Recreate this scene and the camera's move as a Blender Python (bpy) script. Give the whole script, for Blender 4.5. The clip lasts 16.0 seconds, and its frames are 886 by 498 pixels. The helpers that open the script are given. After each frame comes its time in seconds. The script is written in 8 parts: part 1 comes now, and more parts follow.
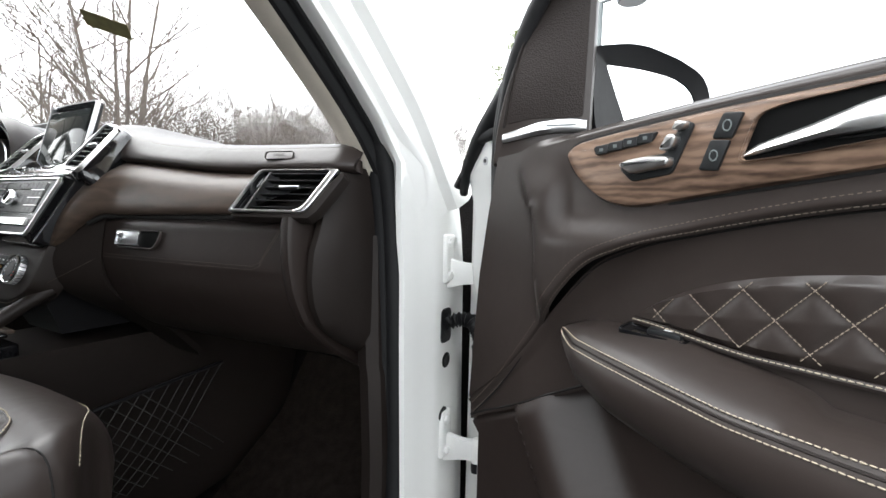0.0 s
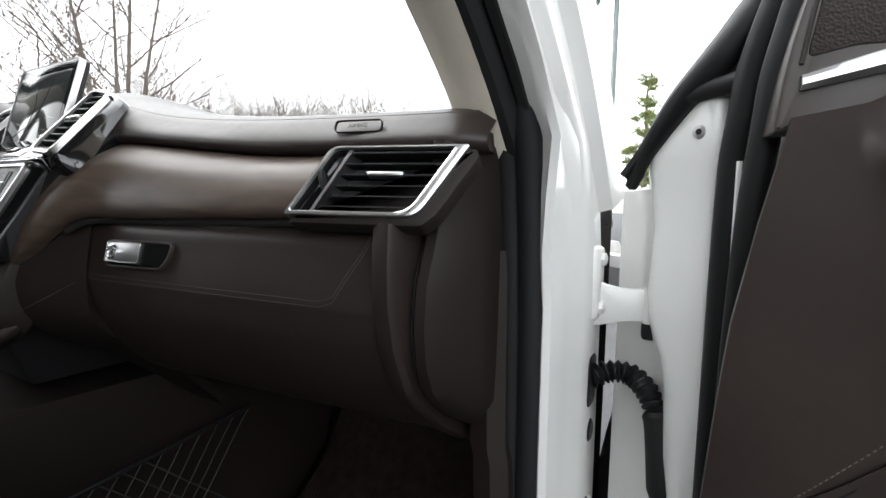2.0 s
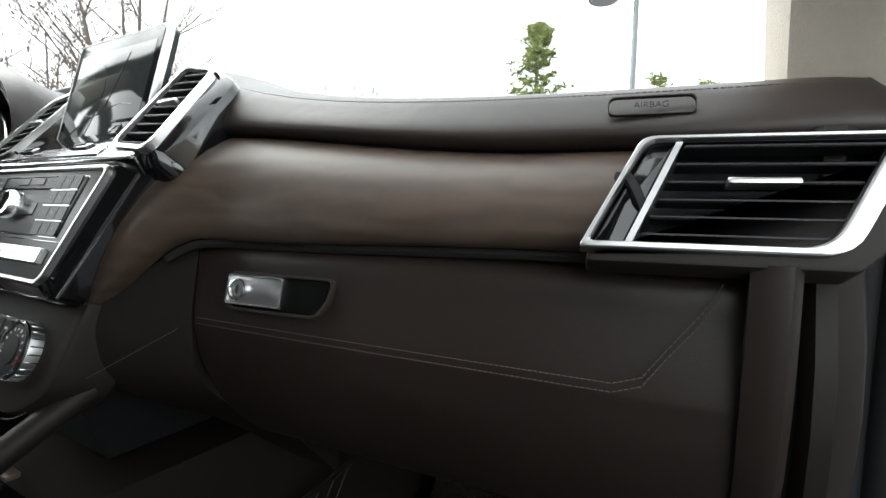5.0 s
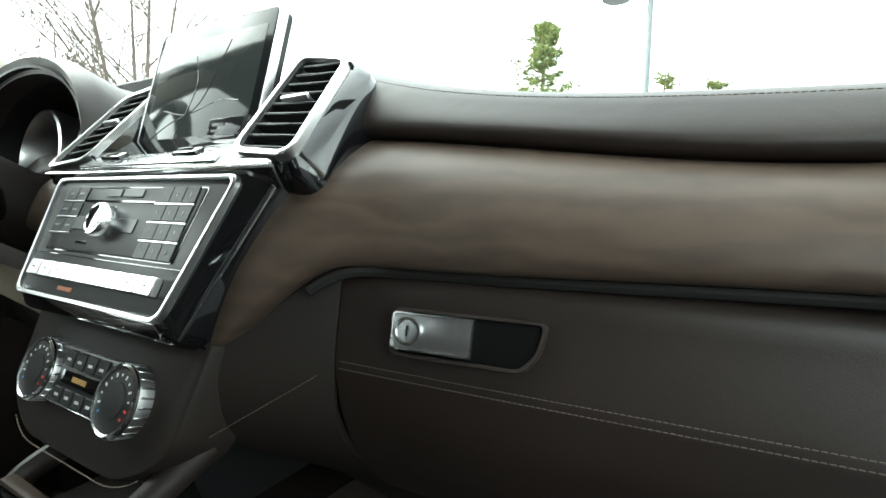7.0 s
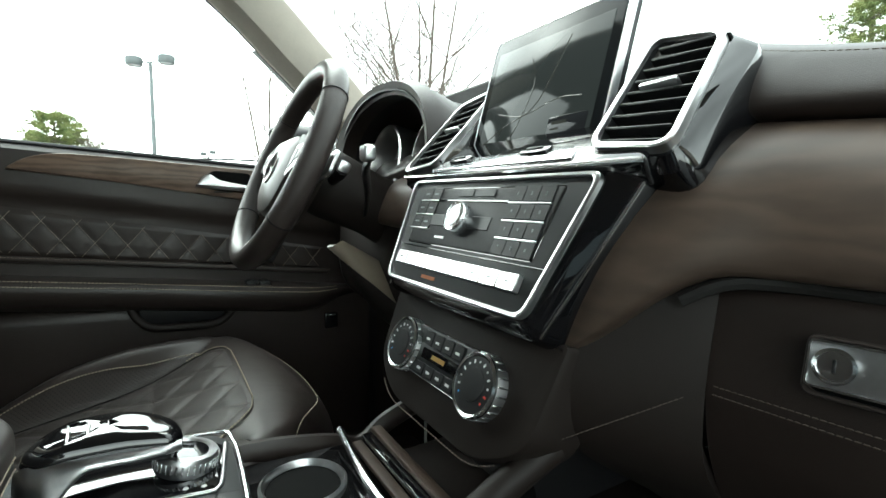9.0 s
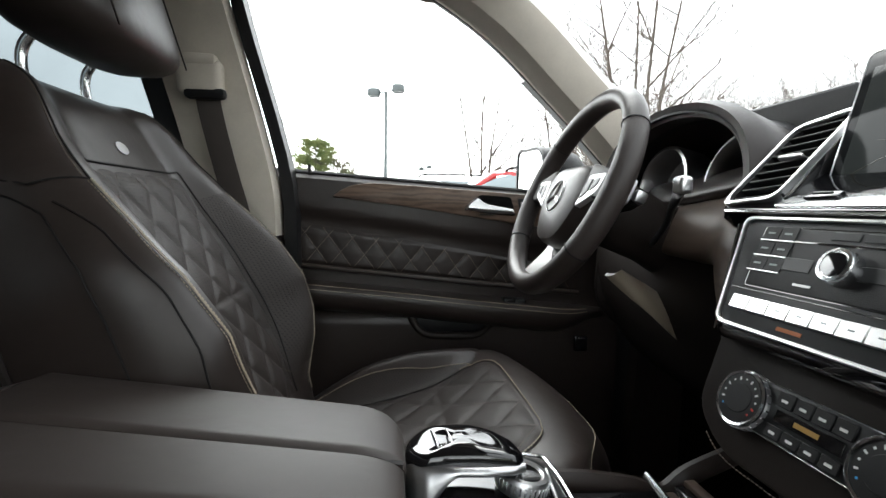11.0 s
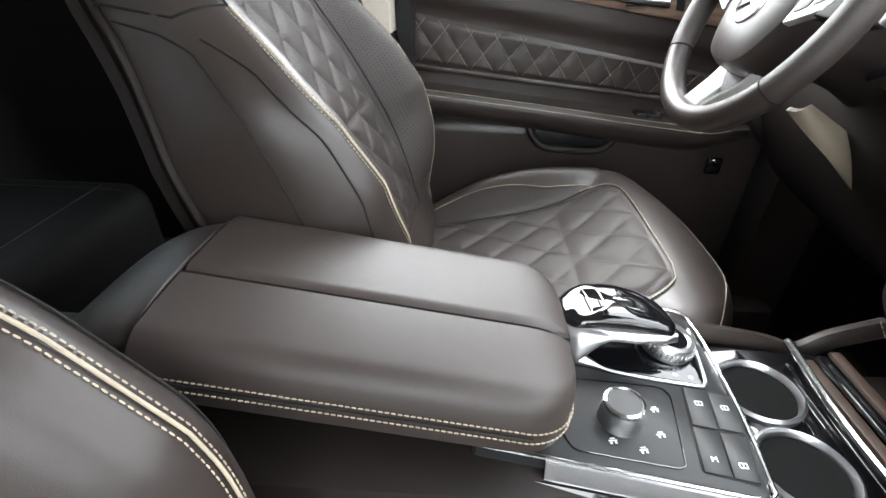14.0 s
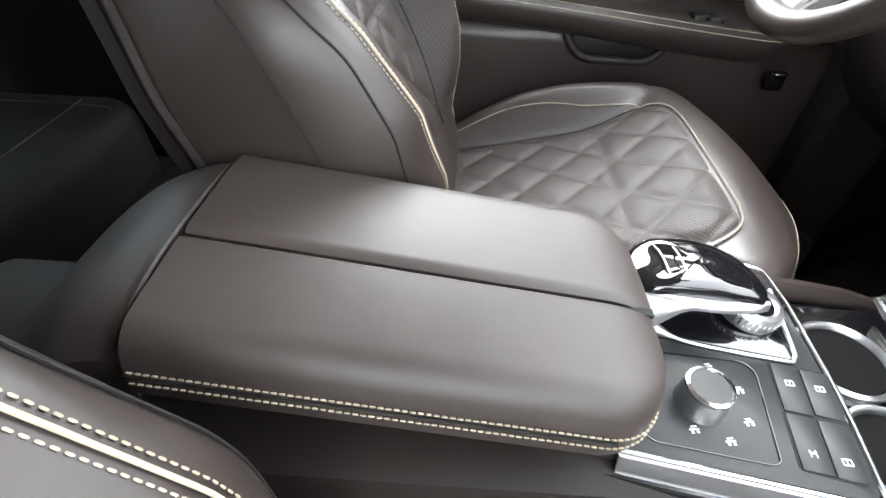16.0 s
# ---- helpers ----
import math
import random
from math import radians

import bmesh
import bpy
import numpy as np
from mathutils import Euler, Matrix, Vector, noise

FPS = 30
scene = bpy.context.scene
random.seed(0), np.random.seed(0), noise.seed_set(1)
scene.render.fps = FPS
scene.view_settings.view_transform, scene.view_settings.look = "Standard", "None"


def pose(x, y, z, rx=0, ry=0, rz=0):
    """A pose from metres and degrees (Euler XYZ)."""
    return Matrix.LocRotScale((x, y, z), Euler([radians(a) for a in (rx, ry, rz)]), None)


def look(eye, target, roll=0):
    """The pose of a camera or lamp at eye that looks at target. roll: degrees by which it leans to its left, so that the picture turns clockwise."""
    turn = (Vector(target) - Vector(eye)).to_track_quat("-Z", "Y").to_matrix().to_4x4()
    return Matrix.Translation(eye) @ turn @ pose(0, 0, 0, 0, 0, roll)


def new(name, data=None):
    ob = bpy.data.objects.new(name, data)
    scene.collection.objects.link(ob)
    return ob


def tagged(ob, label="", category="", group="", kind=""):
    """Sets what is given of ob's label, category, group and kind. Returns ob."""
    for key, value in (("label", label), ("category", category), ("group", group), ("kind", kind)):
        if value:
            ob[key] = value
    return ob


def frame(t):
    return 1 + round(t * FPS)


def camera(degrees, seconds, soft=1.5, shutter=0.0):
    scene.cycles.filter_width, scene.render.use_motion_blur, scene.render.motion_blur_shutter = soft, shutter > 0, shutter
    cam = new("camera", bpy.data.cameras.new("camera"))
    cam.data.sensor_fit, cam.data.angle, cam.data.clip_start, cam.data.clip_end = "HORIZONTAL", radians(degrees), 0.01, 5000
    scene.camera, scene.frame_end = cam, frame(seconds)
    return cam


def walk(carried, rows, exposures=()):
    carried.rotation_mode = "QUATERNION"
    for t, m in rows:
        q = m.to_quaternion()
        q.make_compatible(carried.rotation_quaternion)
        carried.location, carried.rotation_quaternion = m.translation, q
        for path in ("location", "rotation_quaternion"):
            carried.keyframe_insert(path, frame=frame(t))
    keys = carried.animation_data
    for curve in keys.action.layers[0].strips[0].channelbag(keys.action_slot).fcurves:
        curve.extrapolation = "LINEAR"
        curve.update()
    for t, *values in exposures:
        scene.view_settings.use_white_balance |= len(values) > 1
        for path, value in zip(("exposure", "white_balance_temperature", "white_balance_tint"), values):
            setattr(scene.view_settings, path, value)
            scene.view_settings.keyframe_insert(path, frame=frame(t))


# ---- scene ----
cam = camera(86.1, 16.0)
# the walk: length, first eye, and the turn of the first view against the car's axes
METRES, EYE, TILT, LEAN, TURN = 1.2, (1.135, 0.0, 1.2), -4.5, -1.3, 29.0
ROWS = [
    (0.0, 0.0, 0.0, 0.0, -0.0, 0.0, 0.0),
    (0.5, -0.0586, 0.0371, -0.0, 0.01, -0.1, 0.06),
    (1.0, -0.0944, 0.111, 0.007, 0.03, -0.15, 0.06),
    (1.5, -0.1143, 0.1745, 0.0104, 0.07, -0.27, 0.11),
    (2.0, -0.1393, 0.2183, 0.0214, 0.17, -0.33, 0.09),
    (2.5, -0.1717, 0.2466, 0.0346, 0.21, -0.19, 0.14),
    (3.0, -0.2066, 0.2651, 0.0359, 0.2, -0.24, 0.08),
    (3.5, -0.2432, 0.2896, 0.0402, 0.21, -0.18, 0.18),
    (4.0, -0.2668, 0.3136, 0.0409, 0.3, -0.21, 0.19),
    (6.5, -0.408, 0.4077, 0.057, 0.75, -0.39, 0.05),
    (7.0, -0.4371, 0.4191, 0.063, 0.86, -0.33, 0.0),
    (7.5, -0.458, 0.4201, 0.0639, 7.81, -0.89, -0.19),
    (8.0, -0.471, 0.4241, 0.0666, 15.28, -0.76, -0.79),
    (8.5, -0.4884, 0.4288, 0.0667, 22.76, -0.99, -1.37),
    (9.0, -0.5043, 0.4234, 0.0649, 30.13, -1.29, -1.93),
    (9.5, -0.5307, 0.4092, 0.0669, 37.3, -1.53, -2.38),
    (10.0, -0.5482, 0.3918, 0.0711, 44.35, -1.69, -2.91),
    (12.5, -0.6207, 0.3247, 0.1115, 63.34, -6.1, -4.24),
    (13.0, -0.6269, 0.3299, 0.1241, 63.49, -14.54, -4.25),
    (13.5, -0.6332, 0.3203, 0.1292, 63.61, -22.6, -4.3),
    (14.0, -0.6497, 0.3156, 0.1351, 63.76, -28.92, -4.53),
    (14.5, -0.6851, 0.3284, 0.1329, 63.81, -30.33, -4.59),
    (15.0, -0.7109, 0.3262, 0.1285, 63.94, -31.57, -4.66),
    (15.5, -0.7187, 0.3253, 0.1247, 64.05, -34.46, -4.72),
    (16.0, -0.7244, 0.3183, 0.1233, 64.22, -39.73, -4.72),
]
EXPO = [(0.0, 0.22, 6420, 8), (1.5, 0.05, 6430, 8), (3.5, -0.15, 6450, 7), (6.5, 0.52, 6290, -5), (7.0, 0.64, 6270, -8), (9.5, 0.2, 6290, -6), (10.0, 0.06, 6350, -2), (12.5, 0.0, 6430, 8),
        (13.0, 0.40, 6430, 8), (13.5, 1.28, 6400, 8), (14.0, 1.65, 6350, 7), (14.5, 1.82, 6330, 7), (15.0, 2.02, 6330, 7), (16.0, 2.14, 6330, 7)]
walk(cam, [(t, pose(*EYE, TILT, LEAN, TURN) @ pose(METRES * x, METRES * y, METRES * z, 90 + pitch, roll, yaw))
           for t, x, y, z, yaw, pitch, roll in ROWS], EXPO)

# ---- world and light: a bright overcast day ----
world = bpy.data.worlds.new("overcast_sky")
scene.world = world
world.use_nodes = True
wn, wl = world.node_tree.nodes, world.node_tree.links
sky = wn.new("ShaderNodeTexSky")
sky.sky_type, sky.sun_disc = "NISHITA", False
sky.sun_elevation, sky.sun_rotation = radians(42), radians(250)
hsv = wn.new("ShaderNodeHueSaturation")
hsv.inputs["Saturation"].default_value = 0.10
wl.new(sky.outputs[0], hsv.inputs["Color"])
# cloud cover: brighter overhead than at the horizon, with soft uneven cloud
geo = wn.new("ShaderNodeTexCoord")
sep = wn.new("ShaderNodeSeparateXYZ")
wl.new(geo.outputs["Generated"], sep.inputs[0])
rise = wn.new("ShaderNodeMapRange")
rise.inputs[1].default_value, rise.inputs[2].default_value, rise.inputs[3].default_value, rise.inputs[4].default_value = 0.0, 1.0, 1.15, 2.5
wl.new(sep.outputs[2], rise.inputs[0])
cloud = wn.new("ShaderNodeTexNoise")
cloud.inputs["Scale"].default_value, cloud.inputs["Detail"].default_value = 2.2, 6.0
wl.new(geo.outputs["Generated"], cloud.inputs[0])
patch = wn.new("ShaderNodeMapRange")
patch.inputs[1].default_value, patch.inputs[2].default_value, patch.inputs[3].default_value, patch.inputs[4].default_value = 0.35, 0.65, 0.72, 1.2
wl.new(cloud.outputs[0], patch.inputs[0])
power = wn.new("ShaderNodeMath")
power.operation = "MULTIPLY"
wl.new(rise.outputs[0], power.inputs[0]), wl.new(patch.outputs[0], power.inputs[1])
power2 = wn.new("ShaderNodeMath")
power2.operation, power2.inputs[1].default_value = "MULTIPLY", 0.50
wl.new(power.outputs[0], power2.inputs[0])
wl.new(hsv.outputs[0], wn["Background"].inputs[0])
wl.new(power2.outputs[0], wn["Background"].inputs[1])
sun_data = bpy.data.lights.new("sun", "SUN")
sun_data.energy, sun_data.angle, sun_data.color = 0.8, radians(25), (1.0, 0.97, 0.93)
sun = new("sun", sun_data)
sun.matrix_world = look((0, 0, 30), (24, -8, 0))


# ---- materials ----
def material(name, colour, rough=0.5, metal=0.0, bump=0.0, bscale=400.0, vary=0.0, vscale=6.0, coat=0.0, spec=0.5,
             second=None, stretch=None, detail=3.0, rvary=0.0, relief=0.0006, crease=0.0):
    """A procedural surface: base colour with two scales of variation, fine relief and uneven gloss."""
    m = bpy.data.materials.new(name)
    m.use_nodes = True
    n, l = m.node_tree.nodes, m.node_tree.links
    b = n["Principled BSDF"]
    b.inputs["Base Color"].default_value = (*colour, 1)
    b.inputs["Roughness"].default_value, b.inputs["Metallic"].default_value = rough, metal
    b.inputs["Coat Weight"].default_value, b.inputs["Specular IOR Level"].default_value = coat, spec
    co = n.new("ShaderNodeTexCoord")
    src = co.outputs["Object"]
    if stretch:
        mp = n.new("ShaderNodeMapping")
        mp.inputs["Scale"].default_value = stretch
        l.new(src, mp.inputs[0])
        src = mp.outputs[0]
    if vary or second:
        t1, t2 = n.new("ShaderNodeTexNoise"), n.new("ShaderNodeTexNoise")
        t1.inputs["Scale"].default_value, t1.inputs["Detail"].default_value = vscale, detail
        t2.inputs["Scale"].default_value = vscale * 11
        l.new(src, t1.inputs[0]), l.new(src, t2.inputs[0])
        mx = n.new("ShaderNodeMath")
        mx.operation = "MULTIPLY_ADD"
        mx.inputs[1].default_value = 0.35
        l.new(t2.outputs[0], mx.inputs[0]), l.new(t1.outputs[0], mx.inputs[2])
        rp = n.new("ShaderNodeValToRGB")
        rp.color_ramp.elements[0].position, rp.color_ramp.elements[1].position = 0.45, 0.92
        two = second or tuple(min(1, c * (1 + vary)) for c in colour)
        one = colour if second else tuple(c * (1 - vary) for c in colour)
        rp.color_ramp.elements[0].color, rp.color_ramp.elements[1].color = (*one, 1), (*two, 1)
        l.new(mx.outputs[0], rp.inputs[0]), l.new(rp.outputs[0], b.inputs["Base Color"])
        if rvary:
            mr = n.new("ShaderNodeMapRange")
            mr.inputs[3].default_value, mr.inputs[4].default_value = rough - rvary, rough + rvary
            l.new(t1.outputs[0], mr.inputs[0]), l.new(mr.outputs[0], b.inputs["Roughness"])
    if bump:
        vt = n.new("ShaderNodeTexVoronoi" if bscale > 300 else "ShaderNodeTexNoise")
        vt.inputs["Scale"].default_value = bscale
        l.new(src, vt.inputs[0])
        bp = n.new("ShaderNodeBump")
        bp.inputs["Strength"].default_value, bp.inputs["Distance"].default_value = bump, relief
        l.new(vt.outputs[0], bp.inputs["Height"]), l.new(bp.outputs[0], b.inputs["Normal"])
        if crease:
            # soft folds and hollows, a few centimetres apart
            cn, cb = n.new("ShaderNodeTexNoise"), n.new("ShaderNodeBump")
            cn.inputs["Scale"].default_value, cn.inputs["Detail"].default_value = 22.0, 2.5
            cn.inputs["Distortion"].default_value = 0.6
            cb.inputs["Strength"].default_value, cb.inputs["Distance"].default_value = crease, 0.010
            l.new(src, cn.inputs[0]), l.new(cn.outputs[0], cb.inputs["Height"]), l.new(cb.outputs[0], bp.inputs["Normal"])
    return m


def glass(name, tint=(1, 1, 1), mixing=0.06):
    """Thin window glass: clear, with a faint mirror on top."""
    m = bpy.data.materials.new(name)
    m.use_nodes = True
    n, l = m.node_tree.nodes, m.node_tree.links
    n.remove(n["Principled BSDF"])
    tr, gl, mx = n.new("ShaderNodeBsdfTransparent"), n.new("ShaderNodeBsdfGlossy"), n.new("ShaderNodeMixShader")
    fr = n.new("ShaderNodeLayerWeight")
    fr.inputs[0].default_value = mixing
    tr.inputs[0].default_value, gl.inputs["Roughness"].default_value = (*tint, 1), 0.01
    l.new(fr.outputs[0], mx.inputs[0]), l.new(tr.outputs[0], mx.inputs[1]), l.new(gl.outputs[0], mx.inputs[2])
    l.new(mx.outputs[0], n["Material Output"].inputs[0])
    return m


LEATHER = material("espresso_leather", (0.034, 0.0262, 0.0232), 0.38, spec=0.45, crease=0.08, bump=0.10, bscale=1500, vary=0.12, vscale=9, rvary=0.05, relief=0.0003)
LID_LEATHER = material("sheen_leather", (0.040, 0.0310, 0.0275), 0.50, spec=0.55, crease=0.06, bump=0.10, bscale=1500, vary=0.10, vscale=9, rvary=0.05, relief=0.0003)
# brown trim far darker than LEATHER: the shade of the footwells is in its colour
LEATHER_LOW = material("shade_darkened_vinyl", (0.0165, 0.0126, 0.0110), 0.55, spec=0.25, bump=0.12, bscale=1600, vary=0.12, vscale=7, relief=0.0003)


def perforated(name, colour, turn):
    """Leather with rows of small punched holes; turn lays the rows on an upright or a level face."""
    m = material(name, colour, 0.55, bump=0.12, bscale=1500, vary=0.10, vscale=9, relief=0.0003, spec=0.4)
    n, l = m.node_tree.nodes, m.node_tree.links
    b = n["Principled BSDF"]
    co, mp, vo = n.new("ShaderNodeTexCoord"), n.new("ShaderNodeMapping"), n.new("ShaderNodeTexVoronoi")
    mp.inputs["Rotation"].default_value = turn
    vo.voronoi_dimensions = "2D"
    vo.inputs["Scale"].default_value, vo.inputs["Randomness"].default_value = 250.0, 0.0
    l.new(co.outputs["Object"], mp.inputs[0]), l.new(mp.outputs[0], vo.inputs["Vector"])
    hole = n.new("ShaderNodeMapRange")
    hole.inputs[1].default_value, hole.inputs[2].default_value, hole.inputs[3].default_value, hole.inputs[4].default_value = 0.17, 0.25, 0.12, 1.0
    l.new(vo.outputs["Distance"], hole.inputs[0])
    was = b.inputs["Base Color"].links[0].from_socket
    mx = n.new("ShaderNodeMix")
    mx.data_type = "RGBA"
    mx.inputs["A"].default_value = (0.002, 0.002, 0.002, 1)
    l.new(hole.outputs[0], mx.inputs["Factor"])
    l.new(was, [q for q in mx.inputs if q.name == "B" and q.type == "RGBA"][0])
    l.new([q for q in mx.outputs if q.type == "RGBA"][0], b.inputs["Base Color"])
    bp = n.new("ShaderNodeBump")
    bp.inputs["Strength"].default_value, bp.inputs["Distance"].default_value = 0.6, 0.0006
    l.new(hole.outputs[0], bp.inputs["Height"])
    l.new(b.inputs["Normal"].links[0].from_socket, bp.inputs["Normal"])
    l.new(bp.outputs[0], b.inputs["Normal"])
    return m


PERF_FLAT = perforated("perforated_leather_level", (0.034, 0.0262, 0.0232), (0, 0, radians(45)))
PERF_BACK = perforated("perforated_leather_upright", (0.034, 0.0262, 0.0232), (radians(-75), 0, 0))
# near-black for gauge faces and for plates that paint the shade inside hollows
RECESS = material("gauge_black_recess_shade", (0.004, 0.004, 0.004), 0.8, spec=0.1)
BRIGHT = material("bright_silver", (0.72, 0.72, 0.72), 0.30, 1.0, vary=0.03, vscale=30)
SATIN = material("satin_silver", (0.80, 0.80, 0.79), 0.42, 0.7, vary=0.03, vscale=30)
SEAM = material("seam_and_gap_shade", (0.006, 0.005, 0.0045), 0.8)
DASH = material("dashboard_leather", (0.0225, 0.0160, 0.0138), 0.45, spec=0.44, crease=0.08, bump=0.16, bscale=1300, vary=0.12, vscale=9, rvary=0.05, relief=0.0004)
def walnut_wood(name, dark, light, along, rough):
    """Open-pored walnut: drawn-out figure, wavy dark growth lines and fine pores along the grain."""
    m = bpy.data.materials.new(name)
    m.use_nodes = True
    n, l = m.node_tree.nodes, m.node_tree.links
    b = n["Principled BSDF"]
    b.inputs["Specular IOR Level"].default_value = 0.30
    co, mp = n.new("ShaderNodeTexCoord"), n.new("ShaderNodeMapping")
    mp.inputs["Scale"].default_value = along
    l.new(co.outputs["Object"], mp.inputs[0])
    fig, wave, pore = n.new("ShaderNodeTexNoise"), n.new("ShaderNodeTexWave"), n.new("ShaderNodeTexNoise")
    fig.inputs["Scale"].default_value, fig.inputs["Detail"].default_value, fig.inputs["Distortion"].default_value = 5.0, 6.0, 1.2
    wave.inputs["Scale"].default_value, wave.inputs["Distortion"].default_value, wave.inputs["Detail"].default_value = 7.0, 9.0, 3.0
    wave.inputs["Detail Scale"].default_value, wave.bands_direction = 1.6, "Z"
    pore.inputs["Scale"].default_value, pore.inputs["Detail"].default_value = 60.0, 4.0
    for q in (fig, wave, pore):
        l.new(mp.outputs[0], q.inputs[0])
    a1, a2 = n.new("ShaderNodeMath"), n.new("ShaderNodeMath")
    a1.operation = a2.operation = "MULTIPLY_ADD"
    a1.inputs[1].default_value, a2.inputs[1].default_value = 0.30, 0.30
    l.new(wave.outputs["Fac"], a1.inputs[0]), l.new(fig.outputs[0], a1.inputs[2])
    l.new(pore.outputs[0], a2.inputs[0]), l.new(a1.outputs[0], a2.inputs[2])
    rp = n.new("ShaderNodeValToRGB")
    rp.color_ramp.elements[0].position, rp.color_ramp.elements[1].position = 0.52, 1.02
    rp.color_ramp.elements[0].color, rp.color_ramp.elements[1].color = (*dark, 1), (*light, 1)
    l.new(a2.outputs[0], rp.inputs[0]), l.new(rp.outputs[0], b.inputs["Base Color"])
    mr = n.new("ShaderNodeMapRange")
    mr.inputs[3].default_value, mr.inputs[4].default_value = rough + 0.08, rough - 0.08
    l.new(fig.outputs[0], mr.inputs[0]), l.new(mr.outputs[0], b.inputs["Roughness"])
    bp = n.new("ShaderNodeBump")
    bp.inputs["Strength"].default_value, bp.inputs["Distance"].default_value = 0.12, 0.0006
    l.new(a2.outputs[0], bp.inputs["Height"]), l.new(bp.outputs[0], b.inputs["Normal"])
    return m


WALNUT = walnut_wood("figured_walnut", (0.050, 0.030, 0.021), (0.215, 0.140, 0.098), (1.4, 1.0, 5.5), 0.36)
WALNUT_SOFT = walnut_wood("pale_walnut", (0.090, 0.060, 0.043), (0.190, 0.130, 0.096), (1.4, 1.0, 4.0), 0.34)
WOOD = walnut_wood("satin_dark_walnut", (0.054, 0.0385, 0.030), (0.084, 0.060, 0.046), (1.0, 1.0, 2.6), 0.42)
# rear cabin leather, blackened to stand in for the lack of light there
BENCH = material("shade_blackened_leather", (0.008, 0.0075, 0.0072), 0.62, spec=0.16, bump=0.12, bscale=1400, vary=0.15, vscale=8, rvary=0.05, relief=0.0003)
THREAD = material("beige_thread", (0.42, 0.36, 0.27), 0.8)
THREAD_MID = material("taupe_thread", (0.26, 0.215, 0.17), 0.8)
THREAD_DIM = material("brown_thread", (0.13, 0.105, 0.085), 0.8)
THREAD_LOW = material("dark_brown_thread", (0.075, 0.058, 0.048), 0.8)
CHROME = material("satin_chrome", (0.78, 0.79, 0.80), 0.18, 1.0, vary=0.05, vscale=30)
BRUSHED = material("brushed_aluminium", (0.62, 0.62, 0.63), 0.32, 1.0, vary=0.08, vscale=40)
GLOSS = material("piano_black", (0.006, 0.006, 0.007), 0.06, coat=0.6)
BLACK = material("black_plastic", (0.010, 0.010, 0.011), 0.45, spec=0.3, bump=0.2, bscale=1200, vary=0.1)
SOFTBLK = material("charcoal_panel", (0.017, 0.018, 0.019), 0.40, vary=0.1, vscale=12, spec=0.35)
RUBBER = material("black_rubber", (0.012, 0.012, 0.013), 0.62, spec=0.3, bump=0.1, bscale=250, vary=0.15)
PAINT = material("white_car_paint", (0.86, 0.86, 0.84), 0.28, coat=0.5, vary=0.02, vscale=3)
CREAM = material("cream_fabric_trim", (0.62, 0.565, 0.485), 0.85, bump=0.5, bscale=700, vary=0.06, vscale=20)
CREAM_GLOSS = material("beige_plastic", (0.24, 0.20, 0.15), 0.35, vary=0.06, vscale=12)
CARPET = material("black_carpet", (0.009, 0.008, 0.0075), 0.95, spec=0.04, bump=1.0, bscale=260, vary=0.3, vscale=40, relief=0.004)
MAT_RUG = material("brown_floor_mat", (0.017, 0.0135, 0.0115), 0.95, spec=0.04, bump=1.0, bscale=280, vary=0.3, vscale=45, relief=0.004)
SCREEN = material("display_glass", (0.012, 0.013, 0.014), 0.06, spec=0.07)


def lit(name, colour, power):
    """A dimly glowing display behind smooth glass."""
    m = material(name, (0.010, 0.011, 0.012), 0.07, spec=0.10)
    b = m.node_tree.nodes["Principled BSDF"]
    b.inputs["Emission Color"].default_value, b.inputs["Emission Strength"].default_value = (*colour, 1), power
    return m


MAP = lit("dim_map_picture", (0.80, 0.90, 0.86), 0.026)
MAP_LINE = lit("dim_map_line", (0.95, 0.92, 0.75), 0.031)
MAP_INFO = lit("dim_info_field", (0.8, 0.8, 0.9), 0.010)
GLASS = glass("clear_glass")
TINTED = glass("privacy_glass", (0.30, 0.32, 0.33))
DARK_GLASS = glass("dark_privacy_glass", (0.13, 0.14, 0.14))
MIRROR = material("mirror_glass", (0.9, 0.9, 0.9), 0.01, 1.0)
ASPHALT = material("wet_grey_asphalt", (0.05, 0.05, 0.052), 0.8, bump=0.6, bscale=90, vary=0.3, vscale=1.5, relief=0.004)
BARK = material("grey_bark", (0.16, 0.135, 0.115), 0.9, vary=0.25, vscale=4)
NEEDLE = material("pine_needles", (0.12, 0.17, 0.055), 0.7, second=(0.30, 0.32, 0.12), vscale=2)
STEEL = material("painted_pole", (0.16, 0.18, 0.18), 0.45, 0.3, vary=0.1)
WHITE_PRINT = material("white_print", (0.7, 0.7, 0.7), 0.6)


# ---- mesh helpers ----
def part(name, bm, mat, parent=None, label="", smooth=True):
    """Links a bmesh as ONE mesh object, under its thing when one is given."""
    me = bpy.data.meshes.new(name)
    bmesh.ops.recalc_face_normals(bm, faces=bm.faces)
    bm.to_mesh(me)
    bm.free()
    me.materials.append(mat)
    if smooth:
        for p in me.polygons:
            p.use_smooth = True
        me.set_sharp_from_angle(angle=radians(38))
    ob = new(name, me)
    if parent is not None:
        ob.parent = parent
    if label:
        ob["label"] = label
    return ob


def thing(name, label, category, group="", kind="", m=None):
    ob = tagged(new(name), label, category, group, kind)
    ob.empty_display_size = 0.05
    if m is not None:
        ob.matrix_basis = m
    return ob


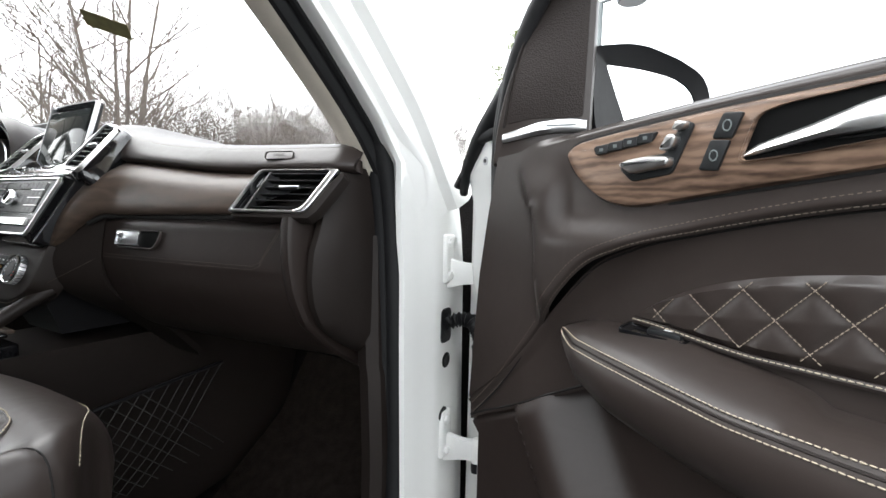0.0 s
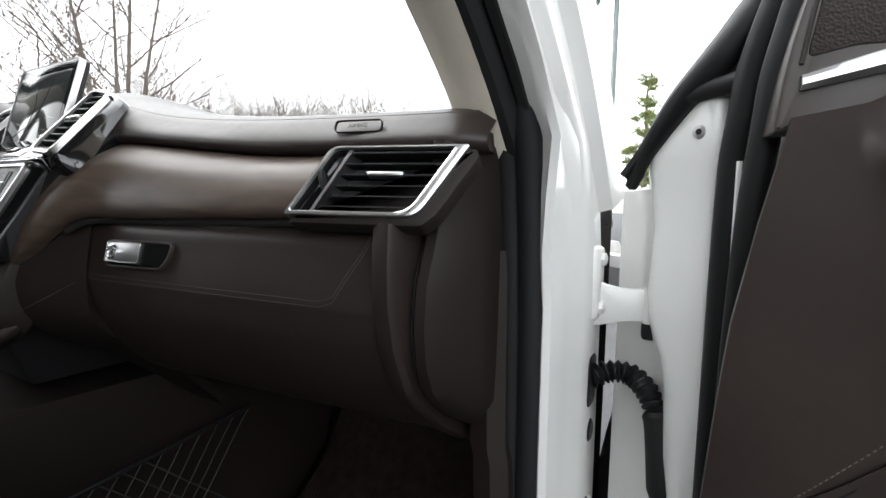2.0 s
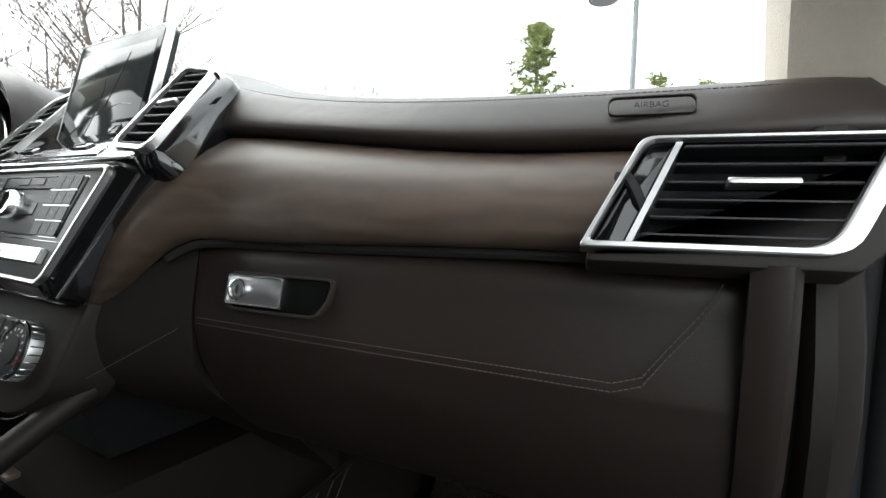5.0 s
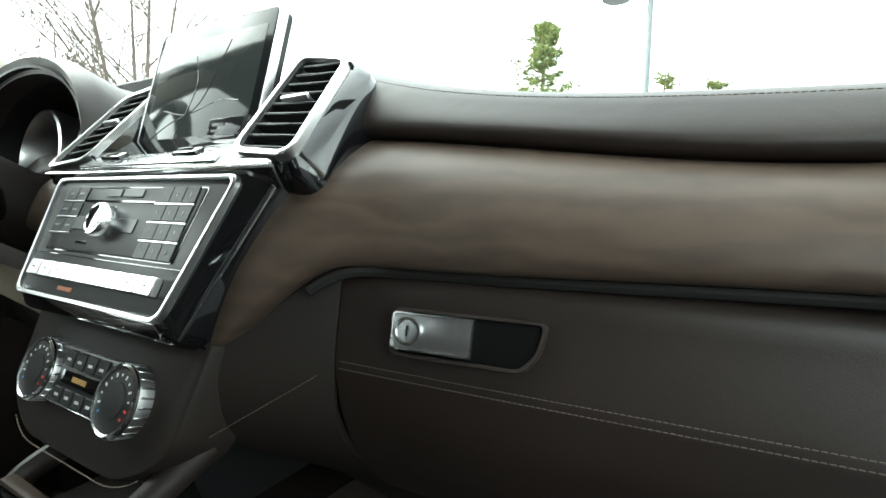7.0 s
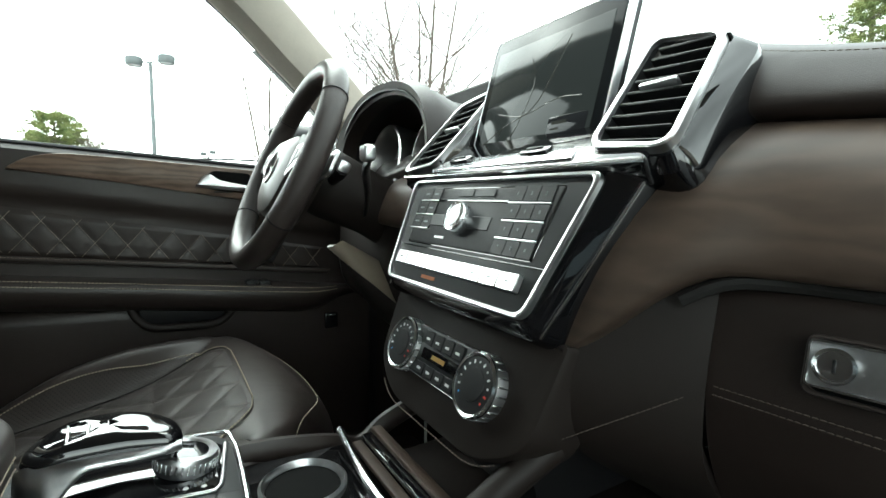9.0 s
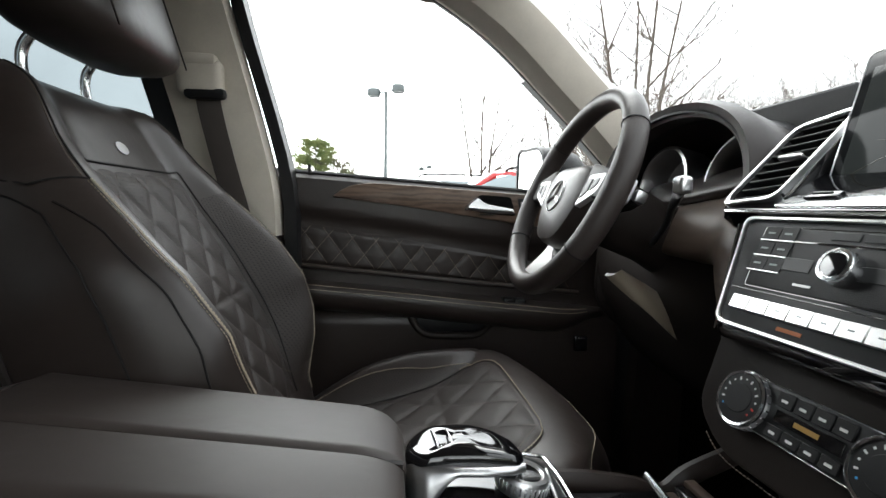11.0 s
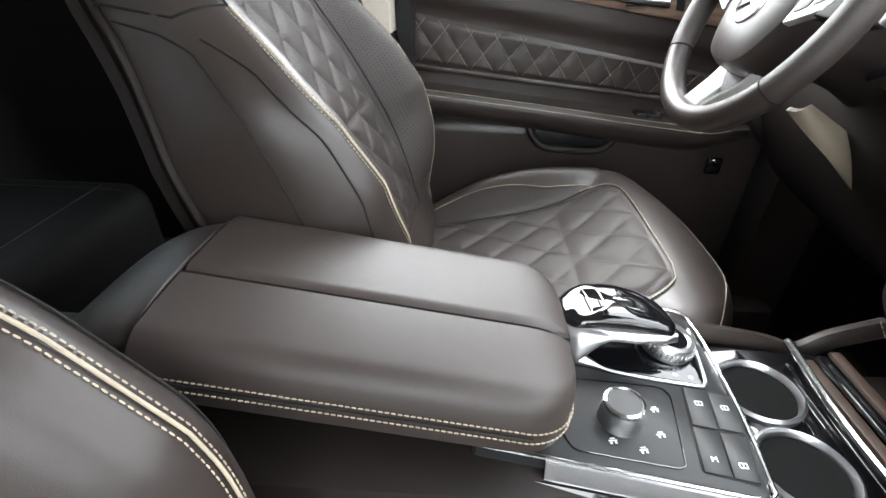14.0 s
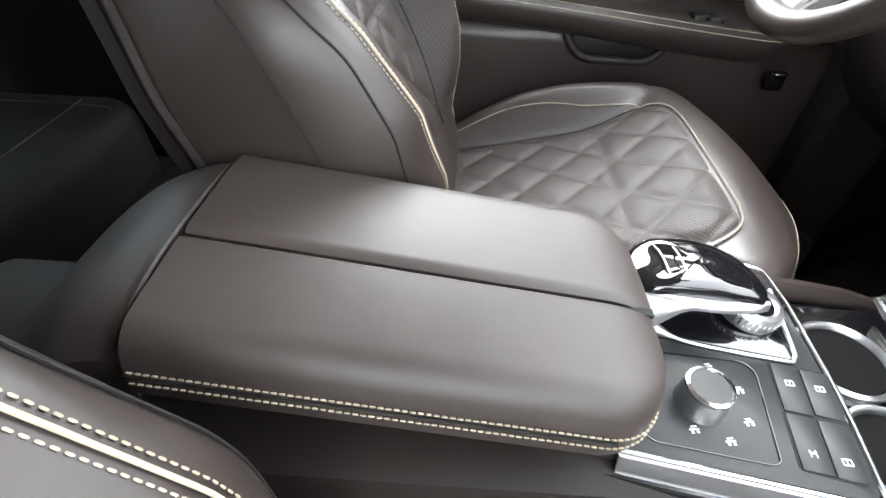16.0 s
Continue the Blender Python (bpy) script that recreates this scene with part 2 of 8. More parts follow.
def curve(points, n, closed=False):
    """n points along a smooth line through the given ones."""
    p = [Vector(q) for q in points]
    k = len(p)
    out = []
    spans = k if closed else k - 1
    for i in range(n):
        f = i / (n if closed else n - 1) * spans
        j = min(int(f), spans - 1)
        t = f - j
        a, b, c, d = (p[(j + o) % k] if closed else p[max(0, min(k - 1, j + o))] for o in (-1, 0, 1, 2))
        if not closed and j == 0:
            a = b * 2 - c
        if not closed and j == k - 2:
            d = c * 2 - b
        out.append(0.5 * (2 * b + (c - a) * t + (2 * a - 5 * b + 4 * c - d) * t * t + (3 * b - a - 3 * c + d) * t ** 3))
    return out


def sheet(grid, th, bm=None):
    """A closed skin of thickness th behind a grid of points."""
    bm = bm or bmesh.new()
    r, c = len(grid), len(grid[0])
    g = [[Vector(q) for q in row] for row in grid]
    nor = [[None] * c for _ in range(r)]
    for i in range(r):
        for j in range(c):
            du = g[min(i + 1, r - 1)][j] - g[max(i - 1, 0)][j]
            dv = g[i][min(j + 1, c - 1)] - g[i][max(j - 1, 0)]
            nn = du.cross(dv)
            nor[i][j] = nn.normalized() if nn.length > 1e-12 else Vector((0, 0, 1))
    f = [[bm.verts.new(g[i][j]) for j in range(c)] for i in range(r)]
    b = [[bm.verts.new(g[i][j] - nor[i][j] * th) for j in range(c)] for i in range(r)]
    for i in range(r - 1):
        for j in range(c - 1):
            bm.faces.new((f[i][j], f[i + 1][j], f[i + 1][j + 1], f[i][j + 1]))
            bm.faces.new((b[i][j], b[i][j + 1], b[i + 1][j + 1], b[i + 1][j]))
    for i in range(r - 1):
        bm.faces.new((f[i][0], b[i][0], b[i + 1][0], f[i + 1][0]))
        bm.faces.new((f[i][-1], f[i + 1][-1], b[i + 1][-1], b[i][-1]))
    for j in range(c - 1):
        bm.faces.new((f[0][j], f[0][j + 1], b[0][j + 1], b[0][j]))
        bm.faces.new((f[-1][j], b[-1][j], b[-1][j + 1], f[-1][j + 1]))
    return bm


def rings(loops, caps=True, bm=None, around=False):
    """A body through closed loops of points."""
    bm = bm or bmesh.new()
    v = [[bm.verts.new(q) for q in lp] for lp in loops]
    n = len(v[0])
    for a, b in zip(v, v[1:] + ([v[0]] if around else [])):
        for j in range(n):
            bm.faces.new((a[j], a[(j + 1) % n], b[(j + 1) % n], b[j]))
    if caps and not around:
        bm.faces.new(v[0][::-1])
        bm.faces.new(v[-1])
    return bm


def tube(path, r, seg=8, closed=False, bm=None, flat=1.0):
    """A round bar along a path; r may be a number or a list of radii."""
    p = [Vector(q) for q in path]
    k = len(p)
    loops = []
    up = None
    for i in range(k):
        t = (p[(i + 1) % k] - p[i - 1]) if closed else (p[min(i + 1, k - 1)] - p[max(i - 1, 0)])
        t = t.normalized() if t.length > 1e-9 else Vector((0, 0, 1))
        if up is None:
            up = Vector((0, 0, 1)) if abs(t.z) < 0.9 else Vector((1, 0, 0))
        s = t.cross(up).normalized()
        up = s.cross(t).normalized()
        rad = r[i] if isinstance(r, (list, tuple)) else r
        loops.append([p[i] + s * (math.cos(a) * rad) + up * (math.sin(a) * rad * flat)
                      for a in (2 * math.pi * j / seg for j in range(seg))])
    return rings(loops, True, bm, closed)


def rbox(centre, size, r=0.004, seg=2, m=None, bm=None):
    """A block with rounded edges."""
    own = bmesh.new()
    bmesh.ops.create_cube(own, size=1.0)
    bmesh.ops.scale(own, vec=size, verts=own.verts)
    if r > 0:
        bmesh.ops.bevel(own, geom=list(own.edges), offset=min(r, min(size) * 0.49), segments=seg, affect="EDGES", profile=0.5)
    bmesh.ops.translate(own, vec=centre, verts=own.verts)
    if m is not None:
        bmesh.ops.transform(own, matrix=m, verts=own.verts)
    return join(bm, own)


def join(bm, own):
    if bm is None:
        return own
    me = bpy.data.meshes.new("tmp")
    own.to_mesh(me)
    own.free()
    bm.from_mesh(me)
    bpy.data.meshes.remove(me)
    return bm


def rounded(pts, r, n=5):
    """A polygon in the plane with its corners rounded by r (a number or one for each corner)."""
    out = []
    k = len(pts)
    for i in range(k):
        a, b, c = (Vector(pts[(i + o) % k]) for o in (-1, 0, 1))
        rad = r[i] if isinstance(r, (list, tuple)) else r
        u, v = (a - b), (c - b)
        d = min(rad, u.length * 0.49, v.length * 0.49)
        p, q = b + u.normalized() * d, b + v.normalized() * d
        for j in range(n + 1):
            t = j / n
            out.append((1 - t) ** 2 * p + 2 * t * (1 - t) * b + t * t * q)
    return out


def inset(pts, d):
    """An outline moved inwards by d."""
    n = len(pts)
    area = sum(pts[i].x * pts[(i + 1) % n].y - pts[(i + 1) % n].x * pts[i].y for i in range(n))
    out = []
    for i in range(n):
        a, b = pts[i] - pts[i - 1], pts[(i + 1) % n] - pts[i]
        t = (a.normalized() if a.length > 1e-9 else Vector((0, 0))) + (b.normalized() if b.length > 1e-9 else Vector((0, 0)))
        t = t.normalized() if t.length > 1e-9 else Vector((1, 0))
        m = Vector((-t.y, t.x)) if area > 0 else Vector((t.y, -t.x))
        out.append(pts[i] + m * d)
    return out


def plate(outline, z0, z1, bev=0.001, m=None, bm=None):
    """A flat outline given thickness from z0 up to z1, its upper edge eased by bev."""
    pts = [Vector((q[0], q[1])) for q in outline]
    lo = [Vector((*q, z0)) for q in pts]
    steps = [[Vector((*q, z1 - bev * (1 - b))) for q in inset(pts, bev * a)] for a, b in ((0.0, 0.0), (0.3, 0.7), (1.0, 1.0))]
    own = rings([lo] + steps)
    if m is not None:
        bmesh.ops.transform(own, matrix=m, verts=own.verts)
    return join(bm, own)


def ring_plate(outer, inner, z0, z1, m=None, bm=None, bev=0.0008):
    """A flat frame between two outlines of equal count."""
    o, i = [Vector((q[0], q[1])) for q in outer], [Vector((q[0], q[1])) for q in inner]
    e = 0.2
    loops = [[Vector((*q, z0)) for q in o], [Vector((*q, z1 - bev)) for q in o],
             [Vector((*(a + (b - a) * e), z1)) for a, b in zip(o, i)],
             [Vector((*(b + (a - b) * e), z1)) for a, b in zip(o, i)],
             [Vector((*q, z1 - bev)) for q in i], [Vector((*q, z0)) for q in i]]
    own = rings(loops, False, None, True)
    if m is not None:
        bmesh.ops.transform(own, matrix=m, verts=own.verts)
    return join(bm, own)


def lathe(profile, seg=32, m=None, bm=None):
    """A turned body about z from (radius, z) pairs."""
    loops = [[Vector((r * math.cos(a), r * math.sin(a), z)) for a in (2 * math.pi * j / seg for j in range(seg))] for r, z in profile]
    own = rings(loops)
    if m is not None:
        bmesh.ops.transform(own, matrix=m, verts=own.verts)
    return join(bm, own)


def axes(origin, u, v):
    """The frame at origin whose x runs along u, whose y lies towards v, and whose z comes out of that plane."""
    x = Vector(u).normalized()
    z = x.cross(Vector(v)).normalized()
    y = z.cross(x)
    return Matrix(((x.x, y.x, z.x, origin[0]), (x.y, y.y, z.y, origin[1]), (x.z, y.z, z.z, origin[2]), (0, 0, 0, 1)))


def stitches(path, pitch=0.006, length=0.0042, r=0.0006, normal=(0, 0, 1), bm=None, skew=0.0):
    """A row of single thread stitches laid along a path."""
    bm = bm or bmesh.new()
    p = [Vector(q) for q in path]
    cum = [0.0]
    for a, b in zip(p, p[1:]):
        cum.append(cum[-1] + (b - a).length)
    s, i = pitch * 0.5, 0
    nrm = Vector(normal)
    while s < cum[-1]:
        while cum[i + 1] < s:
            i += 1
        a, b = p[i], p[i + 1]
        c = a + (b - a) * ((s - cum[i]) / max(cum[i + 1] - cum[i], 1e-9))
        t = (b - a).normalized()
        w = t.cross(nrm).normalized()
        up = w.cross(t)
        t = (t + w * skew).normalized()
        h = length / 2
        ends = [[c + t * e + (w * x + up * z) * k for x, z in ((-r, -r), (r, -r), (r * 0.7, r), (-r * 0.7, r))]
                for e, k in ((-h, 0.45), (-h * 0.6, 1), (h * 0.6, 1), (h, 0.45))]
        rings(ends, True, bm)
        s += pitch
    return bm


def mirror_x(bm):
    bmesh.ops.scale(bm, vec=(-1, 1, 1), verts=bm.verts)
    return bm


def lerp(a, b, t):
    return a + (b - a) * t


def smooth(a, b, x):
    t = max(0.0, min(1.0, (x - a) / (b - a)))
    return t * t * (3 - 2 * t)

# ================= the parking lot =================
g = bmesh.new()
bmesh.ops.create_grid(g, x_segments=8, y_segments=8, size=900)
tagged(part("ground", g, ASPHALT), "grey asphalt of a wide parking lot", "ground", kind="structure")

# ================= the white car: body shell =================
body = thing("car_body", "white painted body shell of a large estate car", "car body", kind="structure")
PILLAR = [(0.690, 0.620, 1.270), (0.684, 0.575, 1.330), (0.676, 0.505, 1.400), (0.664, 0.405, 1.490), (0.645, 0.240, 1.625), (0.63, 0.02, 1.730), (0.62, -0.25, 1.775)]


def along(side, section, n=26, pts=PILLAR, taper=1.0):
    """A bar of constant section swept up the windscreen pillar."""
    base = curve(pts, n)
    return rings([[Vector((side * (q.x + a), q.y + b, q.z + c)) for a, b, c in section] for q in base])


def oval(cx, cy, cz, rx, ry, rz, n=10, lean=0.6):
    return [(cx + rx * math.cos(a), cy + ry * math.sin(a), cz + rz * math.sin(a) * lean) for a in (2 * math.pi * i / n for i in range(n))]


for side in (1, -1):
    part("pillar_trim", along(side, [(-0.062, 0.045, 0.03), (-0.066, 0.02, 0.01), (-0.055, -0.012, -0.012), (-0.02, -0.03, -0.022), (0.0, -0.028, -0.02),
                                     (0.01, 0.03, 0.03)]), CREAM, body, "cream fabric pillar trim")
    part("door_seal", along(side, oval(0.002, -0.014, -0.010, 0.014, 0.016, 0.016)), RUBBER, body, "black rubber door seal")
    part("door_seal", along(side, oval(0.022, -0.006, -0.006, 0.012, 0.016, 0.016)), RUBBER, body, "black rubber door seal")
    part("windscreen_pillar", along(side, [(0.026, 0.0, 0.0), (0.032, -0.020, -0.012), (0.040, -0.022, -0.012), (0.052, 0.0, 0.0), (0.056, 0.028, 0.016),
                                           (0.070, 0.036, 0.020), (0.078, 0.060, 0.034), (0.072, 0.090, 0.05), (0.03, 0.10, 0.06), (0.01, 0.05, 0.05)], 32, [(0.697, 0.678, 1.185)] + PILLAR), PAINT, body, "white painted windscreen pillar")
    # hinge pillar below the windscreen pillar
    rows = []
    for z in [lerp(0.48, 1.27, i / 14) for i in range(15)] + [1.30, 1.33, 1.37, 1.41, 1.46, 1.52]:
        k = smooth(1.08, 1.30, z)
        dy = -0.030 * min(k, smooth(1.08, 1.30, 1.27)) + 0.012 * (1 - smooth(0.6, 1.1, z))
        # above the waist it leans back along the windscreen pillar
        py = float(np.interp(z, [q[2] for q in PILLAR], [q[1] for q in PILLAR])) - 0.620
        px = float(np.interp(z, [q[2] for q in PILLAR], [q[0] for q in PILLAR])) - 0.690
        sq = lerp(1.0, 0.40, smooth(1.24, 1.33, z))
        rows.append([Vector((side * (x - 0.004 * k + px + (0.014 if x < 0.735 else 0.0) * smooth(1.16, 1.27, z)), 0.61 + (y - 0.61) * sq + dy + py, z)) for x, y in (
            (0.716, 0.618), (0.722, 0.610), (0.730, 0.612), (0.738, 0.640), (0.741, 0.664), (0.748, 0.674), (0.7525, 0.690), (0.7525, 0.745), (0.738, 0.80), (0.70, 0.82), (0.69, 0.64))])
    part("hinge_pillar", rings(rows), PAINT, body, "white painted hinge pillar")
    for x, r, d in ((0.684, 0.017, 0.0), (0.706, 0.015, -0.006)):
        part("door_seal", tube(curve([(side * x, 0.585 + d, 1.315), (side * x, 0.615 + d, 1.20), (side * (x + 0.002), 0.628 + d, 1.0),
                                      (side * (x + 0.002), 0.632 + d, 0.75), (side * x, 0.60, 0.62), (side * x, 0.45, 0.58)], 30), r, 10), RUBBER, body, "black rubber door seal")
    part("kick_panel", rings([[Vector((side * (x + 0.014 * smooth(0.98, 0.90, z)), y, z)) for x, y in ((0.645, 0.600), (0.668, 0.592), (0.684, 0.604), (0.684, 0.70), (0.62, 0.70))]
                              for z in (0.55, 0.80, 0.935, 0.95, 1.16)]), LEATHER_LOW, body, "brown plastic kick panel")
    part("sill", rbox((side * 0.74, -0.35, 0.55), (0.15, 2.0, 0.16), 0.04, 3), PAINT, body, "white painted door sill")
    part("sill_plate", rbox((side * 0.705, -0.42, 0.545), (0.22, 2.2, 0.205), 0.02, 2), LEATHER_LOW, body)

# roof, floor, closing walls
part("roof_lining", sheet([[(x, y, 1.775 - 0.06 * (abs(x) / 0.66) ** 4 - 0.05 * smooth(-0.2, 0.2, y)) for y in [lerp(0.30, -2.2, i / 14) for i in range(15)]]
                           for x in [lerp(-0.66, 0.66, i / 14) for i in range(15)]], -0.02), CREAM, body, "cream fabric roof lining")
part("roof_skin", sheet([[(x, y, 1.83 - 0.07 * (abs(x) / 0.70) ** 4 - 0.06 * smooth(-0.2, 0.2, y)) for y in [lerp(0.10, -2.25, i / 12) for i in range(13)]]
                         for x in [lerp(-0.72, 0.72, i / 14) for i in range(15)]], -0.012), PAINT, body, "white roof skin")
part("floor_pan", rbox((0, -0.5, 0.46), (1.5, 3.4, 0.05), 0.01), CARPET, body, "black carpeted floor")
part("toe_board", sheet([[(x, y, z) for x in (-0.70, -0.2, 0.2, 0.70)] for y, z in ((0.62, 0.485), (0.80, 0.52), (0.95, 0.66), (1.0, 0.85), (1.0, 1.22))], 0.02), CARPET, body, "black carpeted toe board")
part("bonnet", sheet([[(x, y, z - 0.05 * (abs(x) / 0.9) ** 3) for x in [lerp(-0.9, 0.9, i / 8) for i in range(9)]] for y, z in ((1.04, 1.13), (1.4, 1.10), (1.9, 1.02), (2.1, 0.85))], 0.02), PAINT, body, "white bonnet")
part("scuttle", rbox((0, 1.06, 1.18), (1.4, 0.16, 0.05), 0.02), BLACK, body, "black plastic scuttle")
for side in (1, -1):
    part("front_wing", sheet([[(side * x, y, z) for y in (0.80, 1.2, 1.7, 2.1)] for x, z in ((0.80, 1.13), (0.90, 1.02), (0.94, 0.80), (0.92, 0.45))], 0.01 * side), PAINT, body, "white front wing")
    for y in (1.35, -1.55):
        wheel_ring = lathe([(0.19, -0.11), (0.36, -0.11), (0.375, -0.06), (0.375, 0.06), (0.36, 0.11), (0.19, 0.11)], 36,
                           Matrix.Translation((side * 0.80, y, 0.375)) @ Matrix.Rotation(radians(90), 4, "Y"))
        tyre = part("tyre", wheel_ring, RUBBER, body, "black road tyre")
        part("wheel_rim", lathe([(0.20, 0.06), (0.195, 0.085), (0.17, 0.075), (0.06, 0.060), (0.03, 0.075)], 30, Matrix.Translation((side * 0.80, y, 0.375)) @ Matrix.Rotation(radians(90 * side), 4, "Y")), BRUSHED, tyre, "silver alloy rim")
    # the rear panels take the blackened leather, as painted shade
    part("rear_side", sheet([[(side * x, y, z) for y in (-0.42, -0.9, -1.6, -2.3)] for x, z in ((0.80, 1.28), (0.88, 1.0), (0.90, 0.7), (0.82, 0.45))], 0.008 * side), BENCH, body, "leather rear door panel blackened for the cabin shade")
    part("rear_quarter", sheet([[(side * (x + 0.040), y, z) for y in [lerp(-0.30, -2.36, i / 10) for i in range(11)]] for x, z in ((0.815, 1.27), (0.865, 1.16), (0.90, 0.98), (0.915, 0.78), (0.90, 0.60), (0.85, 0.46))], -0.010 * side), PAINT, body, "white painted rear door and quarter panel")
    # B and C pillars
    part("centre_pillar", rings([[Vector((side * (x + dx), y + dy, z)) for dx, dy in ((-0.020, -0.108), (-0.034, -0.060), (-0.036, 0.0), (-0.03, 0.045), (0.02, 0.05), (0.03, -0.108))]
                                 for x, y, z in [(q.x, q.y, q.z) for q in curve([(0.715, -0.225, 1.185), (0.705, -0.235, 1.32), (0.668, -0.30, 1.60), (0.645, -0.34, 1.75)], 14)]]), CREAM, body, "cream plastic centre pillar trim")
    part("pillar_foot", rbox((side * 0.722, -0.222, 0.865), (0.070, 0.10, 0.63), 0.015, 2), LEATHER_LOW, body, "brown plastic pillar foot")
    part("window_channel", rings([[Vector((side * (x + dx), y + dy, z)) for dx, dy in ((-0.02, -0.012), (-0.02, 0.012), (0.03, 0.014), (0.03, -0.014))]
                                  for x, y, z in [(q.x, q.y, q.z) for q in curve([(0.735, -0.155, 1.10), (0.730, -0.165, 1.31), (0.690, -0.235, 1.60), (0.665, -0.27, 1.76)], 14)]]), BLACK, body, "black window channel")
    part("rear_channel", rings([[Vector((side * (x + dx), y + dy, z)) for dx, dy in ((-0.012, -0.150), (-0.012, -0.109), (0.03, -0.109), (0.03, -0.150))]
                                for x, y, z in [(q.x, q.y, q.z) for q in curve([(0.715, -0.225, 1.185), (0.705, -0.235, 1.32), (0.668, -0.30, 1.60), (0.645, -0.34, 1.75)], 14)]]), BLACK, body, "black rear window channel")
    part("rear_pillar", rings([[Vector((side * (x + dx), y + dy, z)) for dx, dy in ((-0.02, -0.022), (-0.02, 0.022), (0.02, 0.022), (0.02, -0.022))]
                               for x, y, z in ((0.76, -0.86, 1.25), (0.68, -1.10, 1.76))]), BLACK, body, "black rear pillar")
    part("roof_rail", tube(curve([(side * 0.645, 0.12, 1.70), (side * 0.665, -0.3, 1.765), (side * 0.66, -1.2, 1.765), (side * 0.64, -2.2, 1.74)], 20), 0.035, 8), BLACK, body, "black window frame rail")
    part("window_sill", rbox((side * 0.77, -0.95, 1.29), (0.08, 1.5, 0.03), 0.012), BLACK, body)
    o = part("rear_window", sheet([[(side * 0.79, y, 1.24), (side * 0.68, y - 0.1, 1.78)] for y in (-0.22, -0.8, -1.5)], 0.004), TINTED, body, "tinted rear side window")
for side in (1, -1):
    part("footwell_side", rbox((side * 0.705, 0.82, 0.85), (0.02, 0.40, 0.85), 0.005, 1), CARPET, body, "black footwell side")
part("rear_screen", sheet([[(x, -2.32, 1.25), (x * 0.85, -2.05, 1.78)] for x in (-0.72, 0, 0.72)], 0.004), DARK_GLASS, body, "tinted rear screen")
# inner tailgate in black to keep the rear of the cabin dark
part("tailgate", rbox((0, -2.35, 0.9), (1.6, 0.06, 0.85), 0.03), BLACK, body)
part("tailgate_skin", rbox((0, -2.405, 0.88), (1.72, 0.05, 0.86), 0.024, 3), PAINT, body, "white painted tailgate")
o = part("windscreen", sheet([[(x * k, y + 0.10 * (1 - (x / 0.72) ** 2) * k2, z) for x in [lerp(-0.72, 0.72, i / 10) for i in range(11)]]
                              for y, z, k, k2 in ((0.98, 1.20, 1.0, 1), (0.78, 1.32, 0.98, 0.9), (0.48, 1.52, 0.94, 0.8), (0.18, 1.72, 0.90, 0.6))], 0.004), GLASS, body, "clear curved windscreen")
o.visible_shadow = False
part("header_rail", tube(curve([(-0.63, 0.14, 1.69), (-0.3, 0.24, 1.72), (0.3, 0.24, 1.72), (0.63, 0.14, 1.69)], 16), 0.035, 8), CREAM, body)

# block added to hide the bright white pillar behind the driver's trim
part("added_pillar_cover", rbox((-0.712, 0.620, 0.90), (0.075, 0.05, 0.80), 0.012, 2), RUBBER, body, "black rubber door seal")
# black panel added behind the door gap in place of its shade
part("gap_backing", rbox((0.815, 0.845, 0.80), (0.11, 0.02, 0.72), 0.004, 1), BLACK, body, "black panel added to darken the door gap")
# the grommet, plug and hinges on the hinge pillar
for z, y in ((0.943, 0.712), (0.848, 0.706)):
    part("rubber_plug", lathe([(0.0135, 0.0), (0.0135, 0.003), (0.010, 0.005), (0.004, 0.004)], 20, axes((0.7500, y, z), (0, 1, 0), (0, 0, 1))), BLACK, body, "black rubber plug")
part("cable_plate", plate(rounded([(-0.018, -0.03), (0.018, -0.03), (0.018, 0.03), (-0.018, 0.03)], 0.012), 0, 0.005, 0.002, axes((0.7495, 0.709, 1.005), (0, 1, 0), (0, 0, 1))), BLACK, body, "black cable grommet plate")
for z in (1.098, 0.79):
    hinge = thing("hinge_assembly", "white painted steel hinge of the open door", "hinge", "door hinges")
    arm = plate(rounded([(-0.012, -0.030), (0.0, -0.028), (0.03, -0.020), (0.058, -0.018), (0.064, -0.010), (0.064, 0.018), (0.030, 0.016), (0.006, 0.020), (-0.012, 0.034)], 0.006), -0.006, 0.006, 0.002, axes((0.755, 0.716, z), (0.80, 0.10, 0), (0, 0, 1)))
    part("hinge_arm", arm, PAINT, hinge)
    part("hinge_foot", rbox((0.7515, 0.712, z + 0.022), (0.014, 0.034, 0.085), 0.006, 3), PAINT, hinge)
    part("hinge_pin", lathe([(0.009, -0.022), (0.009, 0.016), (0.006, 0.02)], 16, Matrix.Translation((0.811, 0.722, z + 0.002))), PAINT, hinge)
    part("pin_cap", lathe([(0.008, -0.012), (0.009, -0.008), (0.009, 0.006)], 16, Matrix.Translation((0.811, 0.722, z - 0.026))), BLACK, hinge)
    for k in (-1, 1):
        part("bolt", lathe([(0.008, 0), (0.008, 0.006), (0.004, 0.008)], 6, axes((0.7565, 0.708, z + 0.022 + 0.028 * k), (0, 1, 0), (0, 0, 1))), PAINT, hinge)
cable = thing("door_cable", "black corrugated rubber cable boot of the open door", "cable")
path = curve([(0.752, 0.710, 1.008), (0.772, 0.722, 1.015), (0.795, 0.724, 1.014), (0.815, 0.708, 1.002), (0.826, 0.695, 0.985)], 60)
part("corrugated_boot", tube(path, [0.0115 + 0.0022 * math.sin(i * 1.35) for i in range(60)], 14), BLACK, cable)
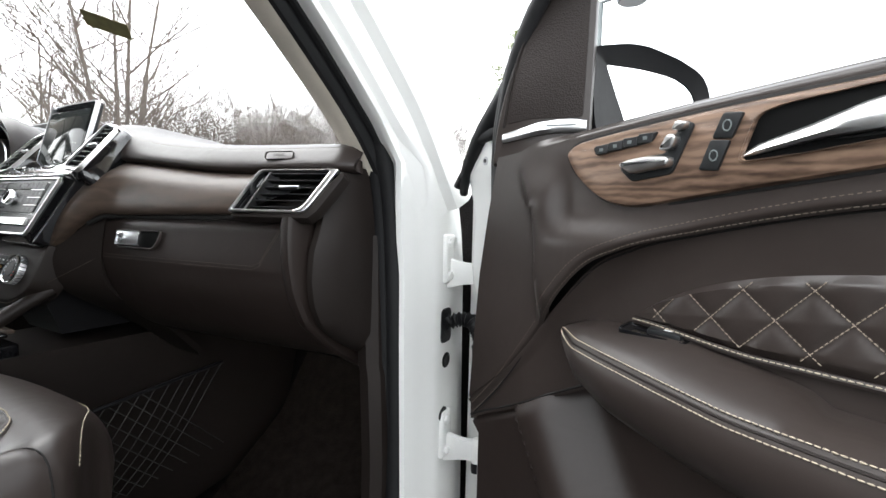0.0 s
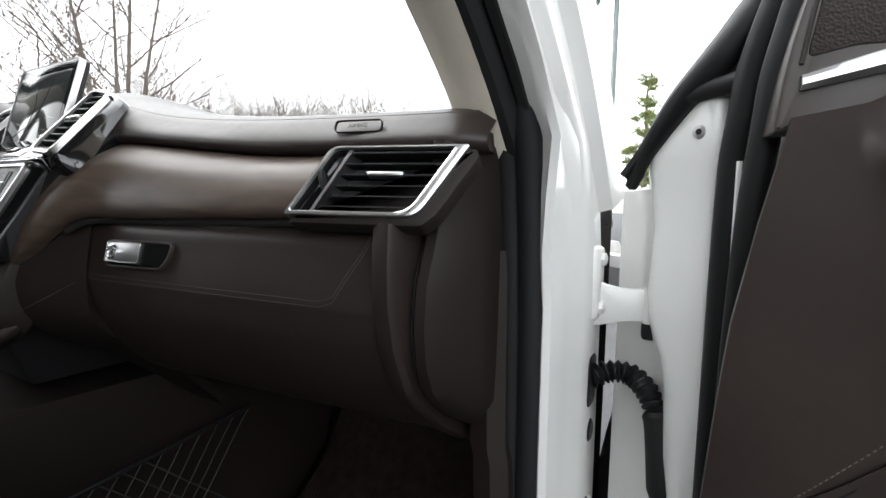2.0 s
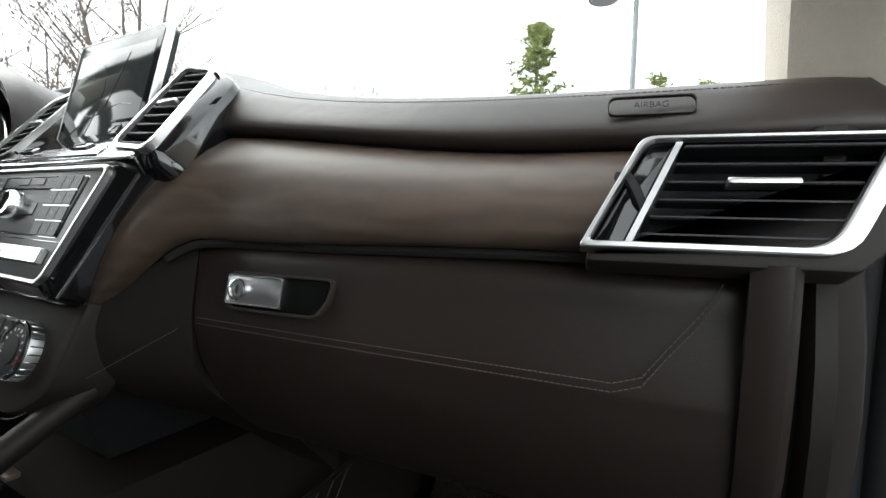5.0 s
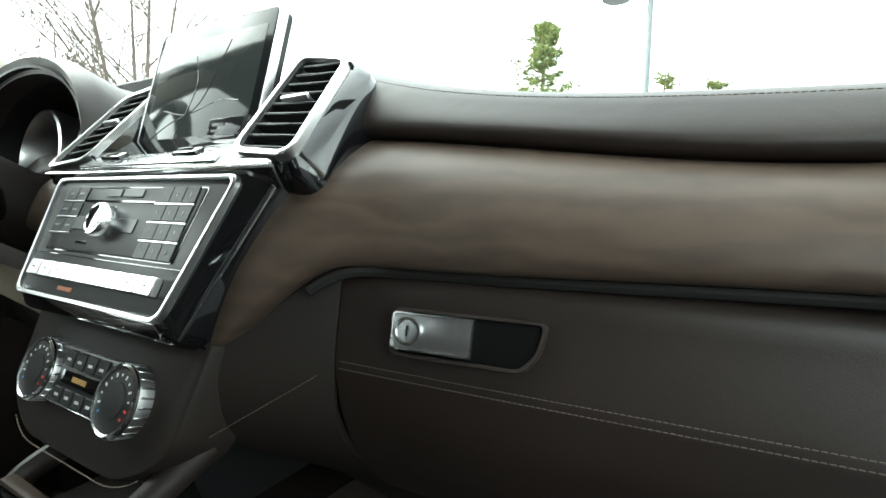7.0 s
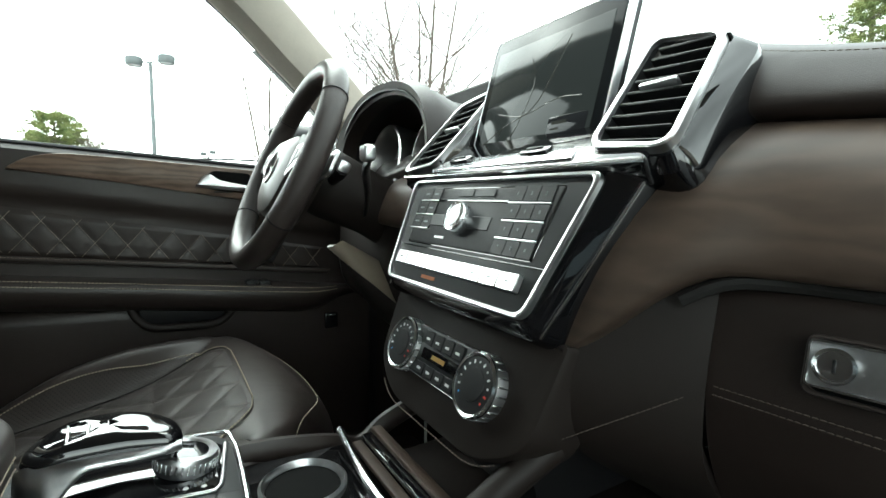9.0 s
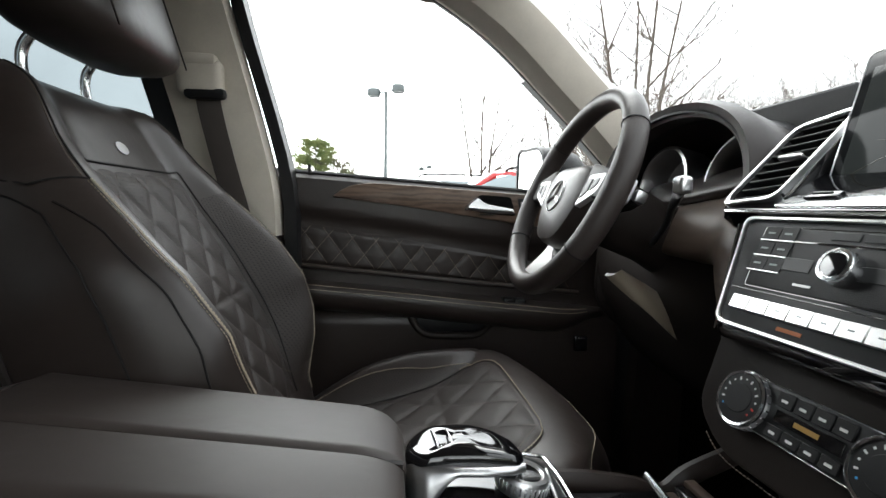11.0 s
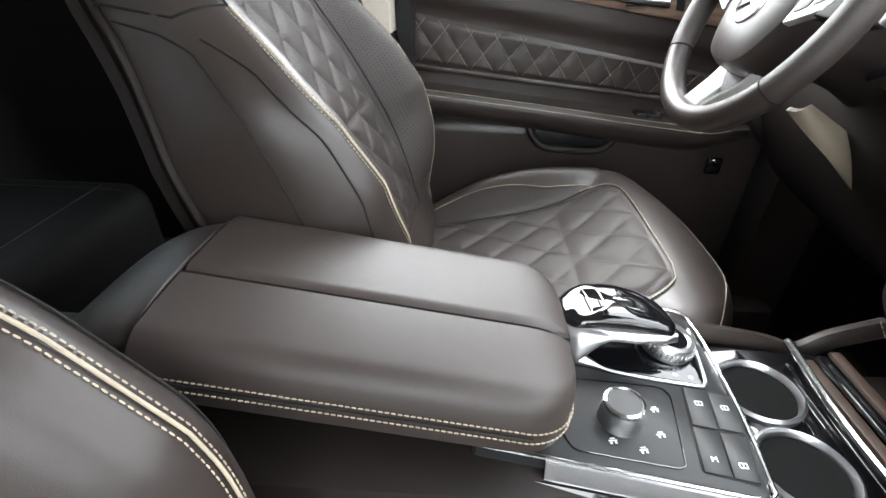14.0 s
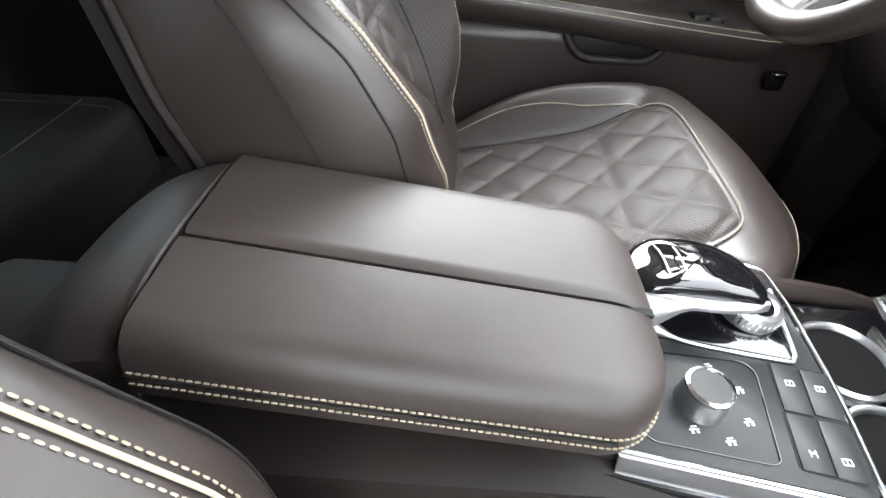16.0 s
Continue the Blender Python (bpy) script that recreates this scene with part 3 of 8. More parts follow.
part("cable_sleeve", tube(curve([(0.825, 0.696, 0.988), (0.829, 0.690, 0.965), (0.833, 0.682, 0.93), (0.836, 0.676, 0.895)], 14), [0.012, 0.0155] + [0.0145] * 10 + [0.012, 0.008], 12), RUBBER, cable)

# floor mats, cargo net
mat = thing("floor_mat", "brown carpet floor mat in the passenger footwell", "floor mat", "floor mats")
part("carpet_pad", sheet([[(x, y, z) for x in (0.19, 0.3, 0.45, 0.60)] for y, z in ((0.12, 0.505), (0.45, 0.505), (0.66, 0.53), (0.86, 0.66), (0.96, 0.80))], 0.012), MAT_RUG, mat)
mat = thing("floor_mat", "brown carpet floor mat in the driver footwell", "floor mat", "floor mats")
part("carpet_pad", sheet([[(x, y, z) for x in (-0.60, -0.45, -0.3, -0.19)] for y, z in ((0.12, 0.505), (0.45, 0.505), (0.66, 0.53), (0.80, 0.60))], 0.012), MAT_RUG, mat)

# ================= dashboard =================
dash = thing("dashboard", "brown leather dashboard with satin walnut trim", "dashboard")


def top_z(x):
    return 1.2975 + 0.058 * math.exp(-(max(abs(x), 0.12) - 0.12) / 0.13)


def face_y(x):
    """How far forward the face of the dash lies."""
    return 0.437 + 0.105 * max(0, abs(x) - 0.19) ** 1.15


def seam_z(x):
    return 1.283 - 0.026 * smooth(0.12, 0.50, abs(x))


def low_z(x):
    """Lower edge of the walnut band: level along the glovebox, swooping down beside the centre stack."""
    return 1.186 - 0.066 * (1 - smooth(0.115, 0.215, abs(x))) + 0.006 * smooth(0.25, 0.55, abs(x))


def dash_row(side, x, pts, n):
    return [Vector((side * x, face_y(x) + q.x, q.y)) for q in curve([(a, b, 0) for a, b in pts], n)]


def stack_y(x):
    """The face comes forward beside the centre stack."""
    return -0.048 * (1 - smooth(0.135, 0.25, x))


for side, x1 in ((1, 0.6835), (-1, 0.6835)):
    xs = [lerp(0.10, x1, i / 40) for i in range(41)]
    rows = []
    for x in xs:
        s, zt = seam_z(x), top_z(x)
        e = 0.016 * smooth(0.662, 0.6835, x) ** 2
        zt -= 0.25 * e
        rows.append(dash_row(side, x, [(0.066 + e, s - 0.004), (0.052 + e, s - 0.001), (0.046 + e, s + 0.008), (0.058 + e, zt - 0.018), (0.078 + e, zt - 0.003), (0.125 + e, zt + 0.006),
                                       (0.22, zt + 0.002), (0.36, zt - 0.02), (0.54, 1.23)], 30))
    part("upper_pad", sheet(rows, 0.02 * side), DASH, dash, "padded brown leather top")
    rows = []
    for i in range(41):
        x = lerp(0.10, 0.556, i / 40)
        s, lz, f = seam_z(x), low_z(x), stack_y(x)
        row = dash_row(side, x, [(0.022 + f, lz - 0.004), (0.010 + f, lz - 0.003), (0.005 + f, lz + 0.006), (0.010 + f * 0.85, lerp(lz, s, 0.35)),
                                 (0.026 + f * 0.5, lerp(lz, s, 0.7)), (0.050, s - 0.006), (0.058, s - 0.004)], 20)
        # the band's end leans with the vent beside it
        rows.append([q + Vector((side * (i / 40) * ((q.z - 1.253) * 0.42), 0, 0)) for q in row])
    part("trim_band", sheet(rows, 0.012 * side), WOOD, dash, "satin dark walnut band")
    # stitched seam on the pad
    line = [dash_row(side, x, [(0.046, seam_z(x) + 0.008), (0.0712, top_z(x) - 0.0062), (0.125, top_z(x) + 0.006)], 3)[1] for x in [lerp(0.165, 0.65, i / 50) for i in range(51)]]
    part("stitching", stitches(line, 0.0042, 0.0032, 0.0003, (0, -0.5, 1)), THREAD_DIM, dash, "brown thread stitching")

# glovebox: a padded lid under the walnut band, curving back to the knees
def lid_pts():
    return [(0.150, 0.945), (0.085, 0.975), (0.040, 1.020), (0.016, 1.065), (0.008, 1.098), (0.007, 1.112), (0.012, 1.150), (0.016, 1.172), (0.036, low_z(0.3) - 0.003)]


rows = [dash_row(1, x, lid_pts(), 30) for x in [lerp(0.1955, 0.626, i / 30) for i in range(31)]]
part("glovebox_lid", sheet(rows, 0.015), DASH, dash, "padded brown leather glovebox lid")
for dz in (0.0, 0.0075):
    line = [min(dash_row(1, x, lid_pts(), 60), key=lambda q: abs(q.z - 1.107 - dz)) + Vector((0, -0.0012, 0)) for x in [lerp(0.20, 0.548, i / 40) for i in range(41)]]
    end = line[-1]
    line += [end + Vector((0.016, 0.0015, 0.006)), end + Vector((0.028, 0.003, 0.024)), end + Vector((0.044, 0.006, 0.046)), end + Vector((0.054, 0.010, 0.064))]
    part("stitching", stitches(line, 0.0036, 0.0029, 0.0004, (0, -1, 0.1)), THREAD_LOW, dash, "brown thread stitching")
# dark tube as the painted shadow line between the walnut band and the lid
part("band_shadow", tube([dash_row(1, x, [(0.020 + stack_y(x), low_z(x) - 0.007), (0.03, low_z(x))], 2)[0] for x in [lerp(0.185, 0.555, i / 40) for i in range(41)]], 0.0042, 8), SEAM, dash)
# knee side walls of the tunnel
for side in (1, -1):
    rows = []
    for i in range(16):
        k = i / 15
        x = lerp(0.118, 0.1968, k)
        zt = low_z(x) + 0.004
        rows.append(dash_row(side, x, [(0.19, 0.88), (0.09 + 0.02 * k, 0.965), (-0.02 * (1 - k) + 0.02 * k, 1.04), (-0.048 + 0.052 * k, 1.09 + 0.01 * k), (-0.046 + 0.060 * k, zt)], 18))
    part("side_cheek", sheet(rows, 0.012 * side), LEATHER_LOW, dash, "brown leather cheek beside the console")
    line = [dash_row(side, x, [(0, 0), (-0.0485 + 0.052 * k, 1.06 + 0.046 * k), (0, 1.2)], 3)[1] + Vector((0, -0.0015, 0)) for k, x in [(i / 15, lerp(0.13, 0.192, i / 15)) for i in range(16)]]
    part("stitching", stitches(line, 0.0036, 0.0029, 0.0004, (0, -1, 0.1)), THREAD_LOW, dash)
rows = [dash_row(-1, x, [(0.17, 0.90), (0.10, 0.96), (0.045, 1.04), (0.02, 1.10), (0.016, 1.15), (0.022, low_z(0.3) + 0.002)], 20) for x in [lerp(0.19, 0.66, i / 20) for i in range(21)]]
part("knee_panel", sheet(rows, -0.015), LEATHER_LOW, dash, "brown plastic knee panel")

# pale lower trim under the steering column
upper = curve([(-0.376, 0.402, 1.154), (-0.382, 0.46, 1.122), (-0.384, 0.50, 1.098), (-0.384, 0.545, 1.075)], 20)
lower = curve([(-0.381, 0.385, 1.152), (-0.358, 0.436, 1.099), (-0.355, 0.468, 1.070), (-0.355, 0.497, 1.045)], 20)
part("knee_trim", sheet([[a.lerp(b, w) + Vector((0.010 * math.sin(math.pi * w), -0.004 * math.sin(math.pi * w), 0)) for w in [j / 8 for j in range(9)]] for a, b in zip(upper, lower)], 0.006), CREAM_GLOSS, dash, "pale beige lower trim")
# cream instead of the trim's beige: the light on this end is painted in
part("trim_end", rbox((-0.372, 0.527, 1.058), (0.034, 0.032, 0.030), 0.006, 3), CREAM, dash, "end of the lower trim, paled for the light on it")
# glovebox latch in its recess
lm = axes((0.2755, 0.4500, 1.1425), (0.055, 0.007, 0), (0, 0.012, 0.05))
pocket = rounded([(-0.030, -0.017), (0.060, -0.017), (0.070, -0.004), (0.074, 0.015), (-0.030, 0.015)], 0.006)
part("latch_recess", ring_plate([q * 1.0 for q in pocket], [Vector((lerp(0.02, q.x, 0.94), q.y * 0.86)) for q in pocket], -0.004, 0.0035, lm), LEATHER, dash)
# flat near-black plate: painted shade of the latch hollow
part("latch_well_shade", plate([Vector((lerp(0.02, q.x, 0.95), q.y * 0.9)) for q in pocket], -0.006, 0.0012, 0.0004, lm), RECESS, dash)
latch = part("glovebox_latch", plate(rounded([(-0.0275, -0.0115), (0.0275, -0.0115), (0.0275, 0.0115), (-0.0275, 0.0115)], 0.002), 0.0, 0.006, 0.001, lm), BRUSHED, dash, "brushed metal latch")
part("latch_rim", ring_plate(rounded([(-0.0285, -0.0125), (0.0285, -0.0125), (0.0285, 0.0125), (-0.0285, 0.0125)], 0.003), rounded([(-0.0268, -0.0108), (0.0268, -0.0108), (0.0268, 0.0108), (-0.0268, 0.0108)], 0.002), 0.001, 0.0072, lm), CHROME, latch)
part("lock_barrel", lathe([(0.0092, 0.0055), (0.0092, 0.0085), (0.0075, 0.0088), (0.0072, 0.0072), (0.003, 0.0072)], 24, lm @ Matrix.Translation((-0.0165, 0, 0))), CHROME, latch, "chrome lock barrel")
part("key_slot", rbox((-0.0165, 0, 0.0074), (0.0016, 0.007, 0.0012), 0.0003, 1, lm), BLACK, latch)

# end panel beside the door: its front edge and the lid's side edge run down and sweep forward
def end_y(z):
    return float(np.interp(z, (0.94, 0.966, 1.0, 1.031, 1.062, 1.099, 1.137, 1.167, 1.19, 1.262), (0.66, 0.605, 0.545, 0.510, 0.495, 0.490, 0.494, 0.506, 0.514, 0.520)))


def lid_side_y(z):
    return float(np.interp(z, (0.915, 0.938, 0.978, 1.031, 1.074, 1.116, 1.153, 1.19), (0.665, 0.620, 0.555, 0.500, 0.480, 0.470, 0.468, 0.470)))


rows = []
for i in range(26):
    z = lerp(0.945, 1.262, i / 25)
    y0 = end_y(z)
    rows.append([Vector((0.638, y0 + 0.030, z)), Vector((0.6395, y0 + 0.006, z)), Vector((0.6445, y0, z)), Vector((0.654, y0 + 0.001, z)), Vector((0.668, y0 + 0.020, z)), Vector((0.677, y0 + 0.055, z)), Vector((0.680, 0.70, z)), Vector((0.638, 0.70, z))])
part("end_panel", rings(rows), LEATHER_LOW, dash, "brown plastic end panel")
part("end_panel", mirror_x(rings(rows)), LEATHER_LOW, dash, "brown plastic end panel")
rows = []
for i in range(22):
    z = lerp(0.925, 1.188, i / 21)
    y0 = lid_side_y(z)
    rows.append([Vector((x, y0 + d, z)) for x, d in ((0.612, 0.004), (0.622, 0.0), (0.630, 0.001), (0.6345, 0.007), (0.635, 0.05), (0.612, 0.05))])
part("glovebox_edge", rings(rows), DASH, dash, "rounded side edge of the glovebox")
part("edge_gap", rings([[Vector((x, max(lid_side_y(z), end_y(z)) + d, z)) for x, d in ((0.634, 0.010), (0.641, 0.010), (0.641, 0.05), (0.634, 0.05))] for z in [lerp(0.945, 1.188, i / 15) for i in range(16)]]), SEAM, dash)

# passenger side vent
sv = axes((0.604, 0.483, 1.224), (0.121, 0.028, 0), (0.024, 0.033, 0.058))
out_o = [(-0.0785, -0.0345), (0.046, -0.0345), (0.084, 0.034), (-0.046, 0.034)]
in_o = [(-0.0735, -0.0305), (0.038, -0.0305), (0.0715, 0.0315), (-0.0435, 0.0315)]
radii = [0.003, 0.014, 0.003, 0.008]
vent = part("side_vent", plate(rounded(in_o, radii), -0.034, -0.020, 0.001, sv), BLACK, dash, "black air vent with chrome frame")
part("vent_frame", ring_plate(rounded(out_o, radii), rounded(in_o, radii), -0.006, 0.004, sv), BRIGHT, vent, "satin chrome frame")
part("vent_cheek", plate(rounded([(-0.074, -0.041), (0.050, -0.041), (0.062, -0.030), (0.092, 0.024), (0.089, 0.033), (0.075, 0.030), (0.030, -0.030), (-0.074, -0.034)], 0.003), -0.02, -0.001, 0.003, sv), LEATHER_LOW, vent, "brown plastic cheek")
part("vent_duct", ring_plate(rounded(in_o, radii), [q * 0.985 for q in rounded(in_o, radii)], -0.034, 0.0, sv), BLACK, vent)
for i in range(6):
    v = -0.0245 + i * 0.0102
    xl, xr = lerp(-0.0490, -0.0225, (v + 0.0305) / 0.062), lerp(0.038, 0.0705, (v + 0.0305) / 0.062)
    part("slat", rbox(((xl + xr) / 2, v, -0.008), (xr - xl, 0.0022, 0.014), 0.0008, 1, sv @ Matrix.Rotation(radians(10), 4, "X")), BLACK, vent)
    part("slat_edge", rbox(((xl + xr) / 2, v + 0.0002, -0.0012), (xr - xl, 0.0014, 0.0008), 0.0003, 1, sv), SOFTBLK, vent)
part("vent_divider", rings([[sv @ Vector((lerp(-0.0530, -0.0265, k) + a, lerp(-0.030, 0.031, k), b)) for a, b in ((-0.0018, -0.02), (0.0018, -0.02), (0.0018, 0.001), (-0.0018, 0.001))] for k in (0, 0.5, 1)]), BRUSHED, vent)
part("vent_blank", plate(rounded([(-0.0715, -0.030), (-0.055, -0.030), (-0.0285, 0.031), (-0.0415, 0.031)], 0.002), -0.02, -0.003, 0.0008, sv), GLOSS, vent, "gloss black panel")
part("vent_wheel", lathe([(0.018, -0.003), (0.0195, -0.002), (0.0195, 0.002), (0.018, 0.003)], 40, sv @ Matrix.Translation((-0.050, 0.002, -0.0165)) @ Matrix.Rotation(radians(23), 4, "Z") @ Matrix.Rotation(radians(90), 4, "Y")), RUBBER, vent, "black thumb wheel")
part("vent_tab", rbox((0.012, 0.0055, 0.0), (0.034, 0.004, 0.009), 0.0015, 2, sv), BRUSHED, vent, "satin metal tab")

# embossed airbag plate on the pad
ap = axes((0.556, 0.5210, 1.281), (0.12, 0.022, 0), (0, 0.010, 0.035))
part("airbag_plate", ring_plate(rounded([(-0.026, -0.0065), (0.026, -0.0065), (0.026, 0.0065), (-0.026, 0.0065)], 0.005), rounded([(-0.0252, -0.0057), (0.0252, -0.0057), (0.0252, 0.0057), (-0.0252, 0.0057)], 0.0046), -0.003, 0.0002, ap, None, 0.0001), DASH, dash, "embossed outline on the pad")


def lettering(words, size, m, mat, parent, depth=0.0002):
    """Letters as a mesh, centred on the frame m."""
    cu = bpy.data.curves.new("lettering", "FONT")
    cu.body, cu.size, cu.extrude, cu.align_x, cu.align_y = words, size, depth, "CENTER", "CENTER"
    tmp = new("lettering_tmp", cu)
    dg = bpy.context.evaluated_depsgraph_get()
    me = bpy.data.meshes.new_from_object(tmp.evaluated_get(dg))
    bpy.data.objects.remove(tmp)
    me.transform(m)
    me.materials.clear()
    me.materials.append(mat)
    ob = new("lettering", me)
    ob.parent = parent
    return ob


lettering("AIRBAG", 0.0060, ap @ Matrix.Translation((0, 0, -0.0002)), DASH, dash, 0.0001)

# loudspeaker slot on top of the pad
part("defroster_grille", rbox((0.56, 0.68, 1.312), (0.12, 0.03, 0.006), 0.003, 2), BLACK, dash, "black demister slot")

# ---- centre stack ----
st = thing("centre_stack", "gloss black centre stack with radio and climate controls", "control panel")
part("stack_core", rings([[Vector((x * s, y + dy, z)) for x, y in ((-1, 0.0), (1, 0.0), (1, 0.30), (-1, 0.30))] for z, s, dy in ((0.95, 0.07, 0.43), (1.03, 0.085, 0.395), (1.13, 0.125, 0.415), (1.24, 0.165, 0.455), (1.27, 0.17, 0.47))]), BLACK, st)
pm = axes((0.003, 0.3875, 1.193), (1, 0, 0), (0, 0.047, 0.100))


def trap(hb, ht, b, t, r, n=5):
    return rounded([(-hb, b), (hb, b), (ht, t), (-ht, t)], r, n)


surround = [[pm @ Vector((q.x, q.y, z)) for q in trap(hb, ht, b, t, [0.012, 0.012, 0.004, 0.004])] for hb, ht, b, t, z in (
    (0.1190, 0.1600, -0.0665, 0.066, -0.06), (0.1190, 0.1600, -0.0665, 0.066, -0.014), (0.1175, 0.1585, -0.0650, 0.065, -0.010), (0.1120, 0.1362, -0.0560, 0.0582, -0.002), (0.100, 0.120, -0.05, 0.05, -0.002))]
part("gloss_surround", rings(surround), GLOSS, st, "piano black surround")
for side in (1, -1):
    part("edge_strip", tube([pm @ Vector((side * a, b, -0.0115)) for a, b in ((0.1605, 0.064), (0.140, -0.002), (0.1205, -0.062))], 0.0014, 6), CHROME, st, "thin chrome edge strip")
radio = part("radio_panel", plate(trap(0.107, 0.1305, -0.0525, 0.0545, 0.009), -0.02, 0.0, 0.001, pm), SOFTBLK, st, "charcoal radio panel")
part("radio_frame", ring_plate(trap(0.1115, 0.1355, -0.0555, 0.0575, 0.011), trap(0.1065, 0.1300, -0.0520, 0.0540, 0.009), -0.008, 0.003, pm), BRIGHT, radio, "satin chrome frame")
part("inner_panel", plate(trap(0.0965, 0.1035, -0.0125, 0.0465, 0.003), -0.002, 0.0012, 0.0008, pm), BLACK, radio)
part("inner_seam", ring_plate(trap(0.098, 0.105, -0.0140, 0.0480, 0.004), trap(0.0968, 0.1038, -0.0128, 0.0468, 0.003), -0.001, 0.0004, pm), GLOSS, radio)
part("cd_slot", rbox((-0.010, 0.0338, 0.0015), (0.113, 0.0022, 0.001), 0.0004, 1, pm), GLOSS, radio, "narrow disc slot")
for v, h in ((0.0335, 1), (0.0178, 1), (0.0025, 1)):
    part("chrome_line", rbox((-0.084, v, 0.0018), (0.037, 0.0013, 0.0012), 0.0004, 1, pm), BRIGHT, radio)
    part("chrome_line", rbox((0.0715, v - 0.001, 0.0018), (0.050, 0.0016, 0.0014), 0.0005, 1, pm), BRIGHT, radio)
for r in range(4):
    for c in range(3):
        part("key", rbox((0.0555 + c * 0.0165, 0.0405 - r * 0.0155, 0.0016), (0.0160, 0.0135, 0.0010), 0.0004, 1, pm), BLACK, radio)
        lettering(("123456789*0#")[r * 3 + c], 0.0042, pm @ Matrix.Translation((0.0555 + c * 0.0165, 0.0405 - r * 0.0155, 0.0024)), STEEL, radio, 0.0001)
for r in range(3):
    for c in range(2):
        part("key", rbox((-0.0925 + c * 0.0185, 0.0405 - r * 0.0155, 0.0016), (0.0180, 0.0135, 0.0010), 0.0004, 1, pm), BLACK, radio)
        part("print_bar", rbox((-0.0925 + c * 0.0185, 0.0405 - r * 0.0155, 0.0025), (0.0080, 0.0018, 0.0003), 0, 1, pm), STEEL, radio)
for x, w in ((-0.020, 0.024), (0.010, 0.030)):
    part("key", rbox((x, 0.0415, 0.0014), (w, 0.0075, 0.0014), 0.0006, 1, pm), SOFTBLK, radio)
for x in (-0.052, 0.018):
    part("key", rbox((x, 0.0125, 0.0013), (0.030, 0.0125, 0.0012), 0.0006, 1, pm), SOFTBLK, radio)
part("volume_knob", lathe([(0.0150, 0.0), (0.0150, 0.010), (0.0138, 0.0125), (0.0115, 0.0130), (0.0108, 0.0118), (0.004, 0.0116)], 40, pm @ Matrix.Translation((-0.0095, 0.014, 0.0))), CHROME, radio, "chrome volume knob")
part("knob_face", lathe([(0.0107, 0.0112), (0.0100, 0.0128), (0.003, 0.0132)], 32, pm @ Matrix.Translation((-0.0095, 0.014, 0.0))), GLOSS, radio)
part("card_slot", rbox((-0.038, -0.005, 0.0014), (0.018, 0.0030, 0.001), 0.0004, 1, pm), GLOSS, radio)
part("lower_seam", rbox((0.002, -0.0172, 0.0004), (0.232, 0.0012, 0.0012), 0.0004, 1, pm), GLOSS, radio)
for i in range(9):
    w = 0.194 / 9
    part("rocker_key", rbox((-0.0975 + w * (i + 0.5), -0.0318, 0.003), (w - 0.0003, 0.0135, 0.006), 0.0007, 1, pm), BRIGHT, radio, "silver rocker key")
    part("print_bar", rbox((-0.0975 + w * (i + 0.5), -0.0318, 0.0061), (0.0050, 0.0014, 0.0003), 0, 1, pm), STEEL, radio)
part("warning_print", rbox((-0.030, -0.0452, 0.0005), (0.024, 0.0034, 0.0005), 0, 1, pm), material("orange_print", (0.45, 0.13, 0.03), 0.6), radio)

# glossy shelf between radio and display, with two thumb rockers
sh = axes((0, 0.424, 1.261), (1, 0, 0), (0, 0.034, 0.022))
part("gloss_shelf", plate(rounded([(-0.168, -0.016), (0.168, -0.016), (0.150, 0.020), (0.10, 0.060), (-0.10, 0.060), (-0.150, 0.020)], 0.006), -0.02, 0.0, 0.003, sh), GLOSS, st, "piano black shelf")
part("shelf_strip", tube([sh @ Vector((x, -0.0175 + 0.002 * (x / 0.16) ** 2, -0.002)) for x in [lerp(-0.166, 0.166, i / 12) for i in range(13)]], 0.0016, 6), CHROME, st, "thin chrome strip")
part("shelf_plate", plate(rounded([(-0.105, -0.012), (0.105, -0.012), (0.094, 0.008), (-0.094, 0.008)], 0.006), -0.002, 0.0025, 0.001, sh), CHROME, st, "silver shelf plate")
for x in (-0.062, 0.052):
    part("thumb_rocker", rbox((x, 0.004, 0.003), (0.034, 0.010, 0.005), 0.002, 2, sh), GLOSS, st, "black thumb rocker")
    part("rocker_ridge", rbox((x, 0.004, 0.006), (0.020, 0.003, 0.002), 0.0008, 1, sh), SOFTBLK, st)

# display
def dpath(run):
    return [(q.x, q.y) for q in curve([(a, b, 0) for a, b in run], 24)]


scr = thing("display_screen", "dimly lit map display standing on the dashboard", "screen")
sm = axes((-0.004, 0.4755, 1.330), (1, 0, 0), (0, 0.027, 0.100))
part("screen_case", plate(rounded([(-0.091, -0.076), (0.091, -0.076), (0.0905, 0.0745), (-0.0905, 0.0745)], 0.009), -0.014, -0.001, 0.003, sm), BLACK, scr)
part("screen_rim", ring_plate(rounded([(-0.0915, -0.076), (0.0915, -0.076), (0.091, 0.0750), (-0.091, 0.0750)], 0.009), rounded([(-0.0895, -0.074), (0.0895, -0.074), (0.089, 0.0730), (-0.089, 0.0730)], 0.008), -0.008, 0.0005, sm), BRUSHED, scr, "satin metal rim")
part("screen_glass", plate(rounded([(-0.0895, -0.074), (0.0895, -0.074), (0.089, 0.0730), (-0.089, 0.0730)], 0.008), -0.002, 0.0003, 0.0002, sm), SCREEN, scr, "glossy black glass")
pic = part("map_picture", plate(rounded([(-0.080, -0.052), (0.078, -0.052), (0.078, 0.058), (-0.080, 0.058)], 0.001), 0.0002, 0.0006, 0.0001, sm), MAP, scr, "dim grey map picture")
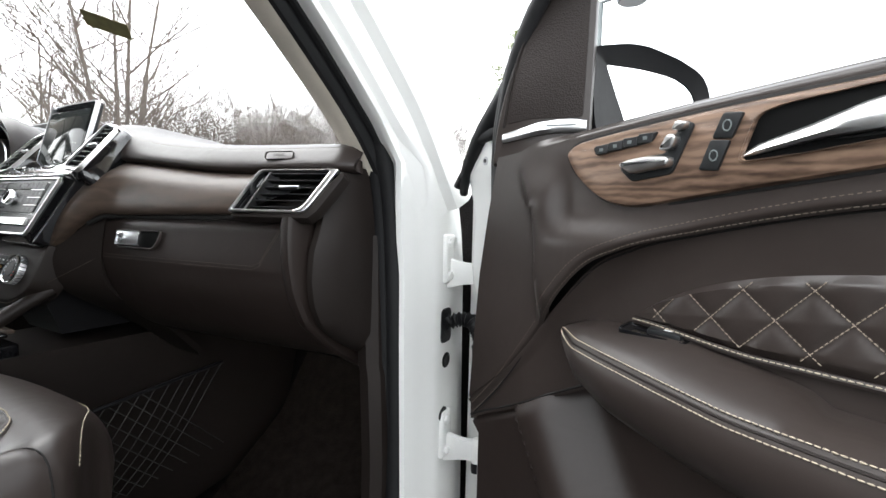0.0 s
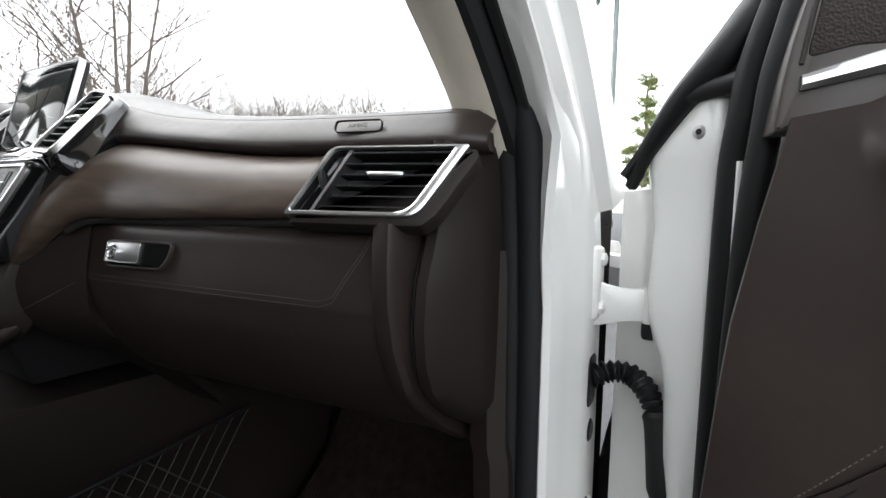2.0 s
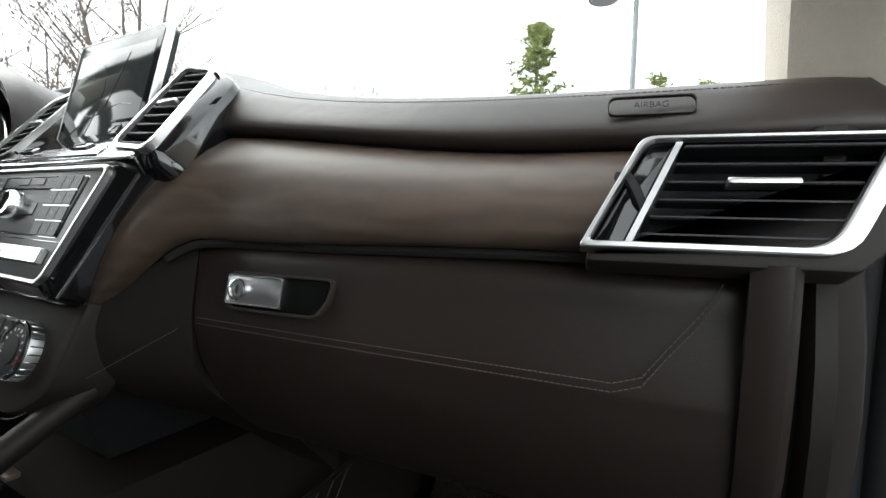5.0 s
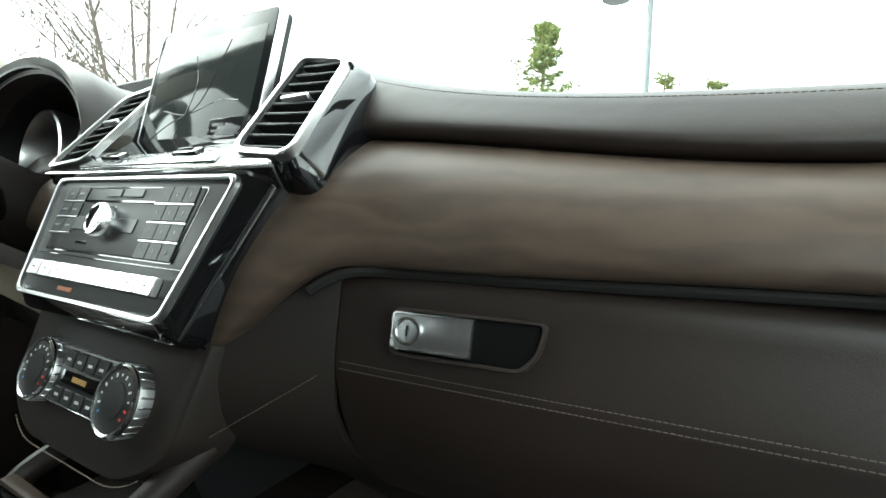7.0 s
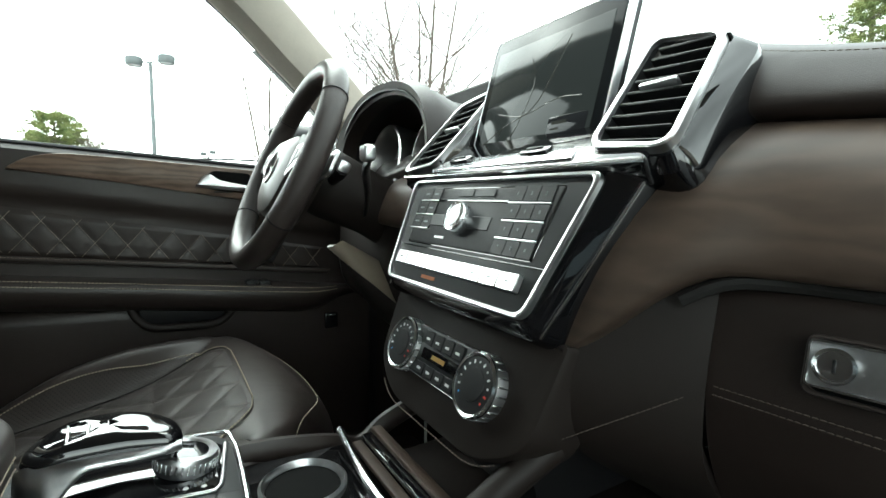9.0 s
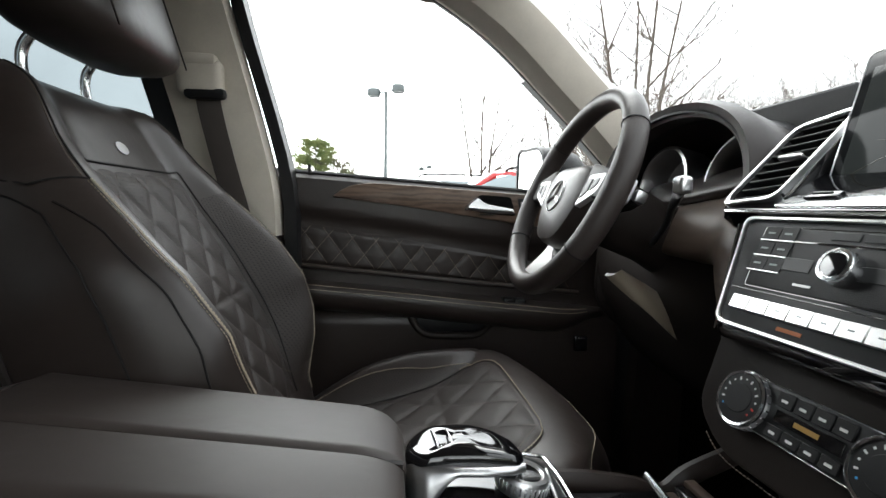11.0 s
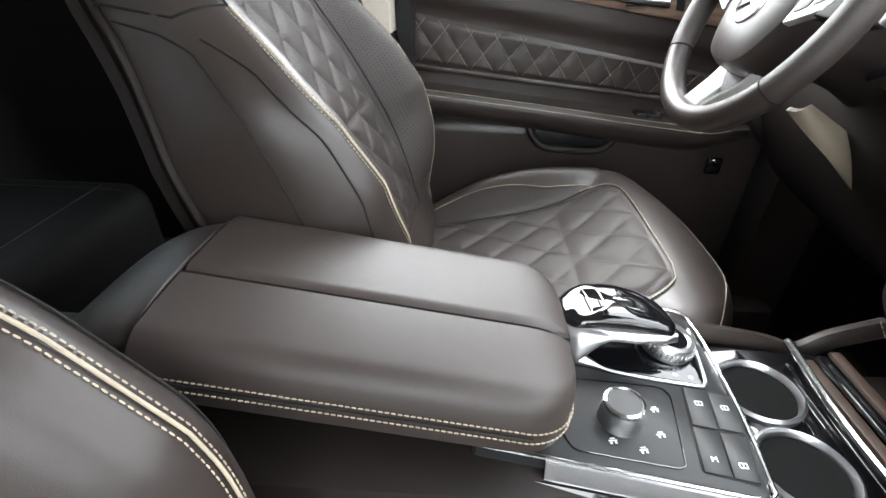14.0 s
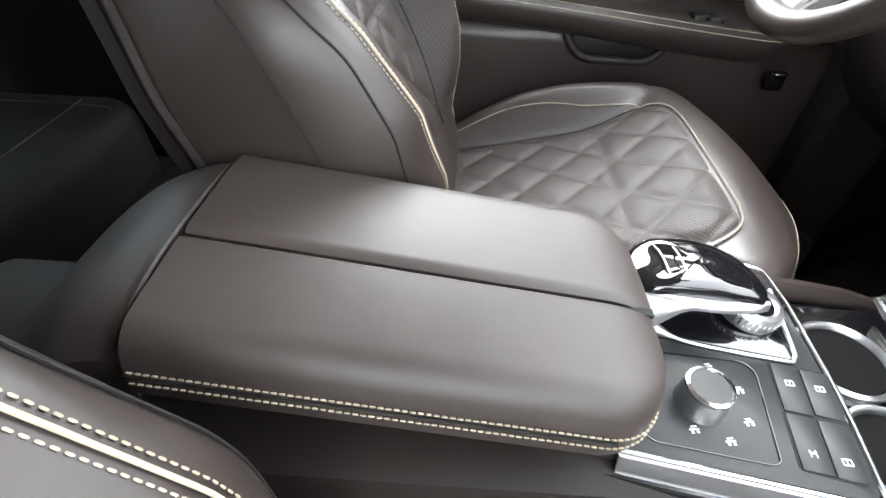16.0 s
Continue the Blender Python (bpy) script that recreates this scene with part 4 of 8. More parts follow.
for run in (((-0.070, -0.046), (-0.040, -0.030), (-0.005, -0.018), (0.012, 0.004), (0.030, 0.050)), ((-0.055, -0.015), (-0.015, -0.022), (0.030, -0.012), (0.060, -0.014)), ((-0.030, -0.048), (-0.018, -0.026), (-0.008, 0.010), (-0.020, 0.040))):
    part("map_line", tube([sm @ Vector((a, b, 0.0006)) for a, b in dpath(run)], 0.0005, 4), MAP_LINE, pic)
part("info_field", plate(rounded([(0.026, -0.046), (0.073, -0.046), (0.073, -0.030), (0.026, -0.030)], 0.002), 0.0005, 0.0009, 0.0001, sm), MAP_INFO, pic)
part("plain_bar", rbox((0.040, -0.036, 0.001), (0.018, 0.0030, 0.0002), 0, 1, sm), MAP_LINE, pic)
part("plain_bar", rbox((0.036, -0.042, 0.001), (0.010, 0.0018, 0.0002), 0, 1, sm), MAP_LINE, pic)
part("plain_bar", rbox((-0.028, -0.045, 0.001), (0.005, 0.0050, 0.0002), 0, 1, sm), MAP_LINE, pic)
part("screen_foot", rbox((0, -0.080, -0.02), (0.12, 0.03, 0.03), 0.006, 2, sm), BLACK, scr)

# centre vents either side of the display
for side in (1, -1):
    cm = axes((side * 0.138, 0.458, 1.302), (1, 0, 0), (0, 0.067, 0.077))
    def fl(pts):
        return [(side * a, b) for a, b in pts][::side]
    cv = part("centre_vent", plate(rounded(fl([(-0.024, -0.050), (0.038, -0.058), (0.026, 0.052), (-0.033, 0.068)]), 0.012), -0.030, -0.018, 0.001, cm), BLACK, st, "black air vent")
    o1 = fl([(-0.0275, -0.0535), (0.0425, -0.0620), (0.0300, 0.0555), (-0.0365, 0.0720)])
    i1 = fl([(-0.0235, -0.0490), (0.0370, -0.0565), (0.0255, 0.0505), (-0.0325, 0.0660)])
    part("vent_frame", ring_plate(rounded(o1, 0.015), rounded(i1, 0.012), -0.004, 0.004, cm), BRIGHT, cv, "satin chrome frame")
    part("vent_duct", ring_plate(rounded(i1, 0.012), [q * 0.97 for q in rounded(i1, 0.012)], -0.03, 0.0, cm), BLACK, cv)
    hull = rounded(fl([(-0.032, -0.060), (0.049, -0.072), (0.048, 0.053), (-0.041, 0.079)]), 0.018)
    wide = rounded(fl([(-0.033, -0.060), (0.051, -0.071), (0.052, 0.051), (-0.042, 0.079)]), 0.020)
    face = rounded(o1, 0.015)
    part("vent_housing", rings([[cm @ Vector((q.x, q.y, z)) for q in ring] for ring, z in ((wide, -0.085), (wide, -0.040), (hull, -0.012), ([q * 1.04 for q in face], -0.003), (face, -0.003), ([q * 0.9 for q in face], -0.003))], False), GLOSS, cv, "piano black housing")
    for i in range(9):
        v = lerp(-0.047, 0.052, i / 8)
        k = (v + 0.053) / 0.11
        xl, xr = lerp(-0.0235, -0.0315, k), lerp(0.0365, 0.0262, k)
        part("slat", rbox((side * (xl + xr) / 2, v, -0.006), (xr - xl, 0.0026, 0.014), 0.001, 1, cm @ Matrix.Rotation(radians(-6 * side), 4, "Z")), BLACK, cv)
    part("vent_tab", rbox((0.0, 0.0065, 0.0), (0.030, 0.0045, 0.010), 0.0018, 2, cm), BRUSHED, cv, "satin metal tab")

# climate panel with two dials
km = axes((0, 0.362, 1.083), (1, 0, 0), (0, 0.02, 0.05))
part("climate_surround", plate(rounded([(-0.077, -0.058), (0.077, -0.058), (0.124, -0.028), (0.132, 0.052), (-0.132, 0.052), (-0.124, -0.028)], [0.03, 0.03, 0.02, 0.004, 0.004, 0.02]), -0.06, -0.010, 0.006, km), LEATHER_LOW, st, "brown leather climate surround")
cp = part("climate_panel", plate(rounded([(-0.068, -0.022), (0.068, -0.022), (0.068, 0.022), (-0.068, 0.022)], 0.004), -0.014, -0.004, 0.001, km), SOFTBLK, st, "charcoal climate panel")
for v in (0.0225, -0.0225):
    part("chrome_line", rbox((0, v, -0.0045), (0.110, 0.0014, 0.003), 0.0006, 1, km), CHROME, cp)
for i in range(4):
    part("key", rbox((-0.0255 + i * 0.017, 0.0135, -0.0035), (0.0160, 0.0135, 0.0025), 0.0008, 1, km), BLACK, cp)
    part("key", rbox((-0.0255 + i * 0.017, -0.0150, -0.0035), (0.0160, 0.0110, 0.0025), 0.0008, 1, km), BLACK, cp)
    part("print_bar", rbox((-0.0255 + i * 0.017, 0.0125, -0.0021), (0.006, 0.0022, 0.0002), 0, 1, km), WHITE_PRINT, cp)
    part("print_bar", rbox((-0.0255 + i * 0.017, -0.0155, -0.0021), (0.006, 0.0022, 0.0002), 0, 1, km), WHITE_PRINT, cp)
part("climate_display", rbox((0, -0.001, -0.0038), (0.060, 0.0110, 0.002), 0.0006, 1, km), GLOSS, cp, "black readout window")
AMBER = material("amber_readout", (0.35, 0.20, 0.04), 0.6)
part("readout", rbox((0, -0.001, -0.0026), (0.022, 0.0040, 0.0003), 0, 1, km), AMBER, cp)
RED_PRINT, BLUE_PRINT = material("red_print", (0.6, 0.03, 0.02), 0.5), material("blue_print", (0.03, 0.25, 0.6), 0.5)
for side in (1, -1):
    d = km @ Matrix.Translation((side * 0.0635, -0.002, -0.004))
    dial = part("climate_dial", lathe([(0.0265, -0.008), (0.0265, 0.004), (0.0255, 0.006)], 48, d), BRUSHED, st, "ribbed chrome temperature dial")
    part("dial_ring", lathe([(0.0262, 0.004), (0.0262, 0.0065), (0.0245, 0.0078), (0.0228, 0.0072), (0.0225, 0.005)], 48, d), CHROME, dial, "chrome ring")
    part("dial_face", lathe([(0.0228, 0.004), (0.0226, 0.0062), (0.0135, 0.0066), (0.0130, 0.0074), (0.004, 0.0076)], 40, d), BLACK, dial, "black dial face")
    for i in range(24):
        a = 2 * math.pi * i / 24
        part("rib", rbox((0.0266, 0, -0.001), (0.0012, 0.0016, 0.010), 0.0004, 1, d @ Matrix.Rotation(a, 4, "Z")), CHROME, dial)
    for i in range(13):
        a = radians(215 - i * 250 / 12)
        mtl = WHITE_PRINT if 0 < i < 11 else (BLUE_PRINT if i == 0 else RED_PRINT)
        part("dial_mark", rbox((0.0180, 0, 0.0066), (0.003 if i % 2 else 0.0016, 0.0016, 0.0004), 0, 1, d @ Matrix.Rotation(a, 4, "Z")), mtl, dial)
line = [km @ Vector((q.x * 1.01, q.y * 1.01 - 0.003, -0.012)) for q in rounded([(-0.125, -0.026), (-0.077, -0.058), (0.077, -0.058), (0.125, -0.026)], 0.025)[6:-6]]
part("stitching", stitches(line, 0.0045, 0.0034, 0.0005, (0, -1, 0)), THREAD_DIM, st)

# instrument hood and gauges
hood = thing("instrument_cluster", "dark instrument cluster with chrome-ringed gauges under a leather hood", "instrument panel")
hc = Vector((-0.368, 0.50, 1.27))
rows = []
for i in range(33):
    a = math.pi * (i / 32)
    x, z = -0.186 * math.cos(a), 0.131 * math.sin(a) ** 0.75
    rows.append([Vector((hc.x - x * k, 0.455 + d + 0.012 * math.sin(a), hc.z + z * k + dz)) for k, d, dz in ((0.93, 0.03, 0.0), (0.95, 0.004, 0.0), (0.985, 0.0, 0.0), (1.02, 0.014, -0.002), (1.02, 0.06, -0.020), (0.99, 0.14, -0.052), (0.93, 0.28, -0.11))])
part("hood", sheet(rows, 0.008), DASH, hood, "brown leather hood")
part("gauge_shroud", sheet([[Vector((hc.x - (-0.173 * math.cos(a)) * k, y, hc.z + 0.122 * math.sin(a) ** 0.75 * k)) for y, k in ((0.46, 1.0), (0.52, 0.97), (0.585, 0.93))] for a in (math.pi * i / 24 for i in range(25))], 0.003), BLACK, hood)
part("gauge_back", rbox((hc.x, 0.59, 1.30), (0.36, 0.01, 0.21), 0.004, 1), BLACK, hood)
for side in (-1, 1):
    gm = axes((hc.x + side * 0.090 + 0.003, 0.530, 1.289), (1, 0, 0), (0, 0.15, 1))
    big = Matrix.Diagonal((1.10, 1.10, 1.0, 1.0))
    gg = part("gauge", lathe([(0.055, -0.03), (0.052, -0.028), (0.004, -0.028)], 40, gm @ big), RECESS, hood, "black gauge face")
    part("gauge_ring", lathe([(0.0610, -0.03), (0.0640, 0.012), (0.0625, 0.019), (0.0585, 0.020), (0.0560, 0.012), (0.0535, -0.027)], 48, gm @ big), BRIGHT, gg, "chrome ring")
    for i in range(25):
        a = radians(230 - i * 280 / 24)
        part("gauge_mark", rbox((0.0455, 0, -0.0275), (0.007 if i % 3 == 0 else 0.004, 0.0010, 0.0005), 0, 1, gm @ big @ Matrix.Rotation(a, 4, "Z")), WHITE_PRINT, gg)
    part("needle", rbox((0.020, 0, -0.026), (0.045, 0.0022, 0.001), 0.0004, 1, gm @ big @ Matrix.Rotation(radians(222), 4, "Z")), RED_PRINT, gg, "orange needle")
part("centre_readout", rbox((hc.x + 0.01, 0.575, 1.30), (0.06, 0.008, 0.09), 0.003, 1), SCREEN, hood)

# ================= front seats =================
def flowing(x, xs, ys):
    """A smooth curve through a few points, with no overshoot at flat ends."""
    x = min(max(x, xs[0]), xs[-1])
    i = max(0, min(len(xs) - 2, sum(1 for q in xs[1:] if q <= x)))

    def slope(k):
        if k == 0 or k == len(xs) - 1:
            return 0.0
        return (ys[k + 1] - ys[k - 1]) / (xs[k + 1] - xs[k - 1])
    h = xs[i + 1] - xs[i]
    t = (x - xs[i]) / h
    return (2 * t ** 3 - 3 * t * t + 1) * ys[i] + (t ** 3 - 2 * t * t + t) * h * slope(i) + (3 * t * t - 2 * t ** 3) * ys[i + 1] + (t ** 3 - t * t) * h * slope(i + 1)


def quilt(u, v, px, py, h, fold=None):
    """Height of diamond quilting: flat pads with sharp sewn valleys between."""
    a, b = u / px + v / py, u / px - v / py
    k = 0.5 / math.hypot(0.5 / px, 0.5 / py)
    d = min(abs(a - round(a)), abs(b - round(b))) * k
    if fold is not None:
        d = min(d, abs(v - fold) * 0.8)
    return h * (1 - math.exp(-(d / 0.0075) ** 0.9))


def quilt_lines(px, py, u0, u1, v0, v1):
    """The sewn valley lines of the quilting inside a rectangle, as runs of (u, v)."""
    out = []
    for sg in (1, -1):
        for n in range(-12, 24):
            run = []
            for i in range(121):
                v = lerp(v0, v1, i / 120)
                u = sg * px * (n - v / py)
                if u0 < u < u1:
                    run.append((u, v))
            if len(run) > 6:
                out.append(run)
    return out


def make_seat(name, label, m, recline, outer):
    s = thing(name, label, "car seat", "front seats", m=m)
    up, fw = Vector((0, -math.sin(recline), math.cos(recline))), Vector((0, math.cos(recline), math.sin(recline)))

    def half(v):
        return 0.214 + 0.05 * smooth(0.0, 0.3, v) - 0.030 * smooth(0.5, 0.75, v) - 0.055 * smooth(0.72, 1.0, v)

    def bolster(v):
        return float(np.interp(v, (-0.12, 0.0, 0.12, 0.2, 0.33, 0.47, 0.6, 0.7, 0.82, 1.0), (0.0, 0.016, 0.060, 0.078, 0.090, 0.080, 0.060, 0.042, 0.026, 0.012)))

    def rear(u, v):
        """How far the back lies behind the seat's plane."""
        return -float(np.interp(v, (-0.12, 0.4, 0.6, 0.75, 1.0), (0.155, 0.128, 0.107, 0.096, 0.110))) + 0.03 * abs(u) ** 3

    def crown(v):
        """The rounding over the top edge."""
        return 1 - math.sqrt(max(0.0, 1 - max(0.0, (v - 0.90) / 0.10) ** 2))

    def front(u, v):
        w = half(v)
        e = abs(u)
        f = bolster(v) * smooth(0.46, 0.80, e) - 0.006
        edge = 1 - math.sqrt(max(0, 1 - max(0, (e - 0.84) / 0.16) ** 2))
        f -= edge * (0.024 + bolster(v) * 0.5)
        r = rear(u, v)
        f = max(f, r + 0.025)
        f = lerp(f, 0.45 * f + 0.55 * r, crown(v))
        drop = 0.020 * max(0.0, e - 0.6) ** 2 / 0.16 * smooth(0.75, 1.0, v)
        return Vector((u * w, 0, 0)) + up * (v * 0.525 + 0.030 * smooth(0.80, 1.0, v) - drop) + fw * f

    loops = []
    for i in range(52):
        v = lerp(-0.22, 1.0, 1 - (1 - i / 51) ** 1.25)
        f = [front(lerp(-1, 1, k / 48), v) for k in range(49)]
        w = half(v)
        b = []
        for u in [lerp(0.97, -0.97, k / 14) for k in range(15)]:
            r, g_ = rear(u, v), front(u, v)
            ff = (g_ - up * g_.dot(up)).dot(fw)
            r = lerp(r, 0.6 * r + 0.4 * ff, crown(v))
            b.append(Vector((u * w * 0.99, 0, 0)) + up * (g_.dot(up) - 0.004) + fw * min(r, ff - 0.008))
        loops.append(f + b)
    back = part("backrest", rings(loops), LEATHER, s, "smooth leather backrest with side bolsters")

    def on_back(u, v, lift):
        e = 1e-3
        p = front(u, v)
        n = (front(u + e, v) - front(u - e, v)).cross(front(u, v + e) - front(u, v - e))
        n = n.normalized()
        return p + (n if n.dot(fw) > -0.2 else -n) * lift

    def flank(sg, v, f):
        return Vector((sg * (half(v) + 0.0008), 0, 0)) + up * (v * 0.525) + fw * f
    # quilted centre of the backrest
    rows = []
    for i in range(120):
        k = i / 119
        row = []
        for j in range(76):
            v = lerp(0.0, 0.79, k)
            wq = 0.56 - 0.01 * k
            u = lerp(-wq, wq, j / 75)
            edge = min(1, 14 * min(j, 75 - j) / 75, 16 * min(i, 119 - i) / 119)
            row.append(on_back(u, v, -0.001 + 0.003 * edge + quilt(u * half(v), v * 0.525, 0.076, 0.096, 0.0062, 0.20) * edge))
        rows.append(row)
    quilted = part("quilted_panel", sheet(rows, 0.004), PERF_BACK, back, "diamond-quilted perforated leather")
    g = bmesh.new()
    for run in quilt_lines(0.076, 0.096, -0.128, 0.128, 0.01, 0.405):
        stitches([on_back(u / half(v / 0.525), v / 0.525, 0.0024) for u, v in run], 0.0052, 0.0032, 0.00035, tuple(fw), g)
    part("quilt_thread", g, THREAD_DIM, quilted)
    for sg in (1, -1):
        if sg == outer:
            # perforated inner face of the bolster
            rows = [[on_back(sg * lerp(0.545, 0.80 + 0.02 * math.sin(math.pi * k), j / 10), lerp(0.06, 0.70, k), 0.0006) for j in range(11)] for k in [i / 36 for i in range(37)]]
            part("bolster_face", sheet(rows, 0.002 * sg), PERF_BACK, back, "perforated leather bolster face")
        off = 0.055 if sg == outer else 0.0
        line = [on_back(sg * (lerp(0.84, 0.86, t) + off), lerp(-0.05, 0.705, t), 0.0012) for t in [i / 60 for i in range(61)]]
        part("piping", tube(line, 0.0011, 8), THREAD, back, "cream piping")
        for du in (-0.017, 0.017):
            line = [on_back(sg * (lerp(0.84, 0.86, t) + du + off), lerp(-0.05, 0.705, t), 0.0006) for t in [i / 80 for i in range(81)]]
            part("stitching", stitches(line, 0.0044, 0.0031, 0.00042, (0.7 * sg, 0.6, 0.3)), THREAD, back, "beige contrast stitching")
        if sg == outer:
            line = [on_back(sg * 0.80, lerp(-0.02, 0.70, t), 0.0006) for t in [i / 80 for i in range(81)]]
            part("stitching", stitches(line, 0.0058, 0.0042, 0.0006, (0.3 * sg, 0.8, 0.3)), THREAD, back, "beige contrast stitching")
        line = [on_back(sg * 0.570, lerp(0.0, 0.80, t), 0.0006) for t in [i / 60 for i in range(61)]]
        part("inner_seam", tube(line, 0.0014, 5), SEAM, back)
        # seams on the flank and the shoulder
        ks = [i / 40 for i in range(41)]
        va, fa = (0.765, 0.72, 0.67, 0.546, 0.456, 0.307, 0.10), (-0.050, -0.020, 0.001, 0.015, 0.013, 0.002, -0.02)
        line = [flank(sg, v, float(np.interp(-v, [-q for q in va], fa))) for v in [lerp(0.765, 0.10, k) for k in ks]]
        part("flank_seam", tube(line, 0.0011, 5), SEAM, back)
        line = [on_back(sg * float(np.interp(v, (0.0, 0.25, 0.45, 0.60, 0.68), (0.975, 0.962, 0.935, 0.950, 0.985))), v, 0.0004) for v in [lerp(0.68, 0.0, k) for k in ks]]
        part("flank_seam", tube(line, 0.0011, 5), SEAM, back)
        line = [on_back(sg * lerp(0.87, 0.995, k), lerp(0.708, 0.725, k), 0.0003) for k in [i / 16 for i in range(17)]]
        end = line[-1]
        line += [end + (flank(sg, 0.80, -0.058) - end) * k for k in [i / 8 for i in range(1, 9)]]
        part("shoulder_seam", tube(line, 0.0012, 5), SEAM, back)
        line = [on_back(sg * lerp(0.86, 0.80, t), lerp(0.705, 0.97, t), 0.0004) for t in ks]
        part("shoulder_seam", tube(line, 0.0012, 5), SEAM, back)
        line = [on_back(sg * lerp(0.885, 0.825, t), lerp(0.715, 0.97, t), 0.0004) for t in ks]
        part("stitching", stitches(line, 0.0052, 0.0038, 0.0005, (0.6 * sg, 0.7, 0.3)), THREAD_DIM, back)
        line = [Vector((sg * half(v) * 0.975, 0, 0)) + up * (v * 0.525) + fw * (rear(1, v) + 0.004) for v in [lerp(-0.1, 0.82, k) for k in ks]]
        part("rear_welt", tube(line, 0.0042, 8), LEATHER_LOW, back, "leather welt along the rear edge")
    line = [on_back(lerp(-0.56, 0.56, t), 0.80, 0.0012) for t in [i / 30 for i in range(31)]]
    part("piping", tube(line, 0.0016, 6), SEAM, back)
    bm_ = axes(on_back(0, 0.848, 0.0015), (1, 0, 0), tuple(up))
    badge = part("badge", lathe([(0.0105, 0), (0.0105, 0.0012), (0.009, 0.002)], 28, bm_ @ Matrix.Diagonal((1.35, 0.9, 1, 1))), BRIGHT, back, "oval silver badge")
    part("badge_mark", rbox((0, 0, 0.0021), (0.014, 0.0025, 0.0003), 0, 1, bm_), SOFTBLK, badge)
    shell = [[Vector((u * half(v) * 0.92, 0, 0)) + up * (v * 0.52) + fw * (rear(0, v) - 0.012 * (1 - u * u)) for u in [lerp(-1, 1, k / 10) for k in range(11)]] for v in [lerp(-0.1, 0.90, i / 14) for i in range(15)]]
    part("back_shell", sheet(shell, -0.012), LEATHER_LOW, back, "brown plastic back shell")

    # cushion: it rises from the backrest to the front roll, between pillow-like bolsters
    LONG = 0.545

    def outline(t):
        return 0.264 * (1 - 0.40 * smooth(0.70, 1.0, t) ** 2.0) - 0.010 * (1 - smooth(0.0, 0.4, t))

    def base(y):
        d = min(max(0.0, y - 0.33), 0.045)
        y = min(y, 0.33)
        return -0.071 + 0.225 * y + 0.9 * max(0.0, y - 0.17) ** 2 + 0.5 * (d - d * d / 0.09)

    def pillow(y):
        return flowing(y, (-0.06, 0.01, 0.06, 0.11, 0.16, 0.21, 0.27, 0.31, 0.340, 0.37), (0.0, 0.016, 0.036, 0.052, 0.058, 0.056, 0.040, 0.023, 0.009, 0.0))

    def groove(e):
        """Where the bolster ends and the front roll begins."""
        return 0.318 + 0.042 * smooth(0.62, 0.95, e)

    def top(u, t):
        e = abs(u)
        y0 = lerp(-0.06, LONG - 0.06, t)
        y = y0 - 0.045 * e ** 3 * smooth(0.62, 1.0, t)
        lo = 0.152 / outline(t)
        side = smooth(lo, lo + 0.27, e)
        z = base(y0) + pillow(y0 - groove(e) + 0.350) * side
        z -= 0.004 * math.exp(-((y0 - groove(e)) / 0.006) ** 2) * smooth(lo, lo + 0.12, e)
        r = 0.20
        z -= (0.055 + 0.02 * smooth(0.1, 0.5, t)) * (1 - math.sqrt(max(0, 1 - max(0, (e - 1 + r) / r) ** 2)))
        z -= 0.100 * (1 - math.sqrt(max(0, 1 - max(0, (t - 0.79) / 0.21) ** 2)))
        return Vector((u * outline(t), y, z))

    loops = []
    for i in range(64):
        t = 1 - (1 - i / 63) ** 1.3
        f = [top(lerp(-1, 1, k / 60), t) for k in range(61)]
        y = lerp(-0.06, LONG - 0.06, t)
        b = [Vector((u * outline(t) * 0.94, y - 0.05 * smooth(0.8, 1, t), -0.17)) for u in [lerp(1, -1, k / 12) for k in range(13)]]
        loops.append(f + b)
    cush = part("seat_cushion", rings(loops), LEATHER, s, "smooth leather seat cushion")

    def on_cush(u, t, lift):
        return top(u, t) + Vector((0, 0, lift))

    T1 = 0.768

    def reach(t):
        """Half width of the quilted panel, rounded in front."""
        w = (0.150 + 0.016 * smooth(0.52, 0.70, t)) / outline(t)
        return w - 0.16 * (1 - math.sqrt(max(0.0, 1 - max(0.0, (t - T1 + 0.09) / 0.09) ** 2)))
    rows = []
    for i in range(96):
        t = lerp(0.0, T1, i / 95)
        row = []
        for j in range(84):
            u = lerp(-reach(t), reach(t), j / 83)
            edge = min(1, 16 * min(j, 83 - j) / 83, 16 * (95 - i) / 95)
            row.append(on_cush(u, t, -0.001 + 0.003 * edge + quilt(u * outline(t), t * LONG, 0.082, 0.092, 0.0055, 0.305) * edge))
        rows.append(row)
    quilted = part("quilted_panel", sheet(rows, -0.004), PERF_FLAT, cush, "diamond-quilted perforated leather")
    g = bmesh.new()
    for run in quilt_lines(0.082, 0.092, -0.160, 0.160, 0.01, 0.415):
        pts = [(u / outline(v / LONG), v / LONG) for u, v in run]
        pts = [on_cush(u, t, 0.0024) for u, t in pts if abs(u) < reach(t) - 0.03]
        if len(pts) > 4:
            stitches(pts, 0.0052, 0.0032, 0.00035, (0, 0, 1), g)
    part("quilt_thread", g, THREAD_DIM, quilted)
    line = [on_cush(-reach(t) - 0.010, t, 0.0014) for t in [lerp(0.65, T1, 1 - (1 - i / 40) ** 2) for i in range(41)]]
    line += [on_cush(lerp(-reach(T1), reach(T1), k), T1 + 0.005, 0.0014) for k in [i / 20 for i in range(1, 20)]]
